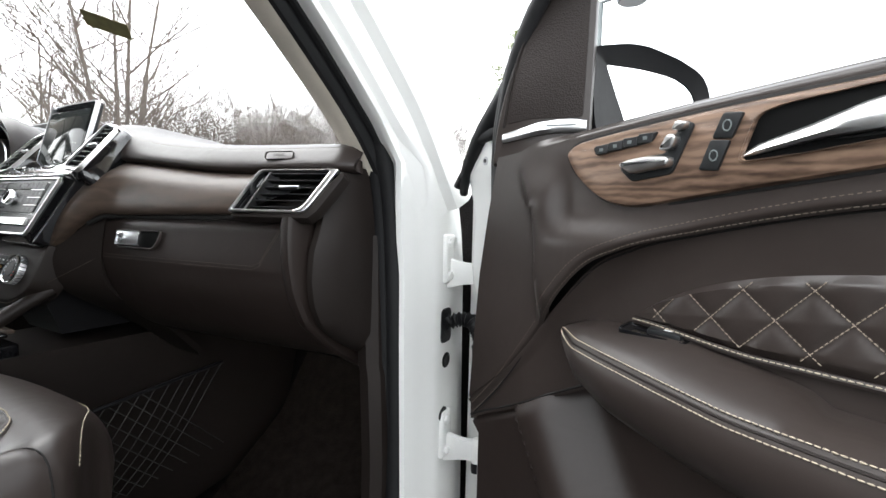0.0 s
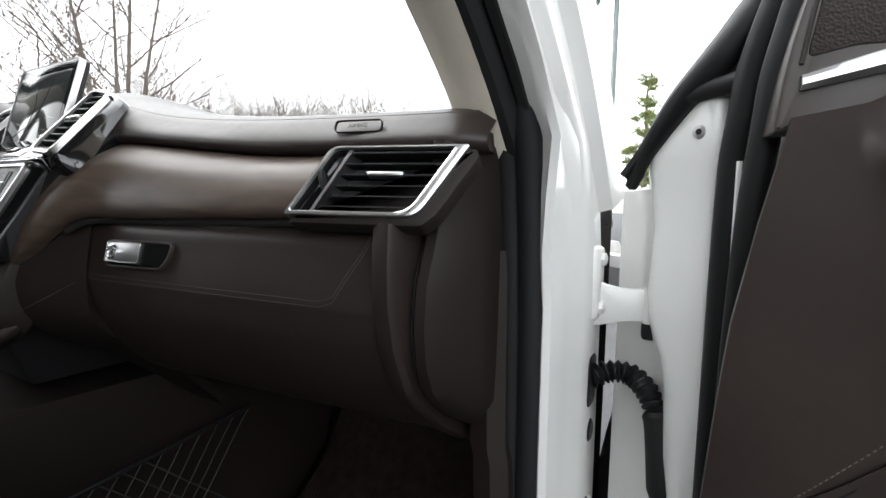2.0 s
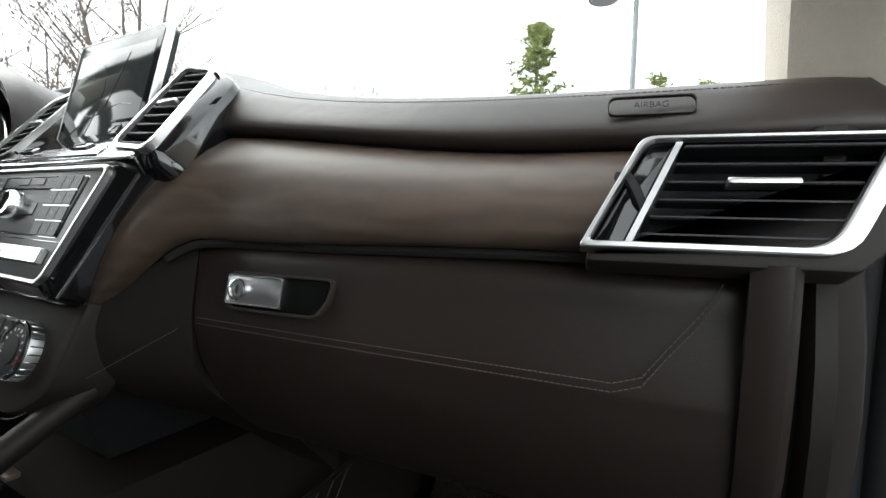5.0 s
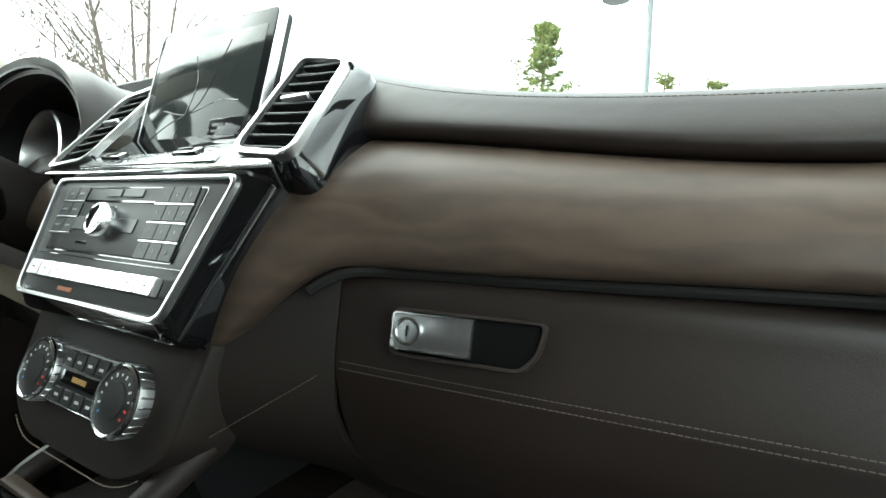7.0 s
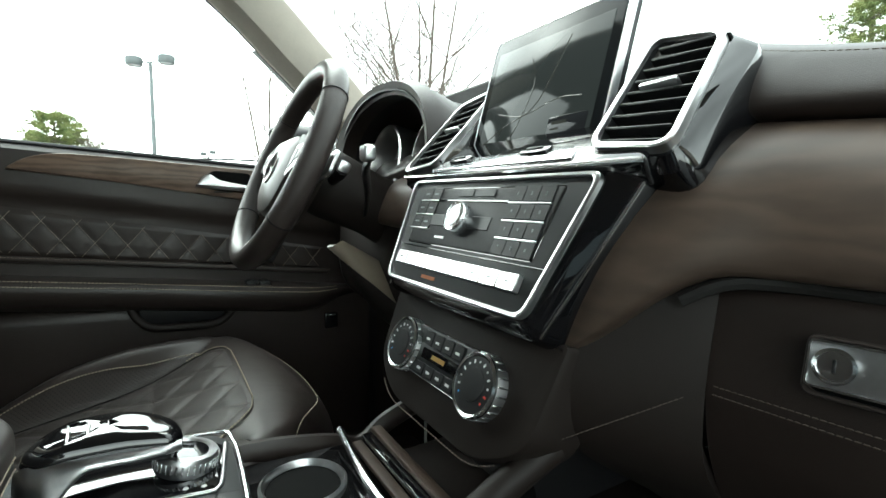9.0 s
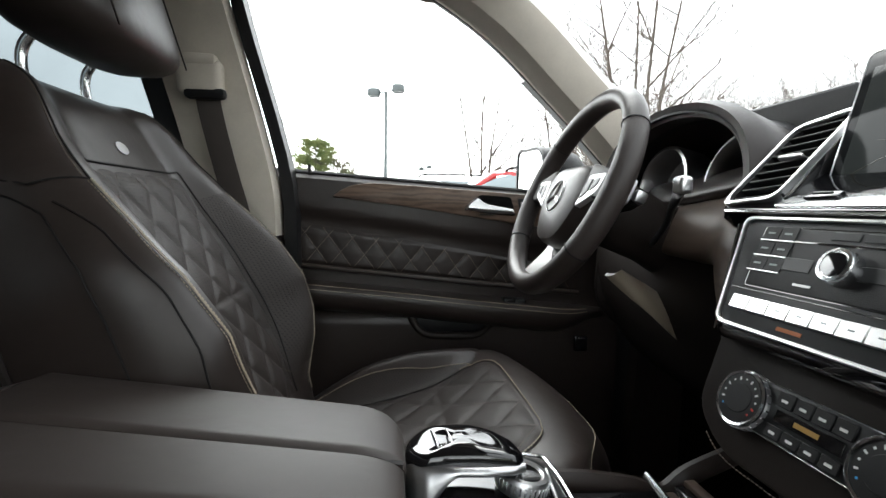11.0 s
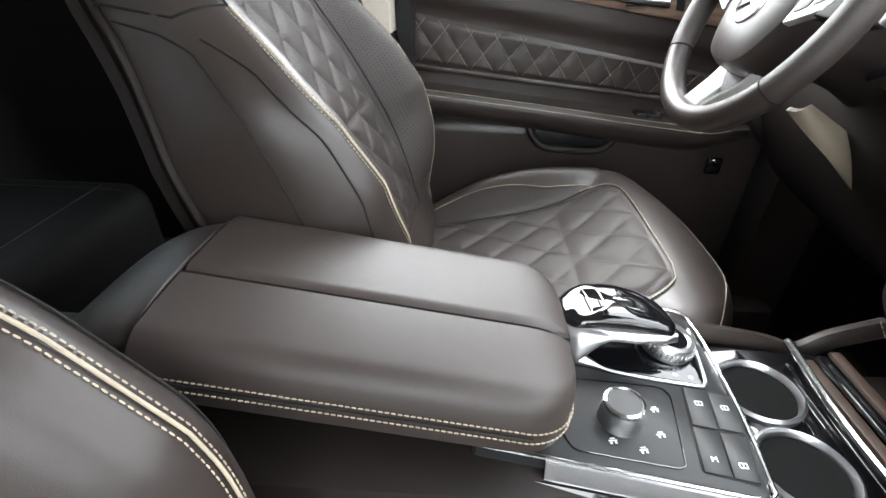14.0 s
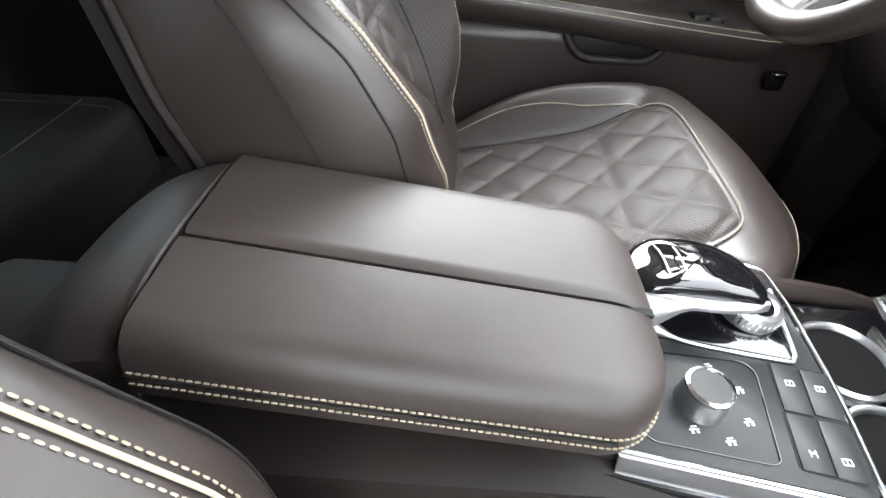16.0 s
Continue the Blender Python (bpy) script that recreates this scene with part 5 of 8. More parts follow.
    line += [on_cush(reach(t) + 0.010, t, 0.0014) for t in [lerp(T1, 0.65, (i / 40) ** 2) for i in range(41)]]
    part("stitching", stitches([q + Vector((0, 0.0, 0.0016)) for q in line], 0.0048, 0.0036, 0.0008, (0, 0, 1)), THREAD, cush, "beige stitching")
    part("piping", tube([q - Vector((0, 0, 0.0010)) for q in line], 0.0016, 6), LEATHER, cush)
    for sg in (1, -1):
        def leaf(k):
            t = lerp(0.03, 0.695, k)
            lo = (0.152 + 0.014 * smooth(0.52, 0.70, t)) / outline(t)
            return t, lo, lo + 0.165 * math.sin(math.pi * min(1.0, 0.06 + 0.94 * k)) ** 0.55
        ks = [i / 40 for i in range(41)]
        rows = [[on_cush(sg * lerp(leaf(k)[1], leaf(k)[2], j / 8), leaf(k)[0], 0.0006) for j in range(9)] for k in ks]
        part("bolster_face", sheet(rows, -0.002 * sg), PERF_FLAT, cush, "perforated leather bolster face")
        line = [on_cush(sg * (leaf(k)[2] + 0.006), leaf(k)[0], 0.0030) for k in [i / 60 for i in range(61)]]
        part("stitching", stitches(line, 0.0048, 0.0036, 0.0008, (-0.6 * sg, 0, 0.8)), THREAD, cush, "beige stitching")
        line = [on_cush(sg * e_, (groove(e_) + 0.06) / LONG, 0.0002) for e_ in [lerp(0.64, 0.985, i / 24) for i in range(25)]]
        part("bolster_seam", tube(line, 0.0013, 5), SEAM, cush)
        line = [on_cush(sg * (reach(lerp(0.0, 0.69, k)) + 0.006), lerp(0.0, 0.69, k), 0.0008) for k in [i / 30 for i in range(31)]]
        part("bolster_seam", tube(line, 0.0012, 5), SEAM, cush)
    line = [on_cush(lerp(-0.97, 0.97, k), 0.962 - 0.10 * abs(2 * k - 1) ** 3, 0.0006) for k in [i / 40 for i in range(41)]]
    part("stitching", stitches(line, 0.0048, 0.0036, 0.0007, (0, 0.6, 0.8)), THREAD, cush)
    part("seat_base", rbox((0, 0.16, -0.21), (0.44, 0.46, 0.16), 0.03, 2), BLACK, s, "black plastic seat base")
    part("seat_rail", rbox((0.17, 0.16, -0.36), (0.05, 0.60, 0.16), 0.01, 1), BLACK, s)
    part("seat_rail", rbox((-0.17, 0.16, -0.36), (0.05, 0.60, 0.16), 0.01, 1), BLACK, s)
    # headrest on two chrome posts
    hr = up * 0.648 + fw * 0.052
    loops = []
    for i in range(17):
        a = lerp(-1, 1, i / 16)
        r = math.sqrt(max(0.0, 1 - abs(a) ** 4.5))
        z = a * 0.095
        loops.append([hr + Vector((math.copysign(abs(math.cos(q)) ** 0.6, math.cos(q)) * 0.150 * max(r, 0.3), math.copysign(abs(math.sin(q)) ** 0.7, math.sin(q)) * 0.074 * max(r, 0.25) - 0.3 * z, z)) for q in (2 * math.pi * k / 36 for k in range(36))])
    head = part("headrest", rings(loops), LEATHER, s, "rounded leather headrest")
    part("headrest_seam", tube([hr + Vector((0.0, 0.074 + 0.001 - 0.3 * z, z)) + Vector((0.095, -0.006, 0)) for z in [lerp(-0.07, 0.07, i / 12) for i in range(13)]], 0.0012, 5), LEATHER_LOW, head)
    part("headrest_seam", tube([hr + Vector((0.0, 0.074 + 0.001 - 0.3 * z, z)) + Vector((-0.095, -0.006, 0)) for z in [lerp(-0.07, 0.07, i / 12) for i in range(13)]], 0.0012, 5), LEATHER_LOW, head)
    for sg in (1, -1):
        part("headrest_post", tube(curve([Vector((sg * 0.062, 0, 0)) + up * k + fw * j for k, j in ((0.47, -0.045), (0.54, -0.042), (0.585, -0.02), (0.60, 0.03))], 16), 0.0065, 12), CHROME, s, "chrome headrest post")
    return s


make_seat("driver_seat", "dark brown leather seat with diamond quilting behind the wheel", pose(-0.395, -0.11, 0.925), math.atan2(0.20, 0.39), -1)
make_seat("passenger_seat", "dark brown leather seat with diamond quilting beside the open door", pose(0.346, -0.143, 0.925), math.atan2(0.20, 0.39) + 0.09, 1)

# rear bench behind the front seats; the dark there is put into its colour
bench = thing("rear_bench", "leather rear bench seat darkened for the cabin shade", "car seat")
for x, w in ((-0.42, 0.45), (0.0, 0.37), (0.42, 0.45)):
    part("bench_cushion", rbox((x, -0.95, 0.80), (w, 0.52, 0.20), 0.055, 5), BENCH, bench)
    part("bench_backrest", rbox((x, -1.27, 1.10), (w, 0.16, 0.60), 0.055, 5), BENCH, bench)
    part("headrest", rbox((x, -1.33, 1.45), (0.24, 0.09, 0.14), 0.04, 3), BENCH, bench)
    for e in (-0.5, 0.5):
        u = x + e * (w - 0.15)
        run = curve([(u, -0.694, 0.84), (u, -0.712, 0.884), (u, -0.75, 0.9006), (u, -1.17, 0.9006)], 40)
        part("stitching", stitches(run, 0.006, 0.0042, 0.0006, (0, 0.3, 0.9)), THREAD_DIM, bench)
        run = curve([(u, -1.1895, 0.90), (u, -1.1895, 1.10), (u, -1.1895, 1.36)], 30)
        part("stitching", stitches(run, 0.006, 0.0042, 0.0006, (0, 1, 0)), THREAD_DIM, bench)
    run = [Vector((x + lerp(-0.5, 0.5, k / 20) * (w - 0.11), -0.768, 0.9006)) for k in range(21)]
    part("stitching", stitches(run, 0.006, 0.0042, 0.0006, (0, 0, 1)), THREAD_DIM, bench)
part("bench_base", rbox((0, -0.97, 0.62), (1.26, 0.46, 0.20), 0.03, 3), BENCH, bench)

# driver's seat belt on the centre pillar
belt = thing("seat_belt", "grey-brown seat belt hanging from the cream centre pillar", "seat belt")
WEB = material("belt_webbing", (0.055, 0.045, 0.04), 0.75, bump=0.4, bscale=600, vary=0.1)
part("webbing", sheet([[(x - 0.002, y - 0.022, z), (x, y, z), (x - 0.002, y + 0.022, z)] for x, y, z in [(q.x, q.y, q.z) for q in curve([(-0.640, -0.292, 1.450), (-0.645, -0.284, 1.40), (-0.652, -0.262, 1.30), (-0.655, -0.235, 1.20), (-0.655, -0.20, 1.08), (-0.645, -0.17, 0.98)], 20)]], 0.002), WEB, belt)
part("belt_guide", rbox((-0.640, -0.302, 1.482), (0.036, 0.082, 0.066), 0.014, 3), CREAM, belt, "cream belt guide")
part("guide_top", rbox((-0.634, -0.300, 1.512), (0.030, 0.060, 0.022), 0.008, 2), CREAM, belt)
part("guide_slot", rbox((-0.634, -0.292, 1.452), (0.024, 0.074, 0.020), 0.008, 2), BLACK, belt)

# ================= centre console =================
con = thing("centre_console", "brown leather centre console with a charcoal control panel", "console")
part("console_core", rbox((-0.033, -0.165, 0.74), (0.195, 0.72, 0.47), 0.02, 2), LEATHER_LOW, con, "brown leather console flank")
lidm = axes((-0.0425, -0.100, 1.0705), (1, 0, 0), (0, 0.305, -0.045))


def arch(x):
    """The lid is highest along its split."""
    return 0.008 + 0.006 * (1 - ((x - 0.014) / 0.10) ** 2)


def lid_half(x0, x1, y0, y1, left, right, rear=False):
    """A padded part of the armrest lid, in the lid's own frame."""
    loops = []
    n = 40
    for i in range(n + 1):
        y = lerp(y0, y1, 1 - (1 - i / n) ** 1.8)
        fr_ = max(0.0, (y - (y1 - 0.042)) / 0.042) if not rear else 0.0
        drop = 0.014 * (1 - math.sqrt(max(0.0, 1 - fr_ ** 2)))
        cut = 0.044 * (1 - math.sqrt(max(0.0, 1 - fr_ ** 2)))
        a, b = x0 + (cut if left else 0.0), x1 - (cut if right else 0.0)
        loop = []
        for k in range(25):
            x = lerp(a, b, k / 24)
            e = 0.0
            if left:
                e = max(e, 1 - (x - a) / 0.026)
            if right:
                e = max(e, 1 - (b - x) / 0.021)
            z = arch(x) - 0.026 * (1 - math.sqrt(max(0.0, 1 - max(0.0, e) ** 2.2)))
            small = min(k, 24 - k)
            z -= 0.0030 if (small == 0) else 0.0
            loop.append(lidm @ Vector((x, y, z - drop)))
        loop += [lidm @ Vector((b, y, -0.034)), lidm @ Vector((a, y, -0.034))]
        loops.append(loop)
    return rings(loops)


lid = part("armrest_lid", lid_half(-0.100, 0.0134, -0.150, 0.158, True, False), LID_LEATHER, con, "smooth padded leather armrest lid")
part("lid_half", lid_half(0.0162, 0.097, -0.150, 0.156, False, True), LID_LEATHER, lid)
# rear section, sloping down towards the back
loops = []
for i in range(16):
    k = i / 15
    y = -0.1535 - 0.12 * k
    z = -0.0035 - 0.085 * k ** 1.8
    h = 0.094 - 0.006 * k
    loops.append([lidm @ Vector((x, y, z + arch(x) * (1 - k) - 0.022 * (1 - math.sqrt(max(0.0, 1 - (abs(x + 0.003) / h) ** 4))))) for x in [lerp(-h - 0.003, h - 0.003, q / 16) for q in range(17)]]
                 + [lidm @ Vector((h - 0.003, y, z - 0.05)), lidm @ Vector((-h - 0.003, y, z - 0.05))])
part("rear_section", rings(loops), LID_LEATHER, con, "smooth leather rear section")
part("lid_gap", rbox((0.0148, 0.004, 0.002), (0.006, 0.30, 0.012), 0, 1, lidm), SEAM, lid)
part("lid_gap", rbox((-0.003, -0.1518, -0.012), (0.170, 0.006, 0.024), 0, 1, lidm), SEAM, lid)
part("rear_welt", tube([lidm @ Vector((x, -0.1555, -0.0030 + arch(x) - 0.022 * (1 - math.sqrt(max(0.0, 1 - (abs(x + 0.003) / 0.094) ** 4))))) for x in [lerp(-0.094, 0.088, i / 30) for i in range(31)]], 0.0018, 6), LEATHER, lid)
# contrast stitching along the lid's outer edge and front
for dz, dx in ((-0.0130, 0.0), (-0.0215, 0.0012)):
    line = [lidm @ Vector((0.0973 + dx, y, dz)) for y in [lerp(-0.148, 0.112, i / 30) for i in range(31)]]
    line += [lidm @ Vector((0.0973 + dx - 0.044 * (1 - math.cos(a)), 0.113 + 0.0445 * math.sin(a), dz - 0.004 * a)) for a in [math.pi / 2 * i / 20 for i in range(1, 21)]]
    line += [lidm @ Vector((x, 0.1590 + dx * 0.8, dz - 0.0065)) for x in [lerp(0.050, -0.055, i / 16) for i in range(17)]]
    part("stitching", stitches(line, 0.0044, 0.0034, 0.00055, (0.8, 0.2, 0.6)), THREAD, lid, "beige contrast stitching")
line = [lidm @ Vector((0.0974, y, -0.0172)) for y in [lerp(-0.150, 0.122, i / 30) for i in range(31)]]
part("lid_groove", tube(line, 0.0009, 5), SEAM, lid)

# control panel forward of the armrest
cz = 0.990
cpl = part("control_panel", plate(rounded([(-0.150, -0.02), (0.027, -0.02), (0.061, 0.192), (0.04, 0.199), (-0.05, 0.2055), (-0.125, 0.206), (-0.150, 0.19)], [0.004, 0.004, 0.008, 0.01, 0.02, 0.02, 0.02]), 0.95, cz, 0.003), SOFTBLK, con, "charcoal control panel")
edge_line = curve([(0.0275, -0.02, cz), (0.036, 0.032, cz), (0.0445, 0.085, cz), (0.0615, 0.190, cz)], 16) + curve([(0.056, 0.196, cz), (-0.0, 0.2035, cz), (-0.05, 0.207, cz), (-0.122, 0.2075, cz), (-0.150, 0.19, cz), (-0.154, 0.08, cz), (-0.152, 0.03, cz)], 28)
part("panel_strip", tube(edge_line, 0.0019, 8), CHROME, cpl, "satin chrome strip")
part("side_strip", sheet([[(0.0285 + 0.161 * (y + 0.02) + 0.005 * k, y, 0.9885 - 0.016 * k) for k in (0, 0.5, 1)] for y in [lerp(0.035, 0.190, i / 8) for i in range(9)]], 0.003), BRUSHED, cpl, "satin metal side strip")
part("side_gap", tube([(0.036 + 0.161 * (y + 0.02), y, 0.970) for y in [lerp(-0.03, 0.190, i / 8) for i in range(9)]], 0.005, 6), GLOSS, cpl)
kn = rounded([(-0.047, 0.045), (0.018, 0.052), (0.029, 0.058), (0.0405, 0.134), (0.038, 0.140), (-0.031, 0.152), (-0.040, 0.146)], 0.005)
part("drive_plate", ring_plate(kn, [Vector((-0.003, 0.097)) + (q - Vector((-0.003, 0.097))) * 0.985 for q in kn], 0.985, cz + 0.0012), GLOSS, cpl)
knob = part("drive_knob", lathe([(0.0180, 0.0), (0.0172, 0.003), (0.0166, 0.018), (0.0158, 0.0205)], 48, Matrix.Translation((-0.003, 0.1005, cz))), BRUSHED, cpl, "brushed metal drive-mode knob")
part("knob_ring", lathe([(0.0166, 0.018), (0.0164, 0.0212), (0.0142, 0.0222), (0.0134, 0.0208)], 48, Matrix.Translation((-0.003, 0.1005, cz))), CHROME, knob, "chrome ring")
part("knob_cap", lathe([(0.0136, 0.018), (0.0135, 0.0212), (0.004, 0.0216)], 40, Matrix.Translation((-0.003, 0.1005, cz))), SOFTBLK, knob)
for x, y in ((-0.033, 0.117), (-0.014, 0.133), (0.011, 0.130), (0.026, 0.112), (0.019, 0.090)):
    # a small car outline for each drive mode
    im = Matrix.Translation((x, y, cz)) @ Matrix.Rotation(radians(98), 4, "Z")
    part("mode_mark", rbox((0.0, 0.0008, 0.0004), (0.0070, 0.0010, 0.0004), 0, 1, im), WHITE_PRINT, cpl)
    part("mode_mark", rbox((0.0004, 0.0028, 0.0004), (0.0042, 0.0010, 0.0004), 0, 1, im), WHITE_PRINT, cpl)
    part("mode_mark", rbox((-0.0018, -0.0012, 0.0004), (0.0018, 0.0018, 0.0004), 0, 1, im), WHITE_PRINT, cpl)
    part("mode_mark", rbox((0.0020, -0.0012, 0.0004), (0.0018, 0.0018, 0.0004), 0, 1, im), WHITE_PRINT, cpl)
sw_m = Matrix.Translation((0.0055, 0.178, cz)) @ Matrix.Rotation(radians(-10), 4, "Z")
part("switch_block", plate(rounded([(-0.0445, -0.0215), (0.0405, -0.0215), (0.0425, 0.0185), (-0.030, 0.0225), (-0.0435, 0.0195)], [0.003, 0.004, 0.003, 0.008, 0.004]), -0.002, 0.0005, 0.0003, sw_m), SEAM, cpl)
for i, (x, y, w, h) in enumerate([(-0.0225, -0.0105, 0.0405, 0.0195), (-0.0225, 0.0100, 0.0385, 0.0195), (0.0200, -0.0105, 0.0405, 0.0195), (0.0205, 0.0095, 0.0405, 0.0185)]):
    part("switch", rbox((x, y, 0.0004), (w, h, 0.0026), 0.0009, 2, sw_m), SOFTBLK, cpl, "charcoal push switch")
    tag = sw_m @ Matrix.Translation((x + (0.008 if i > 1 else -0.004), y, 0.0018)) @ Matrix.Rotation(radians(98), 4, "Z")
    if i == 2:
        lettering("M", 0.007, tag, WHITE_PRINT, cpl, 0.0001)
    else:
        part("print_bar", ring_plate(rounded([(-0.0032, -0.0024), (0.0032, -0.0024), (0.0032, 0.0024), (-0.0032, 0.0024)], 0.0006), rounded([(-0.0024, -0.0016), (0.0024, -0.0016), (0.0024, 0.0016), (-0.0024, 0.0016)], 0.0005), 0, 0.0003, tag, None, 0.0001), WHITE_PRINT, cpl)
        part("print_bar", rbox((0.0, 0.0, 0.0), (0.0008, 0.0030, 0.0003), 0, 1, tag), WHITE_PRINT, cpl)
# touch controller bridging a rotary wheel
ctl = part("touch_controller", plate(rounded([(-0.142, 0.062), (-0.072, 0.072), (-0.060, 0.092), (-0.0435, 0.186), (-0.060, 0.191), (-0.118, 0.199), (-0.138, 0.17)], [0.01, 0.01, 0.01, 0.004, 0.006, 0.01, 0.01]), 0.985, cz + 0.0015, 0.001), GLOSS, con, "gloss black touch controller")
pad_o = rounded([(-0.086, 0.056), (-0.116, 0.061), (-0.130, 0.078), (-0.134, 0.110), (-0.122, 0.147), (-0.100, 0.163), (-0.078, 0.165), (-0.067, 0.158), (-0.071, 0.112), (-0.072, 0.070)],
                [0.012, 0.012, 0.015, 0.02, 0.02, 0.012, 0.006, 0.004, 0.03, 0.010], 6)
mid = Vector((-0.100, 0.112))
loops = [[Vector((*(mid + (q - mid) * k), z - 0.004 * smooth(0.12, 0.17, q.y) - 0.004 * smooth(0.085, 0.058, q.y))) for q in pad_o] for k, z in ((0.93, 1.016), (0.99, 1.022), (1.0, 1.028), (0.975, 1.0330), (0.90, 1.0362), (0.74, 1.0385), (0.5, 1.0398), (0.2, 1.0402))]
part("touch_pad", rings(loops), GLOSS, ctl, "gloss black touch pad")
# the silver cradle: a rounded heel at one end that thins along the pad's lower edge
loops = []
for i in range(40):
    k = i / 39
    y = lerp(0.054, 0.163, k)
    xs = float(np.interp(y, (0.054, 0.060, 0.075, 0.10, 0.13, 0.163), (-0.086, -0.080, -0.0715, -0.0680, -0.0665, -0.0700)))
    zt = 1.0285 - 0.0025 * k - 0.010 * (1 - smooth(0.052, 0.066, y))
    zb = lerp(cz + 0.001, zt - 0.0075, smooth(0.070, 0.104, y))
    hw = lerp(0.0095, 0.0058, smooth(0.060, 0.11, y)) * (1 - 0.6 * smooth(0.152, 0.163, y)) * (0.55 + 0.45 * smooth(0.053, 0.064, y))
    loops.append([Vector((xs + hw * math.copysign(abs(math.cos(q)) ** 0.8, math.cos(q)) + 0.35 * (zt - (zt + zb) / 2) * -math.sin(q), y, (zt + zb) / 2 + (zt - zb) / 2 * math.copysign(abs(math.sin(q)) ** 0.75, math.sin(q)))) for q in (2 * math.pi * j / 22 for j in range(22))])
part("metal_arm", rings(loops), BRUSHED, ctl, "satin metal arm")
foot = curve([(-0.072, 0.072, cz + 0.005), (-0.063, 0.088, cz + 0.003), (-0.055, 0.108, cz + 0.0015), (-0.048, 0.143, cz + 0.0012), (-0.0415, 0.184, cz + 0.0012)], 30) + curve([(-0.048, 0.189, cz + 0.0012), (-0.064, 0.192, cz + 0.0012), (-0.118, 0.200, cz + 0.0012)], 12)
part("metal_arm", tube(foot, [lerp(0.0085, 0.0017, smooth(0, 13, i)) for i in range(42)], 10), BRUSHED, ctl)
wm = Matrix.Translation((-0.0900, 0.1665, cz + 0.010)) @ Matrix.Rotation(radians(-10), 4, "X")
rotary = part("rotary_wheel", lathe([(0.024, -0.008), (0.0255, -0.004), (0.0255, 0.005), (0.0235, 0.008), (0.019, 0.0085), (0.0165, 0.006)], 48, wm), BRUSHED, ctl, "knurled metal rotary wheel")
part("rotary_cap", lathe([(0.017, 0.004), (0.0165, 0.0072), (0.004, 0.0076)], 36, wm), GLOSS, rotary)
for i in range(36):
    part("rib", rbox((0.0257, 0, 0.0005), (0.0010, 0.0018, 0.008), 0.0003, 1, wm @ Matrix.Rotation(2 * math.pi * i / 36, 4, "Z")), CHROME, rotary)
for x, y in ((-0.052, 0.177), (-0.055, 0.164)):
    part("print_bar", lathe([(0.0024, 0.0), (0.0024, 0.0003)], 5, Matrix.Translation((x, y, cz + 0.0015))), WHITE_PRINT, ctl)
for y, h in ((0.084, 1.0385), (0.097, 1.0402)):
    part("pad_seam", tube(curve([(-0.129, y - 0.004, h - 0.0075), (-0.115, y, h - 0.0015), (-0.100, y + 0.002, h), (-0.085, y + 0.003, h - 0.0015), (-0.074, y + 0.003, h - 0.0065)], 18), 0.0009, 6), BRUSHED, ctl)
# cup holders and tray between control panel and stack
tray = part("tray", plate(rounded([(-0.145, 0.214), (0.085, 0.205), (0.090, 0.36), (-0.135, 0.36)], 0.012), 0.90, 0.950, 0.003), GLOSS, con, "piano black tray")
for x, y in ((-0.075, 0.262), (0.010, 0.258)):
    part("cup_ring", lathe([(0.040, 0.945), (0.041, 0.956), (0.038, 0.9585), (0.0355, 0.955), (0.034, 0.915)], 44, Matrix.Translation((x, y, 0))), BRUSHED, tray, "metal cup-holder ring")
    # shallow near-black disc paints the shade of a deep cup
    part("cup_shade_disc", lathe([(0.0345, 0.951), (0.0340, 0.9525), (0.004, 0.9525)], 36, Matrix.Translation((x, y, 0))), RECESS, tray)
for i, y in enumerate((0.315, 0.330, 0.342, 0.352)):
    part("roller_slat", rbox((-0.02, y, 0.953 + 0.006 * i), (0.19, 0.012, 0.006), 0.002, 2), WOOD if i % 2 else GLOSS, tray)
part("tray_edge", tube(curve([(-0.135, 0.318, 0.968), (-0.02, 0.308, 0.968), (0.095, 0.312, 0.968)], 12), 0.004, 8), CHROME, tray, "chrome roller edge")
part("side_rail", tube(curve([(0.092, 0.02, 0.955), (0.092, 0.20, 0.965), (0.096, 0.30, 0.985), (0.104, 0.36, 1.02), (0.112, 0.40, 1.045)], 16), 0.012, 10), LEATHER_LOW, con, "padded leather side rail")
part("side_rail", tube(curve([(-0.158, 0.02, 0.952), (-0.158, 0.21, 0.955), (-0.159, 0.30, 0.944), (-0.160, 0.352, 0.930), (-0.161, 0.385, 0.950), (-0.165, 0.44, 0.968)], 28), 0.0105, 10, flat=1.2), LEATHER, con, "padded leather side rail")
part("tunnel", rings([[Vector((x * k, y, z)) for x, z in ((-0.125, 0.48), (-0.125, 0.93), (0.10, 0.93), (0.105, 0.48))] for y, k in ((0.2, 1), (0.40, 1), (0.62, 1.1), (1.0, 1.3))]), LEATHER_LOW, con, "brown tunnel flank")

# cargo net on the tunnel, passenger side
net = thing("cargo_net", "black elastic net on the tunnel side", "net")
g = bmesh.new()
def net_pt(a, b):
    return Vector((0.142 + 0.018 * math.sin(math.pi * a) * math.sin(math.pi * b), lerp(0.34, 0.72, a), lerp(0.60, 0.80, b) + 0.03 * a))
for i in range(-6, 12):
    for sg in (1, -1):
        pts = [(a, (a * 2.0 + i / 6.0 if sg > 0 else 1 - (a * 2.0 + i / 6.0))) for a in [j / 24 for j in range(25)]]
        pts = [p for p in pts if 0 <= p[1] <= 1]
        if len(pts) > 2:
            tube([net_pt(*p) for p in pts], 0.0013, 4, False, g)
part("net_mesh", g, material("net_cord", (0.03, 0.028, 0.027), 0.7), net)
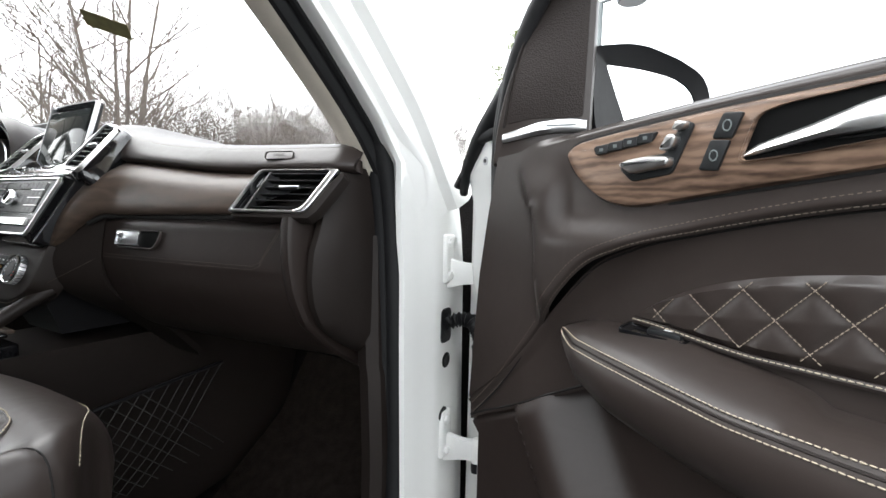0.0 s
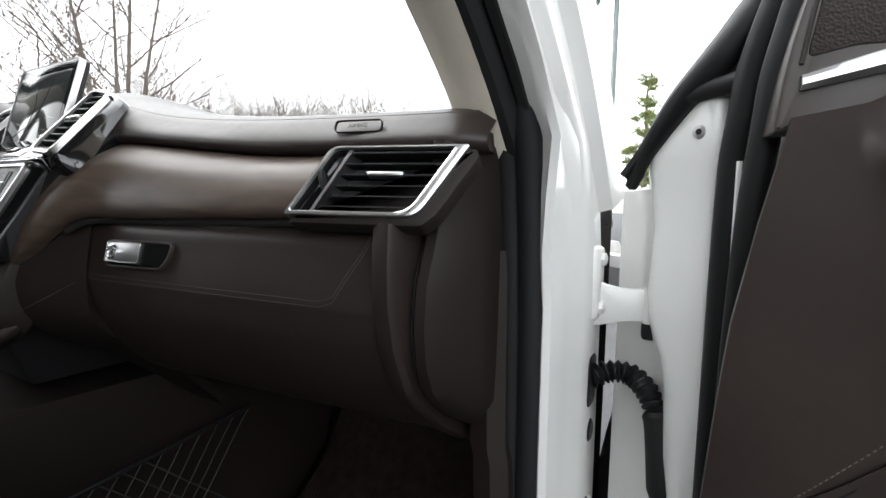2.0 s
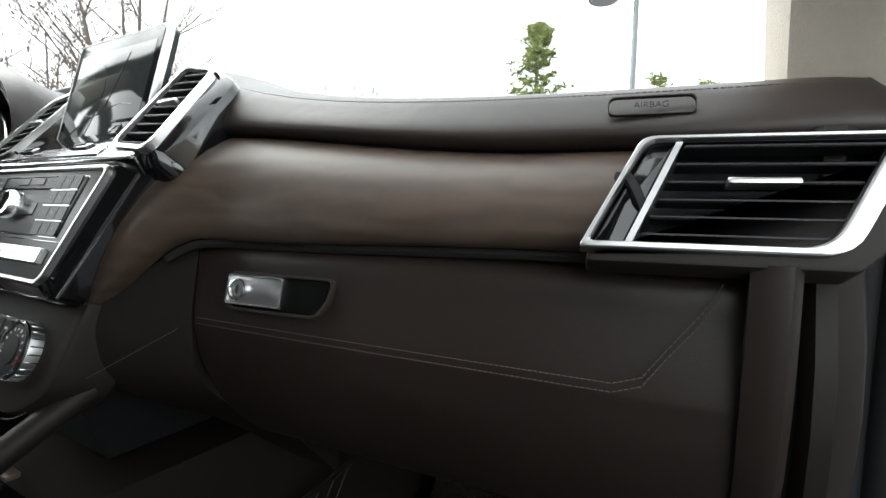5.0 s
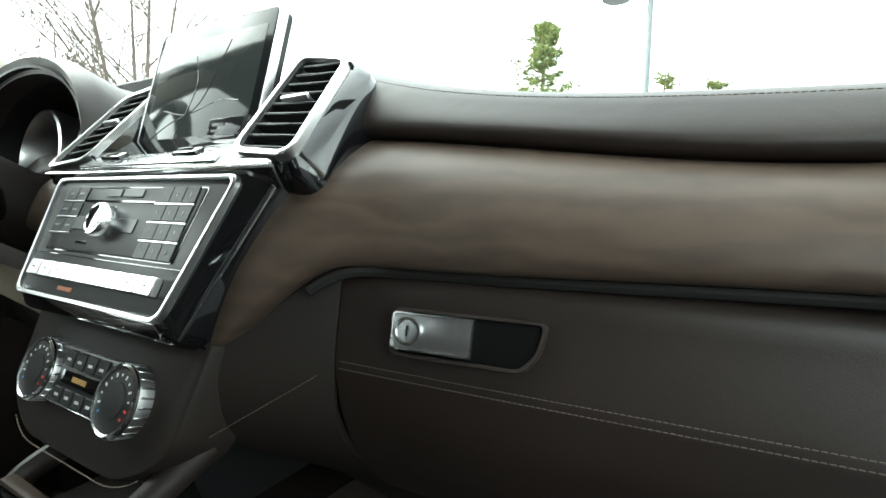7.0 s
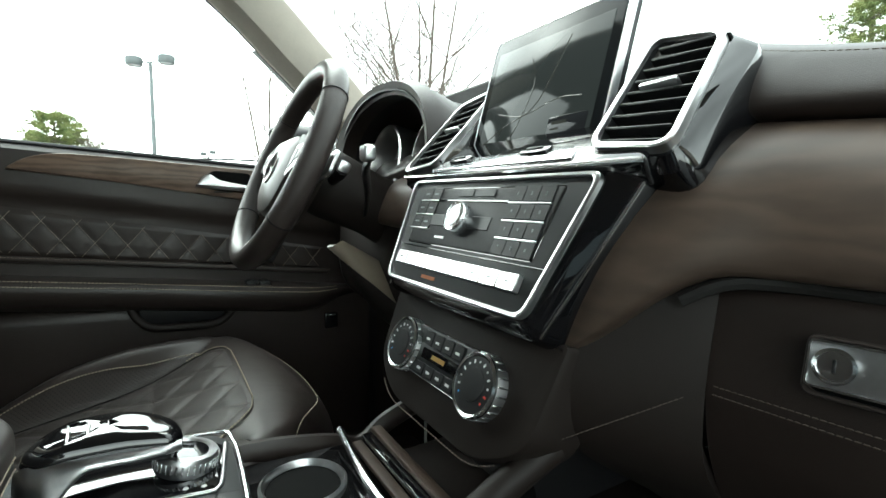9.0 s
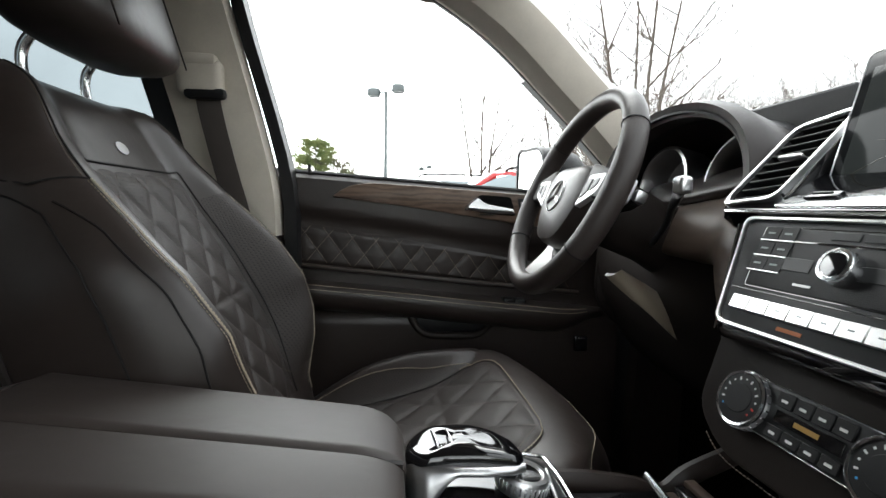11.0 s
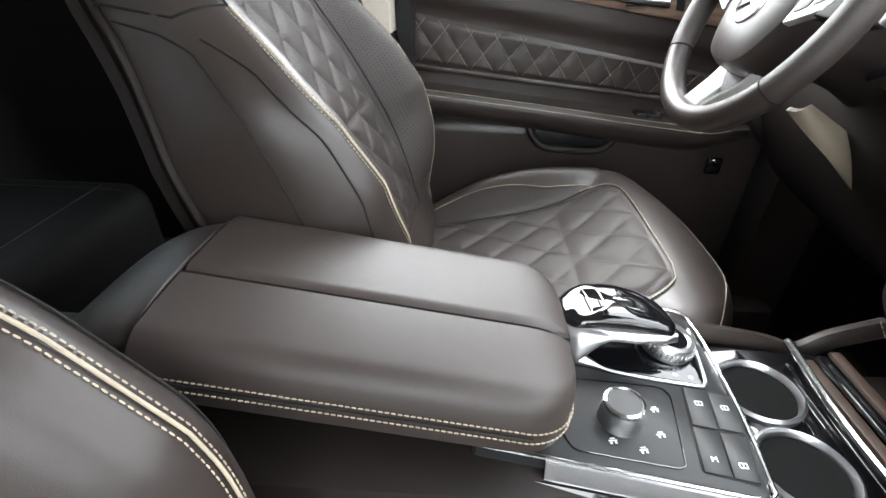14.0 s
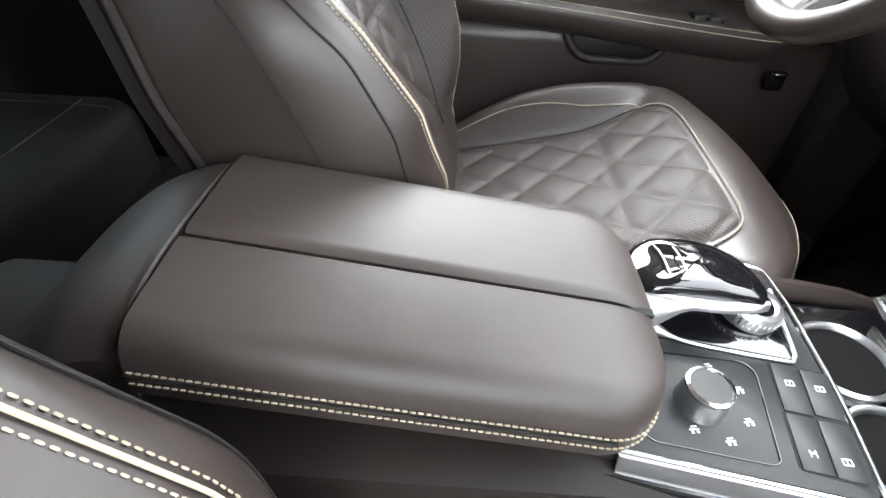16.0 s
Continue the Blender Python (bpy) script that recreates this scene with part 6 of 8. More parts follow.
part("net_hem", tube([net_pt(a, 1.0) for a in [i / 12 for i in range(13)]], 0.004, 6), BLACK, net)

# ================= steering wheel and column =================
whm = axes((-0.400, 0.3236, 1.277), (1, 0, 0), (0, 0.406, 0.914))
wh = thing("steering_wheel", "three-spoke brown leather steering wheel with silver spokes", "steering wheel", m=whm)


def arc(r, a0, a1, n, z=0.0):
    return [(r * math.cos(radians(lerp(a0, a1, i / (n - 1)))), r * math.sin(radians(lerp(a0, a1, i / (n - 1)))), z) for i in range(n)]


GRIP = material("perforated_grip", (0.040, 0.031, 0.028), 0.45, bump=0.5, bscale=1300, vary=0.1)
for a0, a1, mt in ((35, 145, LEATHER), (-35, 35, GRIP), (145, 215, GRIP), (215, 325, LEATHER)):
    part("rim", tube(arc(0.1565, a0, a1, 28), 0.0160, 16, flat=1.1), mt, wh, "leather rim section")
for a in (35, 145, 215, 325):
    part("rim_seam", tube([Vector((0.1565 * math.cos(radians(a)), 0.1565 * math.sin(radians(a)), 0)) + (Vector((math.cos(radians(a)), math.sin(radians(a)), 0)) * math.cos(q) * 0.0166 + Vector((0, 0, 1)) * math.sin(q) * 0.0182) for q in [2 * math.pi * i / 20 for i in range(20)]], 0.0009, 4, True), BLACK, wh)
hub_o = rounded([(-0.043, -0.088), (0.043, -0.088), (0.078, -0.016), (0.069, 0.042), (-0.069, 0.042), (-0.078, -0.016)], 0.032)
loops = [[Vector((q.x * k, q.y * k, z)) for q in hub_o] for k, z in ((0.95, -0.045), (1.0, -0.025), (0.99, -0.006), (0.93, 0.006), (0.74, 0.013), (0.35, 0.0155))]
hub = part("airbag_hub", rings(loops), LEATHER, wh, "brown leather airbag hub")
part("emblem_ring", lathe([(0.0255, 0.010), (0.0265, 0.0145), (0.0250, 0.0175), (0.0235, 0.016), (0.0230, 0.012)], 44, Matrix.Translation((0, -0.014, 0))), BRIGHT, hub, "round chrome emblem")
lettering("AIRBAG", 0.0075, Matrix.Translation((0, -0.058, 0.0100)) @ Matrix.Rotation(radians(-14), 4, "X"), LEATHER_LOW, hub)
for a in (90, 210, 330):
    part("emblem_arm", rings([[Vector((math.cos(radians(a)) * r - math.sin(radians(a)) * w * e, -0.014 + math.sin(radians(a)) * r + math.cos(radians(a)) * w * e, z)) for e, z in ((-1, 0.0145), (0, 0.0185), (1, 0.0145))] for r, w in ((0.0, 0.0042), (0.012, 0.0026), (0.0236, 0.0008))]), BRIGHT, hub, "chrome emblem arm")
for sg in (1, -1):
    sp = rounded([(sg * 0.066, -0.012), (sg * 0.142, -0.016), (sg * 0.146, 0.022), (sg * 0.070, 0.040)], 0.008)
    part("spoke", plate(sp, -0.014, 0.008, 0.004), LEATHER_LOW, wh)
    kp = part("spoke_keys", plate(rounded([(sg * 0.070, -0.030), (sg * 0.122, -0.008), (sg * 0.130, 0.020), (sg * 0.078, 0.020)], 0.008), 0.000, 0.009, 0.003), BRUSHED, wh, "silver spoke switch pad")
    for k in range(2):
        part("key", plate(rounded([(sg * (0.078 + 0.022 * k), -0.018 + 0.010 * k), (sg * (0.096 + 0.022 * k), -0.009 + 0.010 * k), (sg * (0.099 + 0.022 * k), 0.013), (sg * (0.082 + 0.022 * k), 0.013)], 0.004), 0.008, 0.0102, 0.001), SOFTBLK, kp)
    # the lower spoke's two prongs rise from behind the hub to the rim, their faces turned inwards
    loops = []
    for i in range(15):
        k = i / 14
        y, z = lerp(-0.078, -0.152, k), lerp(-0.028, -0.002, smooth(0.0, 1.0, k))
        xo, xi = lerp(0.040, 0.026, smooth(0.0, 0.8, k)), lerp(0.016, 0.003, k ** 0.7)
        loops.append([Vector((sg * x, y, z + d)) for x, d in ((xo, 0.004), (xo - 0.003, 0.0065), (xi, -0.006), (xi, -0.012), (xo, -0.010))])
    part("lower_spoke", rings(loops), SATIN, wh, "silver lower spoke")
part("lower_bridge", plate(rounded([(-0.010, -0.150), (0.010, -0.150), (0.030, -0.074), (-0.030, -0.074)], 0.010), -0.040, -0.026, 0.004), BLACK, wh)
col = thing("steering_column", "dark plastic steering column with stalks", "steering column", m=whm)
stalk = part("selector_stalk", rings([[whm.inverted() @ (q + Vector((math.cos(a) * r, math.sin(a) * r * 0.4, math.sin(a) * r))) for a in (2 * math.pi * j / 14 for j in range(14))] for q, r in zip(curve([(-0.325, 0.425, 1.205), (-0.26, 0.402, 1.232), (-0.215, 0.382, 1.258), (-0.190, 0.374, 1.275)], 14), [0.008] * 8 + [0.009, 0.0105, 0.012, 0.0125, 0.0125, 0.012])]), BLACK, col, "black selector stalk")
part("stalk_tip", rbox((0, 0, 0), (0.020, 0.016, 0.020), 0.005, 3, whm.inverted() @ Matrix.Translation((-0.183, 0.371, 1.279))), BRIGHT, stalk, "silver button tip")
part("column_shroud", lathe([(0.050, -0.04), (0.056, -0.07), (0.052, -0.15), (0.06, -0.22)], 32), LEATHER_LOW, col, "brown plastic shroud")
part("stalk", tube([(0.05, 0.0, -0.062), (0.09, 0.006, -0.058), (0.118, 0.010, -0.05)], [0.007, 0.009, 0.010], 10), BLACK, col, "black gear stalk")
part("stalk_tip", rbox((0.124, 0.011, -0.049), (0.014, 0.018, 0.018), 0.005, 2), BRUSHED, col, "silver stalk tip")
part("stalk", tube([(-0.05, 0.012, -0.062), (-0.10, 0.016, -0.058), (-0.135, 0.02, -0.052)], [0.007, 0.008, 0.008], 10), BLACK, col)
part("shift_paddle", plate(rounded([(0.075, -0.02), (0.128, -0.005), (0.128, 0.030), (0.080, 0.022)], 0.006), -0.036, -0.031, 0.001), BRUSHED, col)
part("shift_paddle", plate(rounded([(-0.075, -0.02), (-0.128, -0.005), (-0.128, 0.030), (-0.080, 0.022)], 0.006), -0.036, -0.031, 0.001), BRUSHED, col)
# pale under-dash cover and pedals on the driver's side
ped = thing("pedals", "black rubber pedals in the driver footwell", "pedals")
part("brake_pedal", rbox((-0.33, 0.80, 0.68), (0.10, 0.02, 0.06), 0.008, 2, None), RUBBER, ped)
part("brake_arm", tube([(-0.33, 0.81, 0.69), (-0.33, 0.87, 0.85), (-0.33, 0.90, 0.98)], 0.010, 8), BLACK, ped)
part("accelerator", rbox((-0.21, 0.82, 0.62), (0.055, 0.02, 0.15), 0.008, 2), RUBBER, ped)

# ================= the open passenger door =================
HINGE, OPEN = (0.80, 0.74), radians(64.0)
# the door's own frame: x along the door from the hinge, y outwards, z up
dm = Matrix(((math.sin(OPEN), math.cos(OPEN), 0, HINGE[0]), (-math.cos(OPEN), math.sin(OPEN), 0, HINGE[1]), (0, 0, 1, 0), (0, 0, 0, 1)))
pd = thing("passenger_door", "open white car door lined with brown leather and walnut", "car door", m=dm)


def dline(pts, n):
    return [(q.x, q.y) for q in curve([(a, b, 0) for a, b in pts], n)]


STITCH = dline([(0.128, 0.915), (0.19, 0.980), (0.237, 1.040), (0.277, 1.095), (0.32, 1.145), (0.357, 1.166), (0.411, 1.183), (0.541, 1.209), (0.75, 1.228), (1.12, 1.238)], 160)


def edge_s(z):
    """How far the lining reaches towards the hinge at a height."""
    return float(np.interp(z, (0.905, 0.914, 0.94, 1.0, 1.06, 1.12, 1.197, 1.265, 1.30), (0.142, 0.128, 0.127, 0.132, 0.137, 0.143, 0.157, 0.172, 0.180)))


def eased(q):
    """A point of the lining, drawn to its curved front edge."""
    return Vector((q.x + (edge_s(q.z) - 0.150) * (1 - smooth(0.150, 0.260, q.x)), q.y, q.z))


def lip(s):
    """The rounding of the front edge."""
    return (1 - smooth(0.150, 0.159, s)) ** 2


def swell(s, z):
    """The raised shoulder of the lining below the corner trim."""
    ridge = float(np.interp(z, (1.06, 1.196, 1.216, 1.238, 1.262), (0.272, 0.258, 0.247, 0.230, 0.214)))
    return 0.019 * smooth(ridge - 0.016, ridge + 0.004, s) * smooth(1.05, 1.12, z) * (1 - smooth(1.20, 1.27, z)) * (1 - smooth(0.29, 0.50, s)) * (1 - 0.85 * smooth(0.268, 0.300, s) * smooth(1.17, 1.205, z))



def stitch_s(s):
    return float(np.interp(s, [q[0] for q in STITCH], [q[1] for q in STITCH]))


def low_line(s):
    return float(np.interp(s, (0.132, 0.164, 0.230, 0.269, 0.325, 0.38, 0.7, 1.12), (0.908, 0.928, 0.971, 0.996, 1.026, 1.040, 1.045, 1.05)))


def sill_z(s):
    return float(np.interp(s, (0.15, 0.21, 0.245, 0.27, 0.30, 0.345, 0.42, 0.48, 0.54, 0.7, 1.12), (1.267, 1.271, 1.281, 1.285, 1.288, 1.2925, 1.299, 1.303, 1.3065, 1.316, 1.335)))


SS = [lerp(0.150, 1.12, (i / 119) ** 1.4) for i in range(120)]
# upper lining, above the sewn line
rows = []
for s in SS:
    a, b = stitch_s(s), sill_z(s)
    row = []
    for j in range(60):
        z = lerp(a, b, j / 59)
        w = 0.126 - 0.040 * lip(s) + swell(s, z)
        w -= 0.006 * (1 - smooth(0.0, 0.008, z - a)) ** 2 + 0.018 * smooth(b - 0.012, b, z) ** 2 * smooth(0.22, 0.30, s)
        row.append(eased(Vector((s, -w, z))))
    rows.append(row)
lining = part("door_lining", sheet(rows, 0.012), LEATHER, pd, "brown leather upper door lining")
# recessed field that carries the quilting
rows = []
for s in SS:
    a, b = min(low_line(s), stitch_s(s) - 0.001), stitch_s(s)
    rows.append([eased(Vector((s, -(0.110 + 0.012 * (1 - smooth(0.24, 0.36, s)) + 0.004 * smooth(0.7, 1.0, k) - 0.035 * lip(s)), lerp(a - 0.004, b + 0.002, k)))) for k in [j / 30 for j in range(31)]])
field = part("recessed_field", sheet(rows, 0.012), LEATHER, pd, "brown leather recessed field")
# lower panel with its map pocket
rows = []
for s in SS:
    b = low_line(s)
    row = []
    for j in range(40):
        k = (j / 39) ** 0.6
        z = lerp(0.60, b, k)
        q = s + (z - 0.967) * 0.55
        w = 0.119 - 0.006 * smooth(0.95, 1.0, k) ** 2 - 0.04 * lip(s)
        w += 0.022 * smooth(0.226, 0.240, q) - 0.004 * smooth(0.216, 0.226, q) * (1 - smooth(0.226, 0.234, q)) - 0.050 * smooth(0.265, 0.345, q)
        row.append(eased(Vector((s, -w, z))))
    rows.append(row)
part("lower_panel", sheet(rows, 0.012), DASH, pd, "brown plastic lower door panel")
part("panel_seam", tube([eased(Vector((s, -(0.1215 - 0.04 * lip(s) - 0.008 * smooth(0.26, 0.36, s)), low_line(s) + 0.001))) for s in SS if 0.156 < s < 0.40], 0.0016, 6), SEAM, pd)
for d in (0.0, 0.0085):
    line = [Vector((a, 0, b)) for a, b in STITCH]
    line = [q + (Vector((-(line[min(i + 1, 159)] - line[max(i - 1, 0)]).z, 0, (line[min(i + 1, 159)] - line[max(i - 1, 0)]).x)).normalized() * (0.002 + d)) for i, q in enumerate(line)]
    line = [Vector((q.x, -(0.1256 + swell(q.x, q.z) - (0.003 if d == 0 else 0.0)), q.z)) for q in line if q.x > 0.140]
    part("stitching", stitches(line, 0.0046, 0.0034, 0.0005, (0, -1, 0)), THREAD_DIM, lining, "brown thread stitching")
line = [Vector((a, -(0.1240 - 0.010 * smooth(0.24, 0.36, a)), b - 0.001)) for a, b in STITCH if a > 0.14]
part("piping", tube(line, 0.0012, 6), SEAM, lining)


def q_low(s):
    return 1.1055 - 0.0105 * smooth(0.36, 0.48, s)


def q_top(s):
    return 1.106 + 0.064 * (1 - math.exp(-(s - 0.368) / 0.075)) + 0.010 * (s - 0.37)


rows = []
for i in range(190):
    s = lerp(0.368, 1.02, i / 189)
    row = []
    for j in range(40):
        z = lerp(q_low(s), q_top(s), j / 39)
        e = min(1, 10 * min(j, 39 - j) / 39, 20 * min(i, 189 - i) / 189)
        row.append(Vector((s, -(0.1105 + 0.003 * e + quilt(s - 0.4370, z - 1.1185 - 0.13 * (s - 0.4370), 0.046, 0.046, 0.0042) * e), z)))
    rows.append(row)
part("quilted_inset", sheet(rows, 0.004), LEATHER, field, "diamond-quilted leather inset")
g = bmesh.new()
for k in range(-6, 20):
    for sg in (1, -1):
        pts = []
        for i in range(70):
            d = lerp(-0.06, 0.06, i / 69)
            s = 0.4370 + 0.046 * k - sg * d
            z = 1.1185 + 0.13 * (s - 0.4370) + d
            if 0.372 < s < 1.0 and q_low(s) + 0.002 < z < q_top(s) - 0.002:
                pts.append(Vector((s, -0.1142, z)))
        if len(pts) > 3:
            stitches(pts, 0.0040, 0.0030, 0.00045, (0, -1, 0), g)
part("quilt_thread", g, THREAD_MID, field, "brown thread on the quilting")
line = [Vector((s, -0.1145, q_low(s) - 0.003)) for s in [lerp(0.368, 1.0, i / 60) for i in range(61)]]
part("piping", tube(line, 0.0030, 6), LEATHER, field)
part("stitching", stitches([q + Vector((0, -0.003, 0.0016)) for q in line], 0.0046, 0.0036, 0.0005, (0, -1, 0)), THREAD, field, "beige stitching")
# armrest with contrast stitching
loops = []
for i in range(64):
    k = i / 63
    s = lerp(0.2985, 1.06, k ** 1.9)
    tip = math.sqrt(max(0.0, 1 - (1 - min(1, (s - 0.2985) / 0.040)) ** 2))
    wo = float(np.interp(s, (0.30, 0.335, 0.37, 0.43, 0.50, 0.60, 0.80), (0.150, 0.164, 0.173, 0.182, 0.188, 0.191, 0.194)))
    zt = float(np.interp(s, (0.30, 0.335, 0.37, 0.43, 0.48, 0.55, 0.70), (1.0915, 1.0860, 1.0835, 1.0780, 1.0725, 1.0715, 1.0730)))
    # the pad on top ends in a shallow grip hollow
    zi = float(np.interp(s, (0.30, 0.33, 0.41, 0.456, 0.505, 0.522, 0.60), (1.0915, 1.0950, 1.0950, 1.0880, 1.0805, 1.0700, 1.0680)))
    zb = float(np.interp(s, (0.30, 0.33, 0.37, 0.45, 0.56, 0.80), (1.060, 1.036, 1.020, 1.008, 0.999, 0.995)))
    wc, zc = 0.130, 1.080
    sect = ((0.090, zi), (lerp(0.09, wo, 0.40), zi), (lerp(0.09, wo, 0.72), lerp(zi, zt, 0.75)), (wo - 0.008, zt - 0.005), (wo - 0.0025, zt - 0.013), (wo, zt - 0.022), (wo - 0.001, lerp(zt, zb, 0.55)),
            (wo - 0.008, lerp(zt, zb, 0.80)), (wo - 0.024, zb), (0.090, zb - 0.004))
    loops.append([Vector((s, -lerp(wc, w, max(tip, 0.04)), lerp(zc, z, max(tip, 0.04)))) for w, z in sect])
arm_rest = part("armrest", rings(loops), LEATHER, pd, "padded leather armrest")
for k, d in ((3, 0.0), (4, 0.0)):
    line = curve([lp[k] + Vector((0, -0.0009, 0.0009)) for lp in loops[1:]], 200)
    part("stitching", stitches(line, 0.0042, 0.0034, 0.0006, (0, -0.8, 0.6)), THREAD, arm_rest, "beige contrast stitching")
part("piping", tube([lp[3].lerp(lp[4], 0.5) for lp in loops[1:]], 0.0012, 6), LEATHER_LOW, arm_rest)
wsm = axes((0.3915, -0.1175, 1.0935), (0.95, 0.12, -0.05), (-0.12, 0.95, 0.12))
wsw = part("window_switch", plate(rounded([(-0.028, -0.0105), (0.028, -0.0105), (0.028, 0.0105), (-0.028, 0.0105)], 0.004), -0.004, 0.002, 0.001, wsm), GLOSS, arm_rest, "black window switch")
part("switch_frame", ring_plate(rounded([(-0.030, -0.0125), (0.030, -0.0125), (0.030, 0.0125), (-0.030, 0.0125)], 0.005), rounded([(-0.0275, -0.010), (0.0275, -0.010), (0.0275, 0.010), (-0.0275, 0.010)], 0.004), -0.002, 0.003, wsm), GLOSS, wsw)
part("switch_key", rbox((0.010, 0, 0.004), (0.030, 0.015, 0.006), 0.002, 2, wsm), SOFTBLK, wsw)
part("print_bar", rbox((0.012, 0, 0.0072), (0.007, 0.005, 0.0002), 0, 1, wsm), WHITE_PRINT, wsw)

# walnut panel with seat switches, locks and pull handle
wd = rounded([(0.291, 1.262), (0.304, 1.240), (0.328, 1.2195), (0.351, 1.2095), (0.374, 1.2075), (0.456, 1.2205), (0.541, 1.2335), (0.66, 1.250), (0.80, 1.268), (0.80, 1.300), (0.70, 1.297), (0.60, 1.2935), (0.537, 1.2900), (0.447, 1.2855), (0.361, 1.2785), (0.304, 1.2715)],
             [0.010, 0.02, 0.02, 0.02, 0.02, 0.03, 0.03, 0.03, 0.004, 0.004, 0.03, 0.03, 0.03, 0.03, 0.03, 0.010])
fm = Matrix(((1, 0, 0, 0), (0, 0, -1, -0.124), (0, 1, 0, 0), (0, 0, 0, 1)))
walnut = part("walnut_panel", plate(wd, -0.006, 0.010, 0.006, fm), WALNUT, pd, "satin walnut switch panel")
# dark plate, a little larger than the panel, paints the shadow round it
part("shadow_gap", plate([q for q in inset(wd, -0.0028)], -0.004, 0.0032, 0.0005, fm), SEAM, walnut)
mm = fm @ Matrix.Translation((0, 0, 0.010))
mem = part("memory_switch", plate(rounded([(0.3325, 1.2568), (0.3889, 1.2637), (0.3945, 1.2725), (0.3295, 1.2650)], 0.003), 0, 0.003, 0.001, mm), SOFTBLK, walnut, "charcoal memory key strip")
for i in range(4):
    part("memory_key", rbox((0.3395 + i * 0.0148, 1.2615 + i * 0.0020, 0.0032), (0.0135, 0.0080, 0.0012), 0.0005, 1, mm @ Matrix.Translation((0, 0, 0))), SOFTBLK, mem)
    part("print_bar", rbox((0.3395 + i * 0.0148, 1.2615 + i * 0.0020, 0.004), (0.004, 0.003, 0.0002), 0, 1, mm), STEEL, mem)
seat_sw = part("seat_switch", plate(rounded([(0.3585, 1.2425), (0.3715, 1.2306), (0.4085, 1.2355), (0.4255, 1.2745), (0.4160, 1.2790), (0.4020, 1.2530), (0.3640, 1.2500)], 0.004), 0, 0.0022, 0.001, mm), SOFTBLK, walnut, "seat-shaped switch plate")
part("cushion_key", plate(rounded([(0.3610, 1.2455), (0.3740, 1.2370), (0.4095, 1.2412), (0.4108, 1.2492), (0.3895, 1.2515), (0.3680, 1.2490)], 0.004), 0.002, 0.011, 0.004, mm), BRIGHT, seat_sw, "silver seat key")
part("backrest_key", plate(rounded([(0.3985, 1.2548), (0.4116, 1.2560), (0.4155, 1.2662), (0.4060, 1.2685)], 0.004), 0.002, 0.010, 0.003, mm), BRIGHT, seat_sw, "silver backrest key")
part("headrest_key", plate(rounded([(0.4090, 1.2705), (0.4190, 1.2700), (0.4225, 1.2758), (0.4125, 1.2780)], 0.003), 0.002, 0.009, 0.002, mm), BRIGHT, seat_sw, "silver headrest key")
for a, b in (((0.4304, 1.2375), (0.4385, 1.2600)), ((0.4393, 1.2612), (0.4467, 1.2798))):
    key = part("lock_key", plate(rounded([a, (a[0] + 0.0145, a[1] - 0.0015), (b[0] + 0.0145, b[1] - 0.0015), b], 0.002), 0, 0.003, 0.001, mm), SOFTBLK, walnut, "charcoal lock key")
    c = ((a[0] + b[0]) / 2 + 0.0072, (a[1] + b[1]) / 2 - 0.001)
    part("print_ring", ring_plate([Vector((c[0] + 0.0034 * math.cos(q), c[1] + 0.0046 * math.sin(q))) for q in [2 * math.pi * i / 16 for i in range(16)]], [Vector((c[0] + 0.0024 * math.cos(q), c[1] + 0.0034 * math.sin(q))) for q in [2 * math.pi * i / 16 for i in range(16)]], 0.0028, 0.0034, mm, None, 0.0002), STEEL, key)
hr_o = rounded([(0.4610, 1.2420), (0.50, 1.2450), (0.64, 1.2640), (0.66, 1.275), (0.62, 1.2850), (0.535, 1.2840), (0.487, 1.2795), (0.4715, 1.2750)], 0.006)
# near-black plate on the walnut, painting the shade behind the pull
part("handle_shade_plate", plate(hr_o, 0.001, 0.0106, 0.0003, fm), RECESS, walnut, "flat dark plate for the shade of the handle recess")
part("recess_rim", ring_plate([Vector((0.56, 1.263)) + (q - Vector((0.56, 1.263))) * 1.03 for q in hr_o], hr_o, 0.003, 0.0130, fm), WALNUT, walnut)
# the pull: a broad silver blade that widens along the door, its face turned up a little
loops = []
for i in range(22):
    k = i / 21
    s = lerp(0.462, 0.640, k)
    zl = float(np.interp(s, (0.462, 0.512, 0.537, 0.64), (1.2440, 1.2535, 1.2550, 1.2640)))
    zh = float(np.interp(s, (0.462, 0.468, 0.502, 0.535, 0.58, 0.64), (1.2490, 1.2560, 1.2650, 1.2775, 1.2815, 1.2735)))
    f = 0.131 + 0.009 * math.sin(math.pi * min(1.0, 0.12 + k * 0.88))
    loops.append([Vector((s, -w, z)) for w, z in ((f - 0.008, zl), (f + 0.001, zl + 0.0008), (f + 0.0026, lerp(zl, zh, 0.25)), (f + 0.001, lerp(zl, zh, 0.55)), (f - 0.003, lerp(zl, zh, 0.85)), (f - 0.0075, zh), (f - 0.012, zh - 0.001))])
pull = part("door_handle", rings(loops), BRIGHT, pd, "silver pull handle")
part("finger_edge", tube([lp[0] + Vector((0, -0.001, -0.0012)) for lp in loops], 0.0022, 6), SOFTBLK, pull)

# mirror triangle with tweeter grille and chrome strip
# it stands at a slant: its far side lies deeper in the door than its front edge
tm = axes((0.172, -0.124, 0.0), (0.092, 0.062, 0), (0, 0, 1))
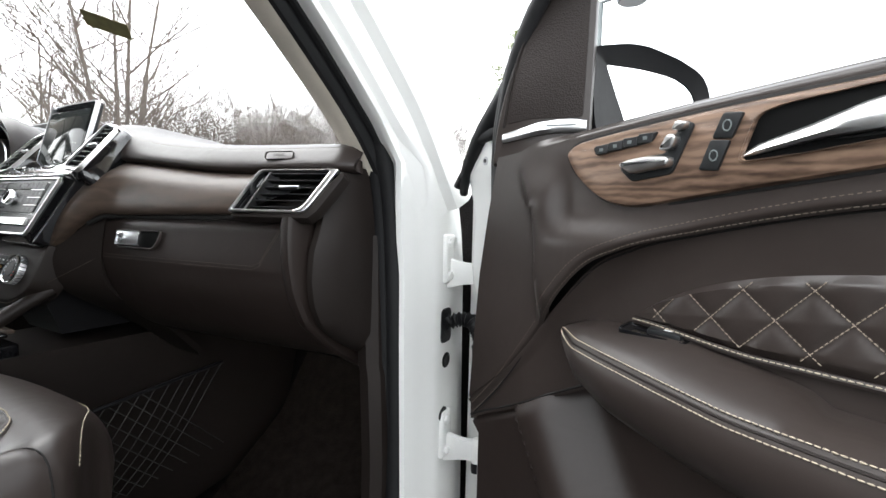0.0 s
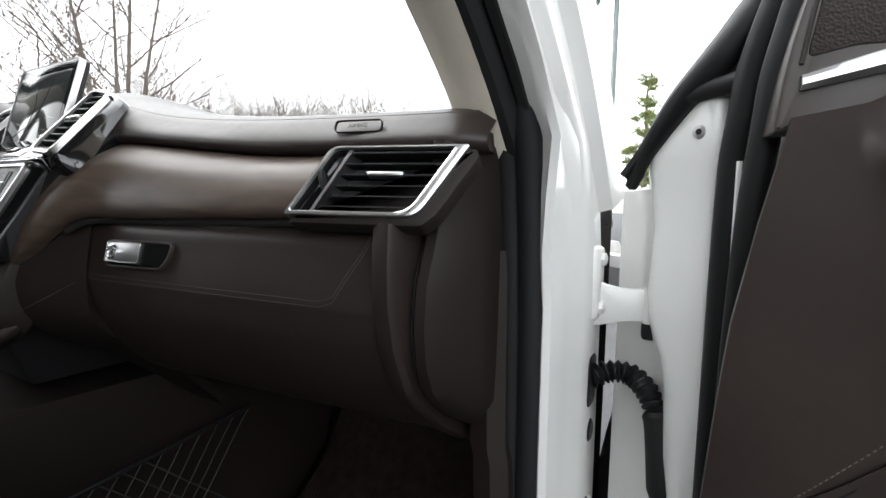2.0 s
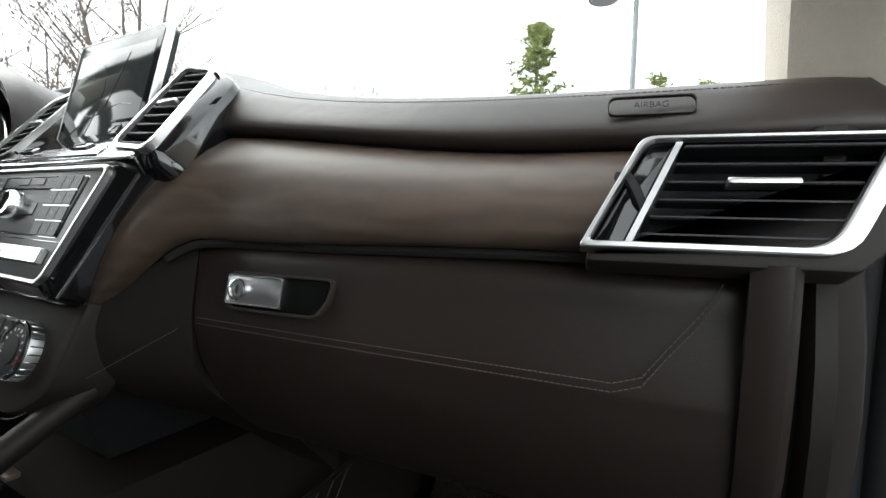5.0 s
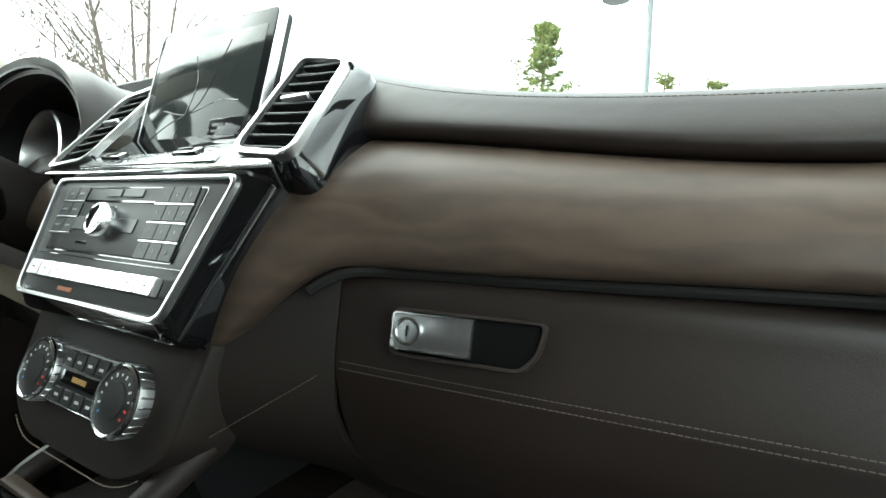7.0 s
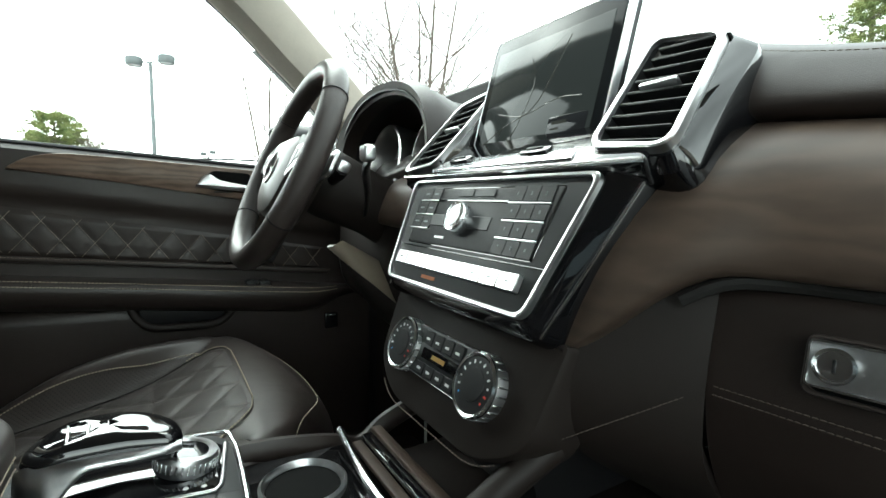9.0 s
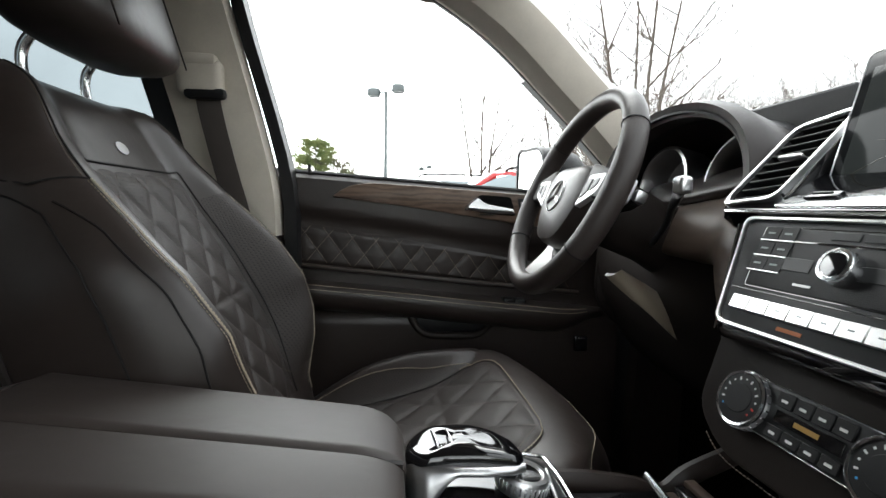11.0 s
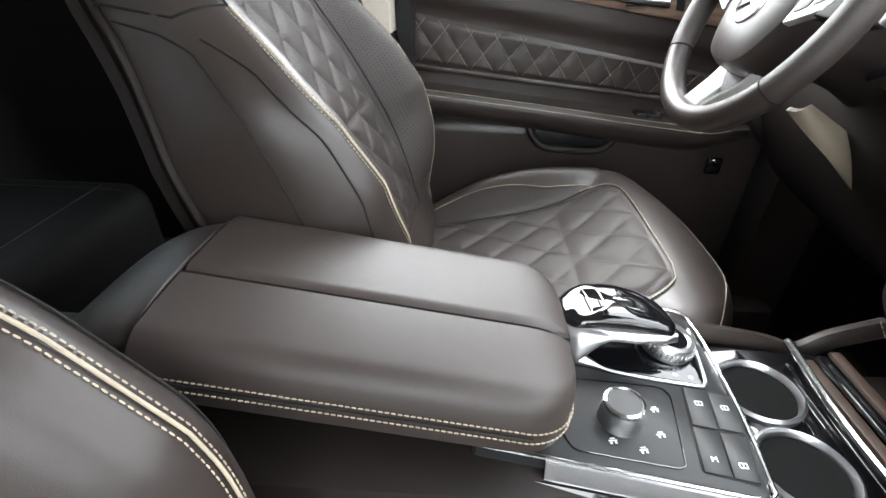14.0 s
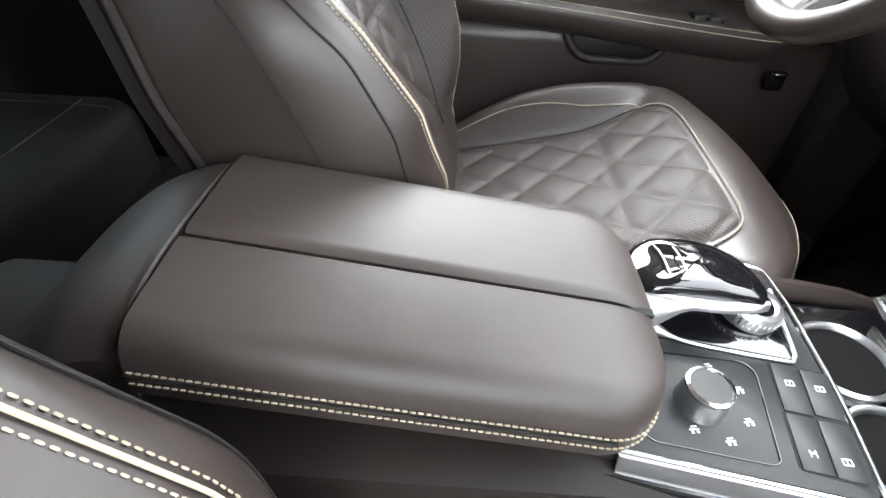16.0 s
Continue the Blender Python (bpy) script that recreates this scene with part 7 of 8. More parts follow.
tri = rounded([(-0.004, 1.258), (0.037, 1.262), (0.064, 1.272), (0.112, 1.286), (0.113, 1.36), (0.115, 1.48), (0.095, 1.505), (0.074, 1.485), (0.052, 1.448), (0.030, 1.407), (0.012, 1.358), (0.001, 1.306)],
              [0.003, 0.02, 0.02, 0.003, 0.03, 0.008, 0.01, 0.02, 0.03, 0.03, 0.03, 0.03])
mt = part("mirror_triangle", plate(tri, -0.026, -0.001, 0.004, tm), LEATHER, pd, "brown triangular corner trim")
GRILLE = material("tweeter_mesh", (0.026, 0.020, 0.018), 0.60, bump=0.9, bscale=520, spec=0.25)
part("tweeter_grille", plate(rounded([(0.013, 1.308), (0.040, 1.314), (0.104, 1.313), (0.106, 1.40), (0.107, 1.478), (0.082, 1.478), (0.058, 1.443), (0.036, 1.405), (0.021, 1.357)], 0.006), -0.004, 0.0004, 0.001, tm), GRILLE, mt, "fine mesh tweeter grille")
part("grille_rim", tube([tm @ Vector((a, b, 0.0)) for a, b in dline([(0.010, 1.304), (0.018, 1.357), (0.033, 1.407), (0.055, 1.446), (0.078, 1.482)], 24)], 0.0016, 6), LEATHER_LOW, mt)
su = [lerp(0.010, 0.1085, i / 18) for i in range(19)]
st_t = [float(np.interp(q, (0.010, 0.033, 0.053, 0.076, 0.095, 0.108), (1.296, 1.303, 1.309, 1.3115, 1.3115, 1.309))) for q in su]
st_b = [float(np.interp(q, (0.010, 0.033, 0.053, 0.076, 0.095, 0.108), (1.286, 1.2905, 1.2945, 1.296, 1.2955, 1.293))) for q in su]
part("chrome_strip", rings([[tm @ Vector((q, z, n)) for z, n in ((b_, -0.003), (b_, 0.003), (lerp(b_, t_, 0.3), 0.006), (lerp(b_, t_, 0.7), 0.0055), (t_, 0.002), (t_, -0.003))] for q, t_, b_ in zip(su, st_t, st_b)]), BRUSHED, mt, "brushed chrome strip")
part("plain_bar", rbox((0.080, 1.304, 0.0062), (0.034, 0.0018, 0.0004), 0, 1, tm), STEEL, mt)

# steel: inner edge, skin, window frame, seals
CORNER = [(0.008, -0.045, 1.230), (0.024, -0.056, 1.252), (0.042, -0.064, 1.274), (0.060, -0.068, 1.295), (0.076, -0.070, 1.307), (0.128, -0.074, 1.313)]
rows = []
for i in range(34):
    z = lerp(0.52, 1.22, i / 21) if i < 22 else lerp(1.22, 1.311, (i - 21) / 12)
    left = float(np.interp(z, (0.5, 0.97, 1.04, 1.10, 1.20, 1.23), (0.058, 0.058, 0.055, 0.030, 0.036, 0.030)))
    least = float(np.interp(z, [q[2] for q in CORNER], [q[0] + 0.006 for q in CORNER])) if z > 1.23 else -0.05
    # the shaded hollow of the front end, then the flat inner face
    sect = ((-0.046, -0.030), (-0.043, -0.016), (-0.020, -0.006), (left - 0.034, 0.006), (left - 0.012, 0.022), (left - 0.004, 0.036), (left + 0.003, 0.045), (left + 0.012, 0.049),
            (0.078, 0.054), (0.096, 0.058), (0.104, 0.056), (0.112, 0.048), (0.20, 0.048), (0.20, -0.03))
    deep = 0.012 * smooth(1.20, 1.28, z)
    rows.append([Vector((max(s, least), -(w + (deep if w > 0.03 else 0.0)), z)) for s, w in sect])
edge = part("door_edge", rings(rows), PAINT, pd, "white painted door edge")
part("hem_lip", tube([(0.131, -0.084, 1.245), (0.128, -0.077, 1.17), (0.122, -0.066, 1.09), (0.117, -0.058, 0.98), (0.115, -0.056, 0.60)], 0.0022, 6), PAINT, pd, "white painted hem")
part("door_skin", sheet([[Vector((s, 0.035 + 0.03 * math.sin(math.pi * (z - 0.5) / 0.85), z)) for s in [lerp(0.0, 1.16, i / 8) for i in range(9)]] for z in [lerp(0.50, 1.275, j / 8) for j in range(9)]], 0.01), PAINT, pd, "white door skin")
part("door_rear_edge", rbox((1.14, -0.02, 0.88), (0.05, 0.12, 0.76), 0.02, 2), PAINT, pd)
part("door_core", rbox((0.63, -0.03, 0.86), (0.92, 0.08, 0.70), 0.02, 1), BLACK, pd)
part("screw", lathe([(0.0062, 0), (0.0062, 0.002), (0.003, 0.0026)], 12, axes((0.089, -0.0675, 1.275), (1, 0, 0), (0, 0, 1))), BRUSHED, pd, "steel screw")
part("screw_star", lathe([(0.0030, 0.002), (0.0030, 0.0031)], 6, axes((0.089, -0.0675, 1.275), (1, 0, 0), (0, 0, 1))), BLACK, pd)
part("edge_seal", tube(curve([(0.112, -0.056, 0.56), (0.112, -0.056, 0.90), (0.117, -0.064, 1.20), (0.127, -0.074, 1.280), (0.140, -0.080, 1.335), (0.172, -0.086, 1.405), (0.235, -0.090, 1.475), (0.36, -0.092, 1.545), (0.55, -0.085, 1.61), (0.85, -0.08, 1.64), (1.10, -0.08, 1.58), (1.16, -0.08, 1.30)], 60), 0.0125, 10), RUBBER, pd, "black rubber edge seal")
part("edge_seal", tube(curve([(0.132, -0.075, 0.56), (0.133, -0.078, 0.98), (0.142, -0.088, 1.17), (0.153, -0.096, 1.265), (0.162, -0.100, 1.320), (0.190, -0.102, 1.405), (0.250, -0.100, 1.480), (0.36, -0.096, 1.555)], 40), 0.0105, 10), RUBBER, pd, "black rubber edge seal")
fl = (curve([(0.012, -0.046, 1.240), (0.038, -0.060, 1.268), (0.068, -0.066, 1.303), (0.104, -0.066, 1.338), (0.172, -0.054, 1.426), (0.278, -0.055, 1.510), (0.40, -0.05, 1.565), (0.58, -0.045, 1.63), (0.88, -0.04, 1.66), (1.13, -0.04, 1.59), (1.17, -0.03, 1.28)], 60))
part("window_frame", tube(fl, [min(0.016, 0.006 + 0.0006 * k) for k in range(len(fl))], 10), BLACK, pd, "black window frame")
corner = curve(CORNER, 20)
part("corner_seal", tube(corner, [0.007] * 2 + [0.0085] * (len(corner) - 2), 10), RUBBER, pd, "black rubber corner seal")
part("corner_cover", sheet([[q + Vector((0, 0.004, 0.002)), Vector((lerp(0.012, 0.172, k / (len(corner) - 1)), -0.066, lerp(1.238, 1.426, k / (len(corner) - 1))))] for k, q in enumerate(corner)], 0.006), BLACK, pd, "black plastic corner cover")

# outside mirror on the door
om = axes((0.247, -0.012, 0.0), (0.27, 0.963, 0), (0, 0, 1))
glass_o = rounded([(0.002, 1.386), (0.060, 1.3865), (0.112, 1.381), (0.142, 1.366), (0.150, 1.335), (0.146, 1.268), (0.052, 1.262), (0.036, 1.315)], [0.004, 0.02, 0.02, 0.02, 0.02, 0.02, 0.01, 0.01])
shell_o = rounded([(-0.030, 1.402), (0.040, 1.416), (0.112, 1.402), (0.154, 1.384), (0.166, 1.345), (0.160, 1.248), (0.004, 1.238), (-0.022, 1.310)], [0.012, 0.03, 0.03, 0.03, 0.03, 0.02, 0.02, 0.02])
mid_o = Vector((0.075, 1.325))
mir = part("outside_mirror", rings([[om @ Vector((*(mid_o + (q - mid_o) * k), n)) for q in shell_o] for k, n in ((0.45, -0.125), (0.72, -0.105), (0.92, -0.062), (1.0, -0.015), (1.0, 0.004), (0.985, 0.009), (0.962, 0.007))]
                                   + [[om @ Vector((*(mid_o + (q - mid_o) * 1.02), n)) for q in glass_o] for n in (-0.002, -0.010)]), BLACK, pd, "black outside mirror housing")
part("mirror_glass", rings([[om @ Vector((*q, n)) for q in glass_o] for n in (-0.007, -0.0035)]), MIRROR, mir, "clear mirror glass")
part("mirror_foot", rbox((0.175, -0.005, 1.315), (0.13, 0.075, 0.075), 0.02, 2), BLACK, mir)

# ================= the closed driver's door =================
dd = thing("driver_door", "closed car door with quilted leather and walnut trim", "car door")


def dsill(y):
    return 1.3225 - 0.062 * (y + 0.17)


rows = []
for i in range(60):
    y = lerp(-0.20, 0.66, i / 59)
    row = []
    for j in range(60):
        z = lerp(0.62, dsill(y), j / 59)
        x = -0.752 - 0.012 * smooth(1.238 - 0.14 * (y + 0.1), 1.218 - 0.14 * (y + 0.1), z) * 1.0
        x += 0.022 * smooth(1.03, 0.99, z)
        x -= 0.015 * smooth(dsill(y) - 0.012, dsill(y), z) ** 2
        row.append(Vector((x, y, z)))
    rows.append(row)
dl = part("door_lining", sheet(rows, 0.012), LEATHER, dd, "brown leather door lining")
part("door_shell", rbox((-0.80, 0.22, 0.90), (0.05, 0.88, 0.78), 0.02, 1), PAINT, dd, "white door shell")
part("sill_strip", rbox((-0.779, 0.22, 1.3015), (0.03, 0.90, 0.012), 0.005, 1, Matrix.Translation((0, 0.22, 1.3015)) @ Matrix.Rotation(radians(-3.55), 4, "X") @ Matrix.Translation((0, -0.22, -1.3045))), RUBBER, dd)
fd = Matrix(((0, 0, 1, -0.752), (1, 0, 0, 0), (0, 1, 0, 0), (0, 0, 0, 1)))
band = rounded([(-0.076, 1.268), (0.09, 1.250), (0.36, 1.212), (0.56, 1.190), (0.56, 1.262), (0.38, 1.281), (0.10, 1.297), (0.0, 1.301), (-0.045, 1.291)], [0.008, 0.03, 0.03, 0.01, 0.01, 0.03, 0.03, 0.03, 0.02])
wb = part("walnut_band", plate(band, -0.004, 0.007, 0.003, fd), WALNUT_SOFT, dd, "satin walnut band")
ho = rounded([(0.224, 1.248), (0.240, 1.264), (0.253, 1.2795), (0.326, 1.2755), (0.338, 1.232), (0.255, 1.2385)], [0.004, 0.006, 0.010, 0.008, 0.006, 0.01])
# here too a near-black plate paints the hollow's shade
part("handle_shade_plate", plate(ho, 0.004, 0.0078, 0.0004, fd), RECESS, wb, "flat dark plate for the shade of the handle recess")
pull = part("door_handle", plate(rounded([(0.219, 1.2455), (0.2320, 1.2640), (0.2470, 1.2745), (0.2640, 1.2600), (0.3320, 1.2485), (0.3340, 1.2360), (0.2790, 1.2385)], [0.004, 0.01, 0.008, 0.012, 0.004, 0.005, 0.02]), 0.006, 0.017, 0.005, fd @ Matrix.Translation((0, 0, 0))), BRIGHT, dd, "silver pull handle")
part("finger_edge", rbox((0.272, 1.2355, 0.010), (0.036, 0.0024, 0.006), 0.001, 1, fd), SOFTBLK, pull)
part("lock_key", plate(rounded([(0.342, 1.272), (0.358, 1.2725), (0.364, 1.228), (0.349, 1.230)][::-1], 0.002), 0.005, 0.0095, 0.001, fd), SOFTBLK, wb, "charcoal lock key")
part("print_bar", rbox((0.3515, 1.262, 0.0096), (0.005, 0.005, 0.0003), 0, 1, fd), WHITE_PRINT, wb)
def dq(y, k):
    return lerp(1.118 - 0.100 * (y + 0.1225), 1.2135 - 0.165 * (y + 0.145), k)


rows = []
for i in range(130):
    y = lerp(-0.165, 0.50, i / 129)
    row = []
    for j in range(34):
        z = dq(y, j / 33)
        e = min(1, 9 * min(j, 33 - j) / 33, 24 * min(i, 129 - i) / 129)
        row.append(Vector((-0.7640 + 0.001 + 0.003 * e + quilt(y + 0.005, z - 1.140 + 0.12 * (y + 0.005), 0.052, 0.068, 0.0022) * e, y, z)))
    rows.append(row)
part("quilted_inset", sheet(rows, 0.004), LEATHER, dl, "diamond-quilted leather inset")
g = bmesh.new()
for k in range(-8, 18):
    for sg in (1, -1):
        pts = []
        for i in range(40):
            h = lerp(-0.09, 0.11, i / 39)
            y = 0.052 * k - 0.005 - sg * h * 0.052 / 0.068
            z = h + 1.140 - 0.12 * (y + 0.005)
            if -0.155 < y < 0.49 and dq(y, 0.04) < z < dq(y, 0.96):
                pts.append(Vector((-0.7592, y, z)))
        if len(pts) > 3:
            stitches(pts, 0.0050, 0.0038, 0.0006, (1, 0, 0), g)
part("quilt_thread", g, THREAD_MID, dl, "brown thread on the quilting")
# the sewn ledge under the quilting
ledge = [Vector((-0.7570, y, dq(y, 0.0) - 0.004)) for y in [lerp(-0.18, 0.50, i / 40) for i in range(41)]]
part("quilt_ledge", tube(ledge, 0.0065, 8), LEATHER, dl, "padded ledge under the quilting")
part("stitching", stitches([q + Vector((0.0058, 0, 0.0034)) for q in ledge], 0.0050, 0.0038, 0.0006, (1, 0, 0.4)), THREAD_MID, dl, "taupe thread stitching")
loops = []
for i in range(30):
    y = lerp(-0.20, 0.56, i / 29)
    zt = 1.086 - 0.100 * (y + 0.10) - 0.004
    xo = -0.700 + 0.012 * smooth(0.05, 0.35, y) - 0.05 * smooth(0.44, 0.56, y)
    h = 0.030 * (1 - 0.5 * smooth(0.42, 0.56, y))
    loops.append([Vector((x, y, zt - d * h / 0.030)) for x, d in ((-0.775, 0.0), (xo - 0.018, 0.0), (xo - 0.006, 0.003), (xo, 0.012), (xo, 0.026), (xo - 0.008, 0.046), (xo - 0.03, 0.060), (-0.775, 0.066))])
da = part("armrest", rings(loops), LEATHER, dd, "padded leather armrest")
for k, d in ((2, 0.0008), (3, 0.0010)):
    part("stitching", stitches([lp[k] + Vector((0.0010, 0, d)) for lp in loops[:-2]], 0.0058, 0.0044, 0.0008, (0.8, 0, 0.6)), THREAD, da, "beige thread stitching")
for y in (0.318, 0.345):
    part("window_switch", rbox((-0.722, y, 1.084 - 0.100 * (y + 0.10)), (0.030, 0.022, 0.012), 0.003, 2), SOFTBLK, da, "charcoal window switch")
    part("switch_rim", rbox((-0.722, y + 0.0125, 1.084 - 0.100 * (y + 0.10)), (0.034, 0.002, 0.010), 0.0008, 1), CHROME, da)
pk = part("pocket_lip", tube(curve([(-0.736, 0.096, 1.012), (-0.726, 0.110, 0.985), (-0.720, 0.135, 0.966), (-0.718, 0.19, 0.962), (-0.719, 0.25, 0.964), (-0.730, 0.285, 0.988)], 28), 0.008, 10), LEATHER_LOW, dd, "door pocket lip")
part("pocket_well", rbox((-0.732, 0.192, 0.990), (0.012, 0.16, 0.045), 0.006, 2), BLACK, dd)
part("lower_seam", tube([(-0.7395, -0.18, 1.034), (-0.7395, -0.05, 1.026), (-0.7395, 0.095, 1.013)], 0.0016, 5), SEAM, dd)
# driver's outside mirror and corner trim
part("mirror_triangle", rings([[Vector((-0.735 + a, y, z)) for a in (0.012, -0.02) for y, z in (((0.44, 1.28), (0.62, 1.27), (0.60, 1.36), (0.50, 1.44)) if a > 0 else ((0.50, 1.44), (0.60, 1.36), (0.62, 1.27), (0.44, 1.28)))]]*1 + [[Vector((-0.738 + a, y, z)) for a in (0.012, -0.02) for y, z in (((0.44, 1.28), (0.62, 1.27), (0.60, 1.36), (0.50, 1.44)) if a > 0 else ((0.50, 1.44), (0.60, 1.36), (0.62, 1.27), (0.44, 1.28)))]], False), LEATHER, dd)
mo = part("outside_mirror", rings([[Vector((-0.935 + 0.125 * k * math.copysign(abs(math.cos(q)) ** 0.42, math.cos(q)), y, 1.335 + 0.078 * k * math.copysign(abs(math.sin(q)) ** 0.45, math.sin(q)) - 0.018 * math.cos(q))) for q in [2 * math.pi * i / 36 for i in range(36)]] for y, k in ((0.56, 0.55), (0.53, 0.82), (0.48, 0.98), (0.43, 1.0), (0.424, 0.97), (0.424, 0.90), (0.432, 0.88))]), BLACK, dd, "black outside mirror housing")
part("mirror_glass", rings([[Vector((-0.935 + 0.110 * math.copysign(abs(math.cos(q)) ** 0.42, math.cos(q)), y, 1.335 + 0.068 * math.copysign(abs(math.sin(q)) ** 0.45, math.sin(q)) - 0.016 * math.cos(q))) for q in [2 * math.pi * i / 36 for i in range(36)]] for y in (0.4305, 0.4275)]), MIRROR, mo, "clear mirror glass")
o = part("window_pane", sheet([[(-0.779, y, 1.22), (-0.695, lerp(-0.30, 0.26, (y + 0.22) / 0.88), 1.71)] for y in (-0.22, 0.1, 0.66)], 0.004), GLASS, dd, "clear side window")
o.visible_shadow = False
part("lock_pin", tube([(-0.768, -0.125, 1.31), (-0.768, -0.125, 1.338)], 0.0045, 8), BLACK, dd)
# lower footwell trim with a seat memory switch
part("footwell_switch", rbox((-0.700, 0.487, 0.945), (0.012, 0.030, 0.035), 0.003, 2), GLOSS, dd)
part("switch_rim", rbox((-0.6935, 0.487, 0.958), (0.002, 0.018, 0.004), 0.0008, 1), CHROME, dd)

# interior mirror, pass on its stalk, windscreen label
rv = thing("rear_view_mirror", "grey rear-view mirror at the top of the windscreen", "mirror")
part("mirror_shell", rbox((-0.02, 0.24, 1.565), (0.25, 0.045, 0.07), 0.022, 4), BLACK, rv)
part("mirror_face", rbox((-0.02, 0.216, 1.565), (0.23, 0.004, 0.056), 0.002, 1), MIRROR, rv)
part("mirror_foot", rbox((-0.02, 0.30, 1.61), (0.09, 0.10, 0.05), 0.02, 2), BLACK, rv, "black sensor foot")
lb = thing("windscreen_label", "small printed paper label on the windscreen", "label")
LABEL = material("yellowed_label", (0.25, 0.23, 0.10), 0.6, vary=0.2, vscale=60)
part("label_sheet", rbox((0, 0, 0), (0.075, 0.034, 0.0015), 0.0004, 1, axes((0.236, 0.443, 1.500), (0.06, 0.045, -0.022), (0.03, -0.05, 0.035))), LABEL, lb)

# ================= outside: cars, trees, lamps, building =================
RED = material("red_car_paint", (0.42, 0.02, 0.02), 0.25, coat=0.6, vary=0.04)
SILVER = material("grey_car_paint", (0.16, 0.17, 0.19), 0.3, 0.4, coat=0.5, vary=0.04)
SKYGLASS = material("glancing_windscreen", (0.78, 0.80, 0.81), 0.04, 0.9)
CARGLASS = material("tinted_car_glass", (0.22, 0.26, 0.27), 0.05, 0.55, coat=1.0, spec=1.0)


def make_car(name, label, paint, m):
    """A parked estate car: body, glasshouse, windows, wheels, mirrors and rails."""
    c = thing(name, label, "car", "parked cars", m=m)
    prof = curve([(-2.27, 0.62, 0.90), (-2.2, 0.92, 0.97), (-1.4, 1.03, 1.0), (-0.2, 1.03, 1.0), (0.75, 1.02, 0.99), (1.25, 1.01, 0.97), (1.75, 0.95, 0.93), (2.1, 0.84, 0.86), (2.26, 0.66, 0.76), (2.29, 0.48, 0.70)], 40)
    loops = []
    for y, zt, k in prof:
        w = 0.95 * k
        side = [(1.0, 0.34), (1.02, 0.50), (1.02, lerp(0.50, zt, 0.45)), (1.00, lerp(0.50, zt, 0.75)), (0.95, zt - 0.035), (0.86, zt - 0.008), (0.60, zt + 0.012), (0.25, zt + 0.020)]
        loops.append([Vector((-x * w, y, z)) for x, z in side] + [Vector((x * w, y, z)) for x, z in side[::-1]])
    part("body", rings(loops), paint, c)
    cabin = [(1.00, 0.0), (1.12, 0.08), (1.30, 0.28), (1.48, 0.56), (1.60, 0.82), (1.66, 1.0)]
    glass_loops = []
    for z, k in cabin:
        hw, y0, y1 = lerp(0.88, 0.66, k ** 1.25), lerp(-2.16, -1.86, k), lerp(0.92, -0.10, k ** 0.92)
        glass_loops.append([Vector((q.x, q.y, z)) for q in rounded([(-hw, y0), (hw, y0), (hw, y1 - 0.10), (hw * 0.80, y1), (-hw * 0.80, y1), (-hw, y1 - 0.10)], 0.16)])
    part("glasshouse", rings(glass_loops), CARGLASS, c, "dark windows")
    rows = []
    for i in range(9):
        k = lerp(0.06, 0.94, i / 8)
        z, hw, y1 = float(np.interp(k, [q[1] for q in cabin], [q[0] for q in cabin])), lerp(0.88, 0.66, k ** 1.25), lerp(0.92, -0.10, k ** 0.92)
        rows.append([(x * hw * 0.86, y1 + 0.012 - 0.055 * max(0.0, abs(x) - 0.8) / 0.2, z + 0.006) for x in [lerp(-1, 1, j / 10) for j in range(11)]])
    part("windscreen", sheet(rows, 0.004), SKYGLASS, c, "windscreen mirroring the white sky")
    high = [(-0.66, -1.88), (0.66, -1.88), (0.66, -0.22), (0.50, -0.06), (-0.50, -0.06), (-0.66, -0.22)]
    part("roof", rings([[Vector((q.x * k, -0.95 + (q.y + 0.95) * k2, z)) for q in rounded(high, 0.16)] for z, k, k2 in ((1.635, 1.03, 1.02), (1.675, 1.02, 1.01), (1.705, 0.92, 0.96), (1.722, 0.70, 0.85), (1.728, 0.40, 0.6))]), paint, c)
    for sg in (1, -1):
        for a, b in (((0.87, 0.86, 1.02), (0.66, -0.06, 1.64)), ((0.885, -0.25, 1.02), (0.675, -0.55, 1.64)), ((0.885, -1.30, 1.02), (0.675, -1.30, 1.64)), ((0.87, -2.13, 1.02), (0.66, -1.84, 1.64))):
            part("pillar", tube([(sg * a[0], a[1], a[2]), (sg * b[0], b[1], b[2])], 0.045, 8), paint, c)
        part("outside_mirror", rbox((sg * 1.03, 0.62, 1.10), (0.20, 0.10, 0.15), 0.04, 3), BLACK if paint == RED else paint, c)
        part("roof_rail", tube(curve([(sg * 0.60, -1.75, 1.70), (sg * 0.60, -1.6, 1.745), (sg * 0.60, -0.4, 1.745), (sg * 0.60, -0.2, 1.70)], 14), 0.016, 6), BLACK, c)
        part("headlight", rbox((sg * 0.70, 2.12, 0.80), (0.34, 0.20, 0.15), 0.05, 3), CHROME, c)
        for y in (1.40, -1.45):
            tyre = part("tyre", lathe([(0.22, -0.11), (0.34, -0.11), (0.36, -0.07), (0.36, 0.07), (0.34, 0.11), (0.22, 0.11)], 28, Matrix.Translation((sg * 0.84, y, 0.36)) @ Matrix.Rotation(radians(90), 4, "Y")), RUBBER, c)
            part("rim", lathe([(0.22, -0.09), (0.22, 0.09), (0.05, 0.06)], 18, Matrix.Translation((sg * 0.84, y, 0.36)) @ Matrix.Rotation(radians(90 * sg), 4, "Y")), BRUSHED, tyre)
    part("grille", rbox((0, 2.24, 0.72), (0.9, 0.06, 0.22), 0.02, 2), BLACK, c)
    return c


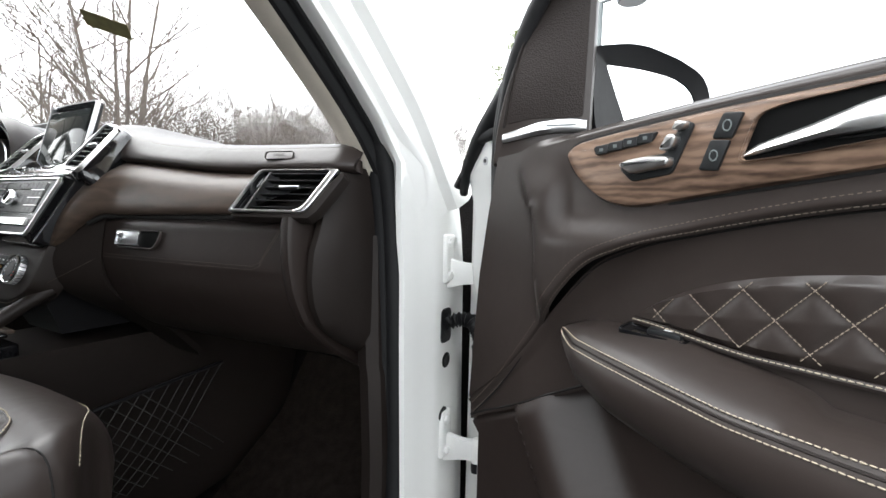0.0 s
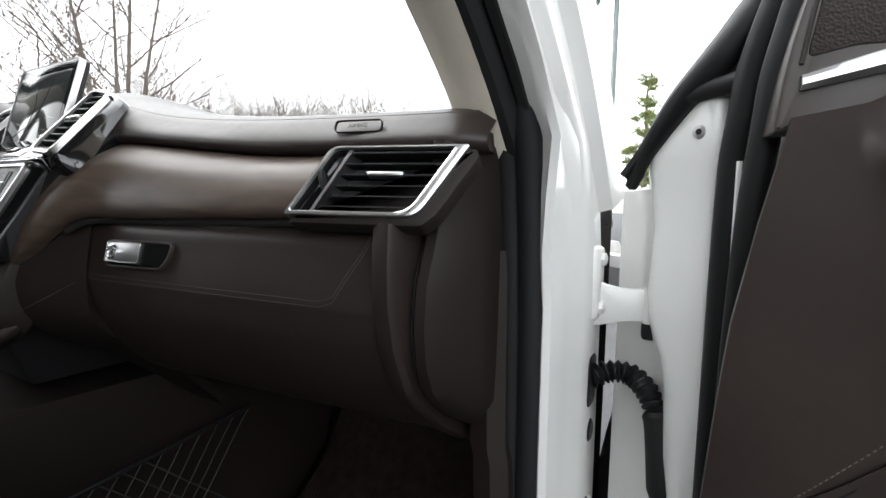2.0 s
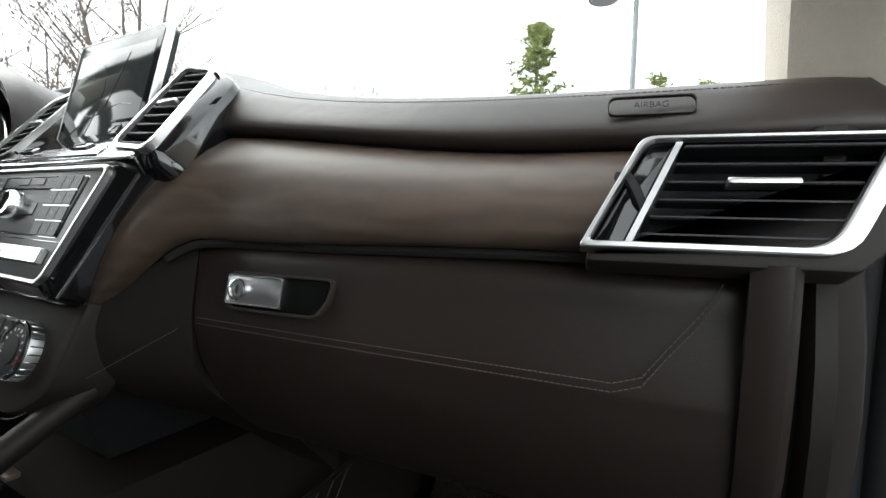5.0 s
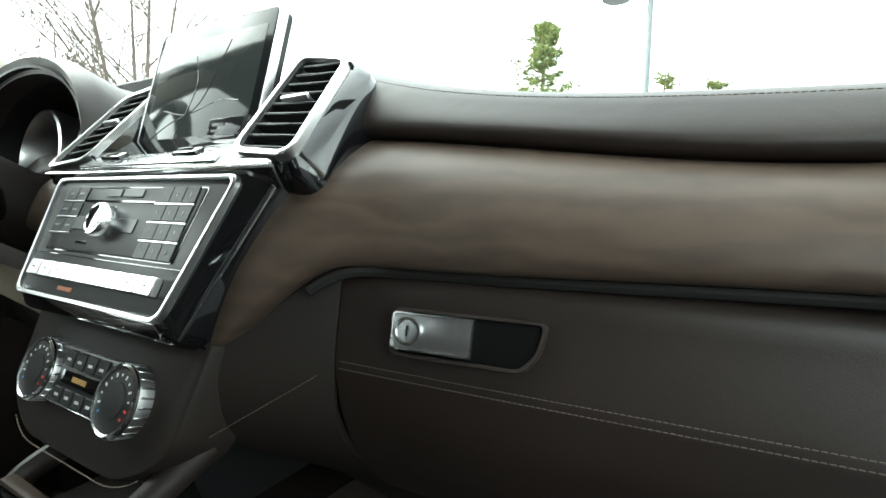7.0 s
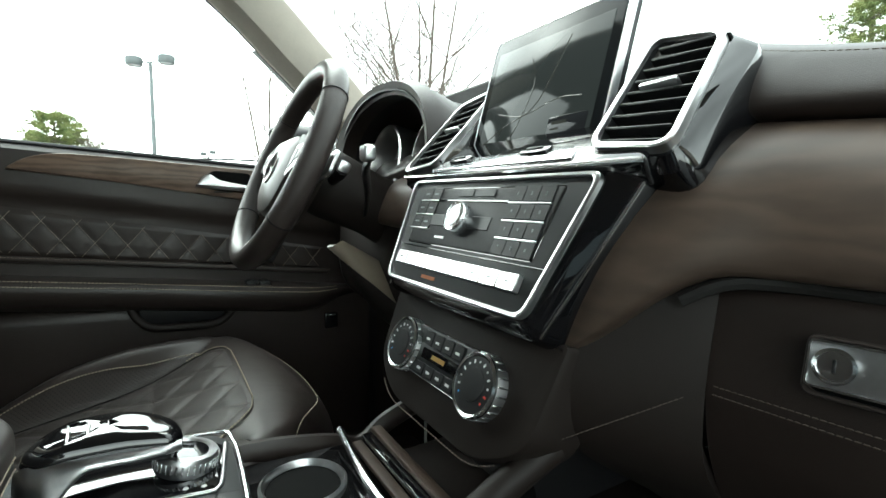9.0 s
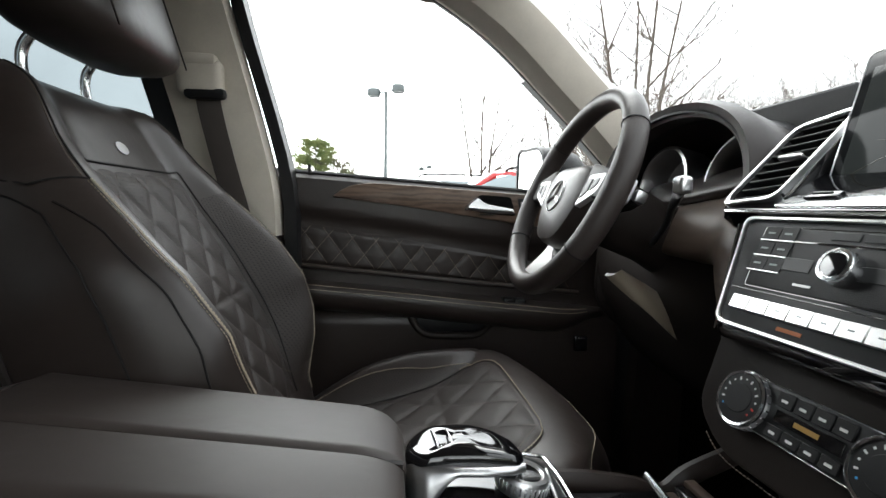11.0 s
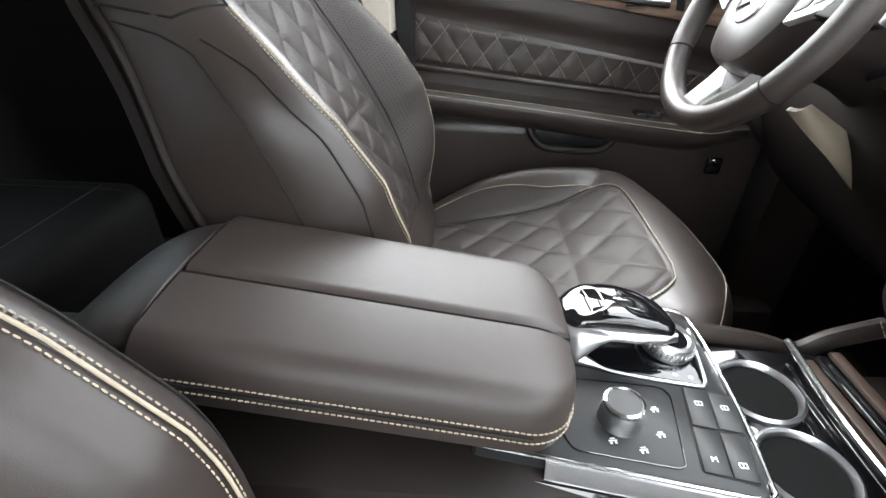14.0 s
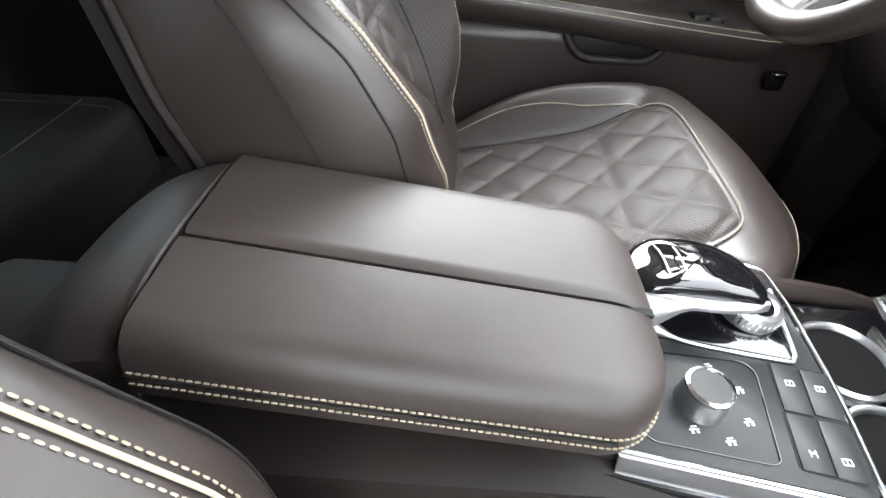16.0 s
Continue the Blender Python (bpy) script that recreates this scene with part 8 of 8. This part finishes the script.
make_car("parked_car", "red estate car with black mirrors in the parking row", RED, pose(-5.9, 1.30, 0, 0, 0, 178))
for x, y, big, lab, pt in ((-8.8, 0.45, 1.05, "white estate car in the parking row", PAINT), (-11.8, -0.75, 1.09, "red estate car in the parking row", RED),
                           (-14.9, -2.1, 1.11, "white estate car in the parking row", PAINT), (-18.0, -3.4, 1.11, "white estate car in the parking row", PAINT)):
    make_car("parked_car", lab, pt, pose(x, y, 0, 0, 0, 178) @ Matrix.Scale(big, 4))
make_car("parked_car", "dark grey estate car parked across the lot", SILVER, pose(3.6, 16.0, 0, 0, 0, 60))


def make_lamp(label, x, y, h, r, turn=0.0):
    l = thing("street_lamp", label, "lamp post", "lamp posts", m=pose(x, y, 0, 0, 0, turn))
    part("pole", tube([(0, 0, 0), (0, 0, h * 0.5), (0, 0, h)], [r * 1.15, r, r * 0.85], 12), STEEL, l)
    part("pole_base", lathe([(0.28, 0), (0.28, 0.6), (0.22, 0.7)], 20), material("concrete", (0.4, 0.39, 0.37), 0.9, vary=0.15), l)
    for sg, dz in ((1, 0.12), (-1, 0.0)):
        part("arm", tube([(0, 0, h - 0.05 + dz * 0.3), (sg * 0.32, 0, h + dz * 0.5)], 0.028, 8), STEEL, l)
        head = part("lamp_head", lathe([(0.24, -0.16), (0.27, -0.10), (0.27, 0.10), (0.20, 0.15)], 28, Matrix.Translation((sg * 0.52, 0, h + dz))), STEEL, l)
        part("lens", lathe([(0.22, -0.175), (0.22, -0.155)], 24, Matrix.Translation((sg * 0.52, 0, h + dz))), WHITE_PRINT, head)
    return l


make_lamp("grey lamp post with two round heads near the car", -0.71, 8.9, 4.95, 0.052, 12)
make_lamp("grey lamp post with two box heads beyond the parked cars", -19.6, 0.1, 5.9, 0.075, 70)
make_lamp("small grey lamp post far across the lot", -46.0, 4.0, 5.0, 0.09, 40)


def grow(bm, rng, p, d, length, r, depth, spread=0.5, droop=0.0, twig=3):
    """One limb and its smaller limbs."""
    n = 5 if depth > 1 else 3
    pts, rad = [p], [r]
    q, dd_ = p.copy(), d.normalized()
    for i in range(n):
        dd_ = (dd_ + Vector((rng.uniform(-1, 1), rng.uniform(-1, 1), rng.uniform(-0.6, 0.9) - droop)) * 0.14).normalized()
        q = q + dd_ * (length / n)
        pts.append(q)
        rad.append(r * (1 - 0.62 * (i + 1) / n))
    tube(pts, rad, 6 if depth > 2 else (4 if depth > 1 else 3), False, bm)
    if depth == 0:
        return
    for i in range(twig + (1 if depth > 2 else 0)):
        k = rng.uniform(0.35, 1.0)
        j = min(n - 1, int(k * n))
        base = pts[j].lerp(pts[j + 1], k * n - j)
        side = Vector((rng.uniform(-1, 1), rng.uniform(-1, 1), rng.uniform(-0.1, 0.7))).normalized()
        nd = (dd_ * (1 - spread) + side * spread).normalized()
        grow(bm, rng, base, nd, length * rng.uniform(0.50, 0.72), max(rad[j] * 0.6, 0.004), depth - 1, spread, droop, twig)


def bare_tree(label, x, y, h, seed, stems=1, depth=4, r=0.12, spread=0.5, twig=3):
    rng = random.Random(seed)
    t = thing("bare_tree", label, "tree", "bare trees", m=pose(x, y, 0))
    g = bmesh.new()
    tops = []
    for i in range(stems):
        a = 2 * math.pi * i / stems + rng.uniform(-0.4, 0.4)
        lean = Vector((math.cos(a) * 0.16, math.sin(a) * 0.16, 1)) if stems > 1 else Vector((rng.uniform(-0.05, 0.05), rng.uniform(-0.05, 0.05), 1))
        pts = curve([Vector((0, 0, -0.05)), lean * h * 0.22, lean * h * 0.5 + Vector((rng.uniform(-0.1, 0.1), rng.uniform(-0.1, 0.1), 0)), lean * h * 0.85], 10)
        tube(pts, [r * (1 - 0.75 * k / 9) for k in range(10)], 8, False, g)
        tops.append((pts, lean))
    part("trunk", g, BARK, t)
    g = bmesh.new()
    for pts, lean in tops:
        for k in range(9):
            j = 3 + int(6 * k / 9)
            a = rng.uniform(0, 2 * math.pi)
            d = Vector((math.cos(a), math.sin(a), rng.uniform(0.5, 1.2)))
            grow(g, rng, pts[j], d, h * rng.uniform(0.22, 0.36), r * (1 - 0.75 * j / 9) * 0.6, depth - 1, spread, 0.0, twig)
    part("branches", g, BARK, t, "bare grey twigs")
    return t


bare_tree("large bare tree with several stems beyond the windscreen", -9.4, 5.4, 7.4, 3, 4, 4, 0.070, 0.52, 4)
bare_tree("bare tree behind the parked cars", -13.4, 2.9, 5.6, 8, 3, 4, 0.06)
bare_tree("bare tree behind the parked cars", -13.0, 5.2, 5.8, 11, 3, 4, 0.06)
bare_tree("small bare tree beside the pine", -9.2, 20.0, 4.6, 5, 2, 4, 0.05)
bare_tree("pale bare brush beside the evergreen", -33.0, -2.2, 4.6, 23, 6, 4, 0.05, 0.6, 4)
bare_tree("bare tree far ahead of the bonnet", -3.5, 34.0, 7.0, 15, 2, 4, 0.09)
bare_tree("bare tree far across the lot", 5.5, 40.0, 7.0, 19, 2, 4, 0.09)

# far bare wood along the edge of the lot
rng = random.Random(21)
g = bmesh.new()
for i in range(190):
    az = radians(rng.uniform(26, 66))
    d = rng.uniform(38, 60)
    base = Vector((-d * math.sin(az), d * math.cos(az), 0))
    h = rng.uniform(11.0, 17.5) * (1.0 if az > radians(33) else 0.9)
    for k in range(3):
        grow(g, rng, base + Vector((rng.uniform(-0.6, 0.6), rng.uniform(-0.6, 0.6), 0)), Vector((rng.uniform(-0.25, 0.25), rng.uniform(-0.25, 0.25), 1)), h * rng.uniform(0.45, 0.65), 0.05, 2, 0.60, 0.0, 6)
tagged(part("far_wood", g, BARK), "bare brown wood along the edge of the lot", "wood", kind="stuff")
rng = random.Random(22)
g = bmesh.new()
for i in range(70):
    az = radians(rng.uniform(66, 112))
    d = rng.uniform(34, 50)
    base = Vector((-d * math.sin(az), d * math.cos(az), 0))
    h = rng.uniform(3.0, 5.5)
    for k in range(3):
        grow(g, rng, base + Vector((rng.uniform(-0.6, 0.6), rng.uniform(-0.6, 0.6), 0)), Vector((rng.uniform(-0.3, 0.3), rng.uniform(-0.3, 0.3), 1)), h * rng.uniform(0.5, 0.7), 0.05, 2, 0.45, 0.0, 4)
tagged(part("far_thicket", g, BARK), "bare thicket behind the parked cars", "wood", kind="stuff")


def pine(label, x, y, h, w, seed, bare=0.12, n=46):
    """A pine: trunk, whorled limbs and needle tufts in loose layers."""
    rng = random.Random(seed)
    t = thing("pine_tree", label, "tree", "evergreens", m=pose(x, y, 0))
    part("trunk", tube(curve([(0, 0, -0.05), (0.05, 0.02, h * 0.4), (-0.04, 0.04, h * 0.8), (0, 0, h)], 12), [0.020 * h * (1 - 0.9 * i / 11) for i in range(12)], 8), BARK, t)
    gl, gn = bmesh.new(), bmesh.new()
    for i in range(n):
        k = rng.uniform(bare, 0.99)
        z = h * k
        reach = w * 0.5 * (1.05 - k) ** 0.65 * rng.uniform(0.45, 1.15)
        a = rng.uniform(0, 2 * math.pi)
        tip = Vector((math.cos(a) * reach, math.sin(a) * reach, z + reach * rng.uniform(0.0, 0.35)))
        base = Vector((0, 0, z))
        tube([base, base.lerp(tip, 0.5) + Vector((0, 0, -0.03 * reach)), tip], [0.03, 0.02, 0.008], 4, False, gl)
        for j in range(int(7 + 5 * reach)):
            c = base.lerp(tip, rng.uniform(0.35, 1.05)) + Vector((rng.gauss(0, 0.14), rng.gauss(0, 0.14), rng.gauss(0.03, 0.07)))
            for b in range(16):
                d = Vector((rng.gauss(0, 1), rng.gauss(0, 1), rng.gauss(0.35, 0.7))).normalized()
                s = d.cross(Vector((rng.uniform(-1, 1), rng.uniform(-1, 1), rng.uniform(-1, 1)))).normalized() * 0.016
                e = c + d * rng.uniform(0.18, 0.36)
                q = [gn.verts.new(v) for v in (c - s, c + s, e + s * 0.3, e - s * 0.3)]
                gn.faces.new(q)
    part("branching", gl, BARK, t)
    part("crown", gn, NEEDLE, t, "loose green needle tufts", smooth=False)
    return t


pine("tall green pine with gaps between its layers", -7.5, 23.8, 10.6, 6.0, 4, 0.3, 130)
pine("broad green evergreen beside the lot", 15.7, 3.8, 7.8, 5.6, 6, 0.08, 190)
pine("dark green evergreen far ahead", 8.5, 42.0, 6.5, 3.2, 9, 0.1, 46)
pine("low green evergreen beyond the bonnet", -2.2, 27.0, 8.3, 3.5, 12, 0.3, 40)
pine("low green evergreen beyond the bonnet", 0.0, 27.5, 8.0, 4.0, 13, 0.3, 44)
pine("green evergreen at the edge of the lot", -33.0, -4.6, 5.6, 7.5, 14, 0.08, 120)

# sales building behind the car
bd = thing("sales_building", "low pale building with a ribbed metal roof", "building", m=pose(-27.0, -24.5, 0, 0, 0, 40))
WALL = material("pale_render", (0.55, 0.54, 0.51), 0.9, vary=0.08, vscale=0.6)
ROOFM = material("ribbed_metal_roof", (0.42, 0.44, 0.45), 0.4, 0.5, vary=0.1, vscale=0.8)
part("wall", rbox((0, 0, 1.8), (26, 8, 3.6), 0.05, 1), WALL, bd)
roof = part("roof", rings([[Vector((x, y, z)) for y, z in ((-4.6, 3.55), (-4.6, 3.75), (0, 5.5), (4.6, 3.75), (4.6, 3.55))] for x in (-13.4, 13.4)]), ROOFM, bd)
for i in range(44):
    x = lerp(-13.2, 13.2, i / 43)
    for sg in (1, -1):
        part("roof_rib", tube([(x, sg * 4.6, 3.79), (x, sg * 0.05, 5.53)], 0.035, 4), ROOFM, roof)
SIGN = material("blue_sign", (0.03, 0.09, 0.30), 0.5)
for i in range(8):
    x = lerp(-10.5, 10.5, i / 7)
    win = part("window", rbox((x, 4.03, 1.7), (1.9, 0.10, 1.9), 0.02, 1), CARGLASS, bd, "dark shop window")
    part("window_frame", rbox((x, 4.06, 2.68), (2.1, 0.12, 0.10), 0.01, 1), WHITE_PRINT, win)
    win = part("window", rbox((x, -4.03, 1.7), (1.9, 0.10, 1.9), 0.02, 1), CARGLASS, bd, "dark shop window")
    part("window_frame", rbox((x, -4.06, 2.68), (2.1, 0.12, 0.10), 0.01, 1), WHITE_PRINT, win)
for sg in (1, -1):
    part("fascia_sign", rbox((2, sg * 4.1, 3.15), (9.0, 0.10, 0.5), 0.02, 1), SIGN, bd, "blue sign with white bars")
    for i in range(6):
        part("sign_bar", rbox((-1.4 + i * 1.35, sg * 4.16, 3.15), (1.0, 0.03, 0.16), 0, 1), WHITE_PRINT, bd)
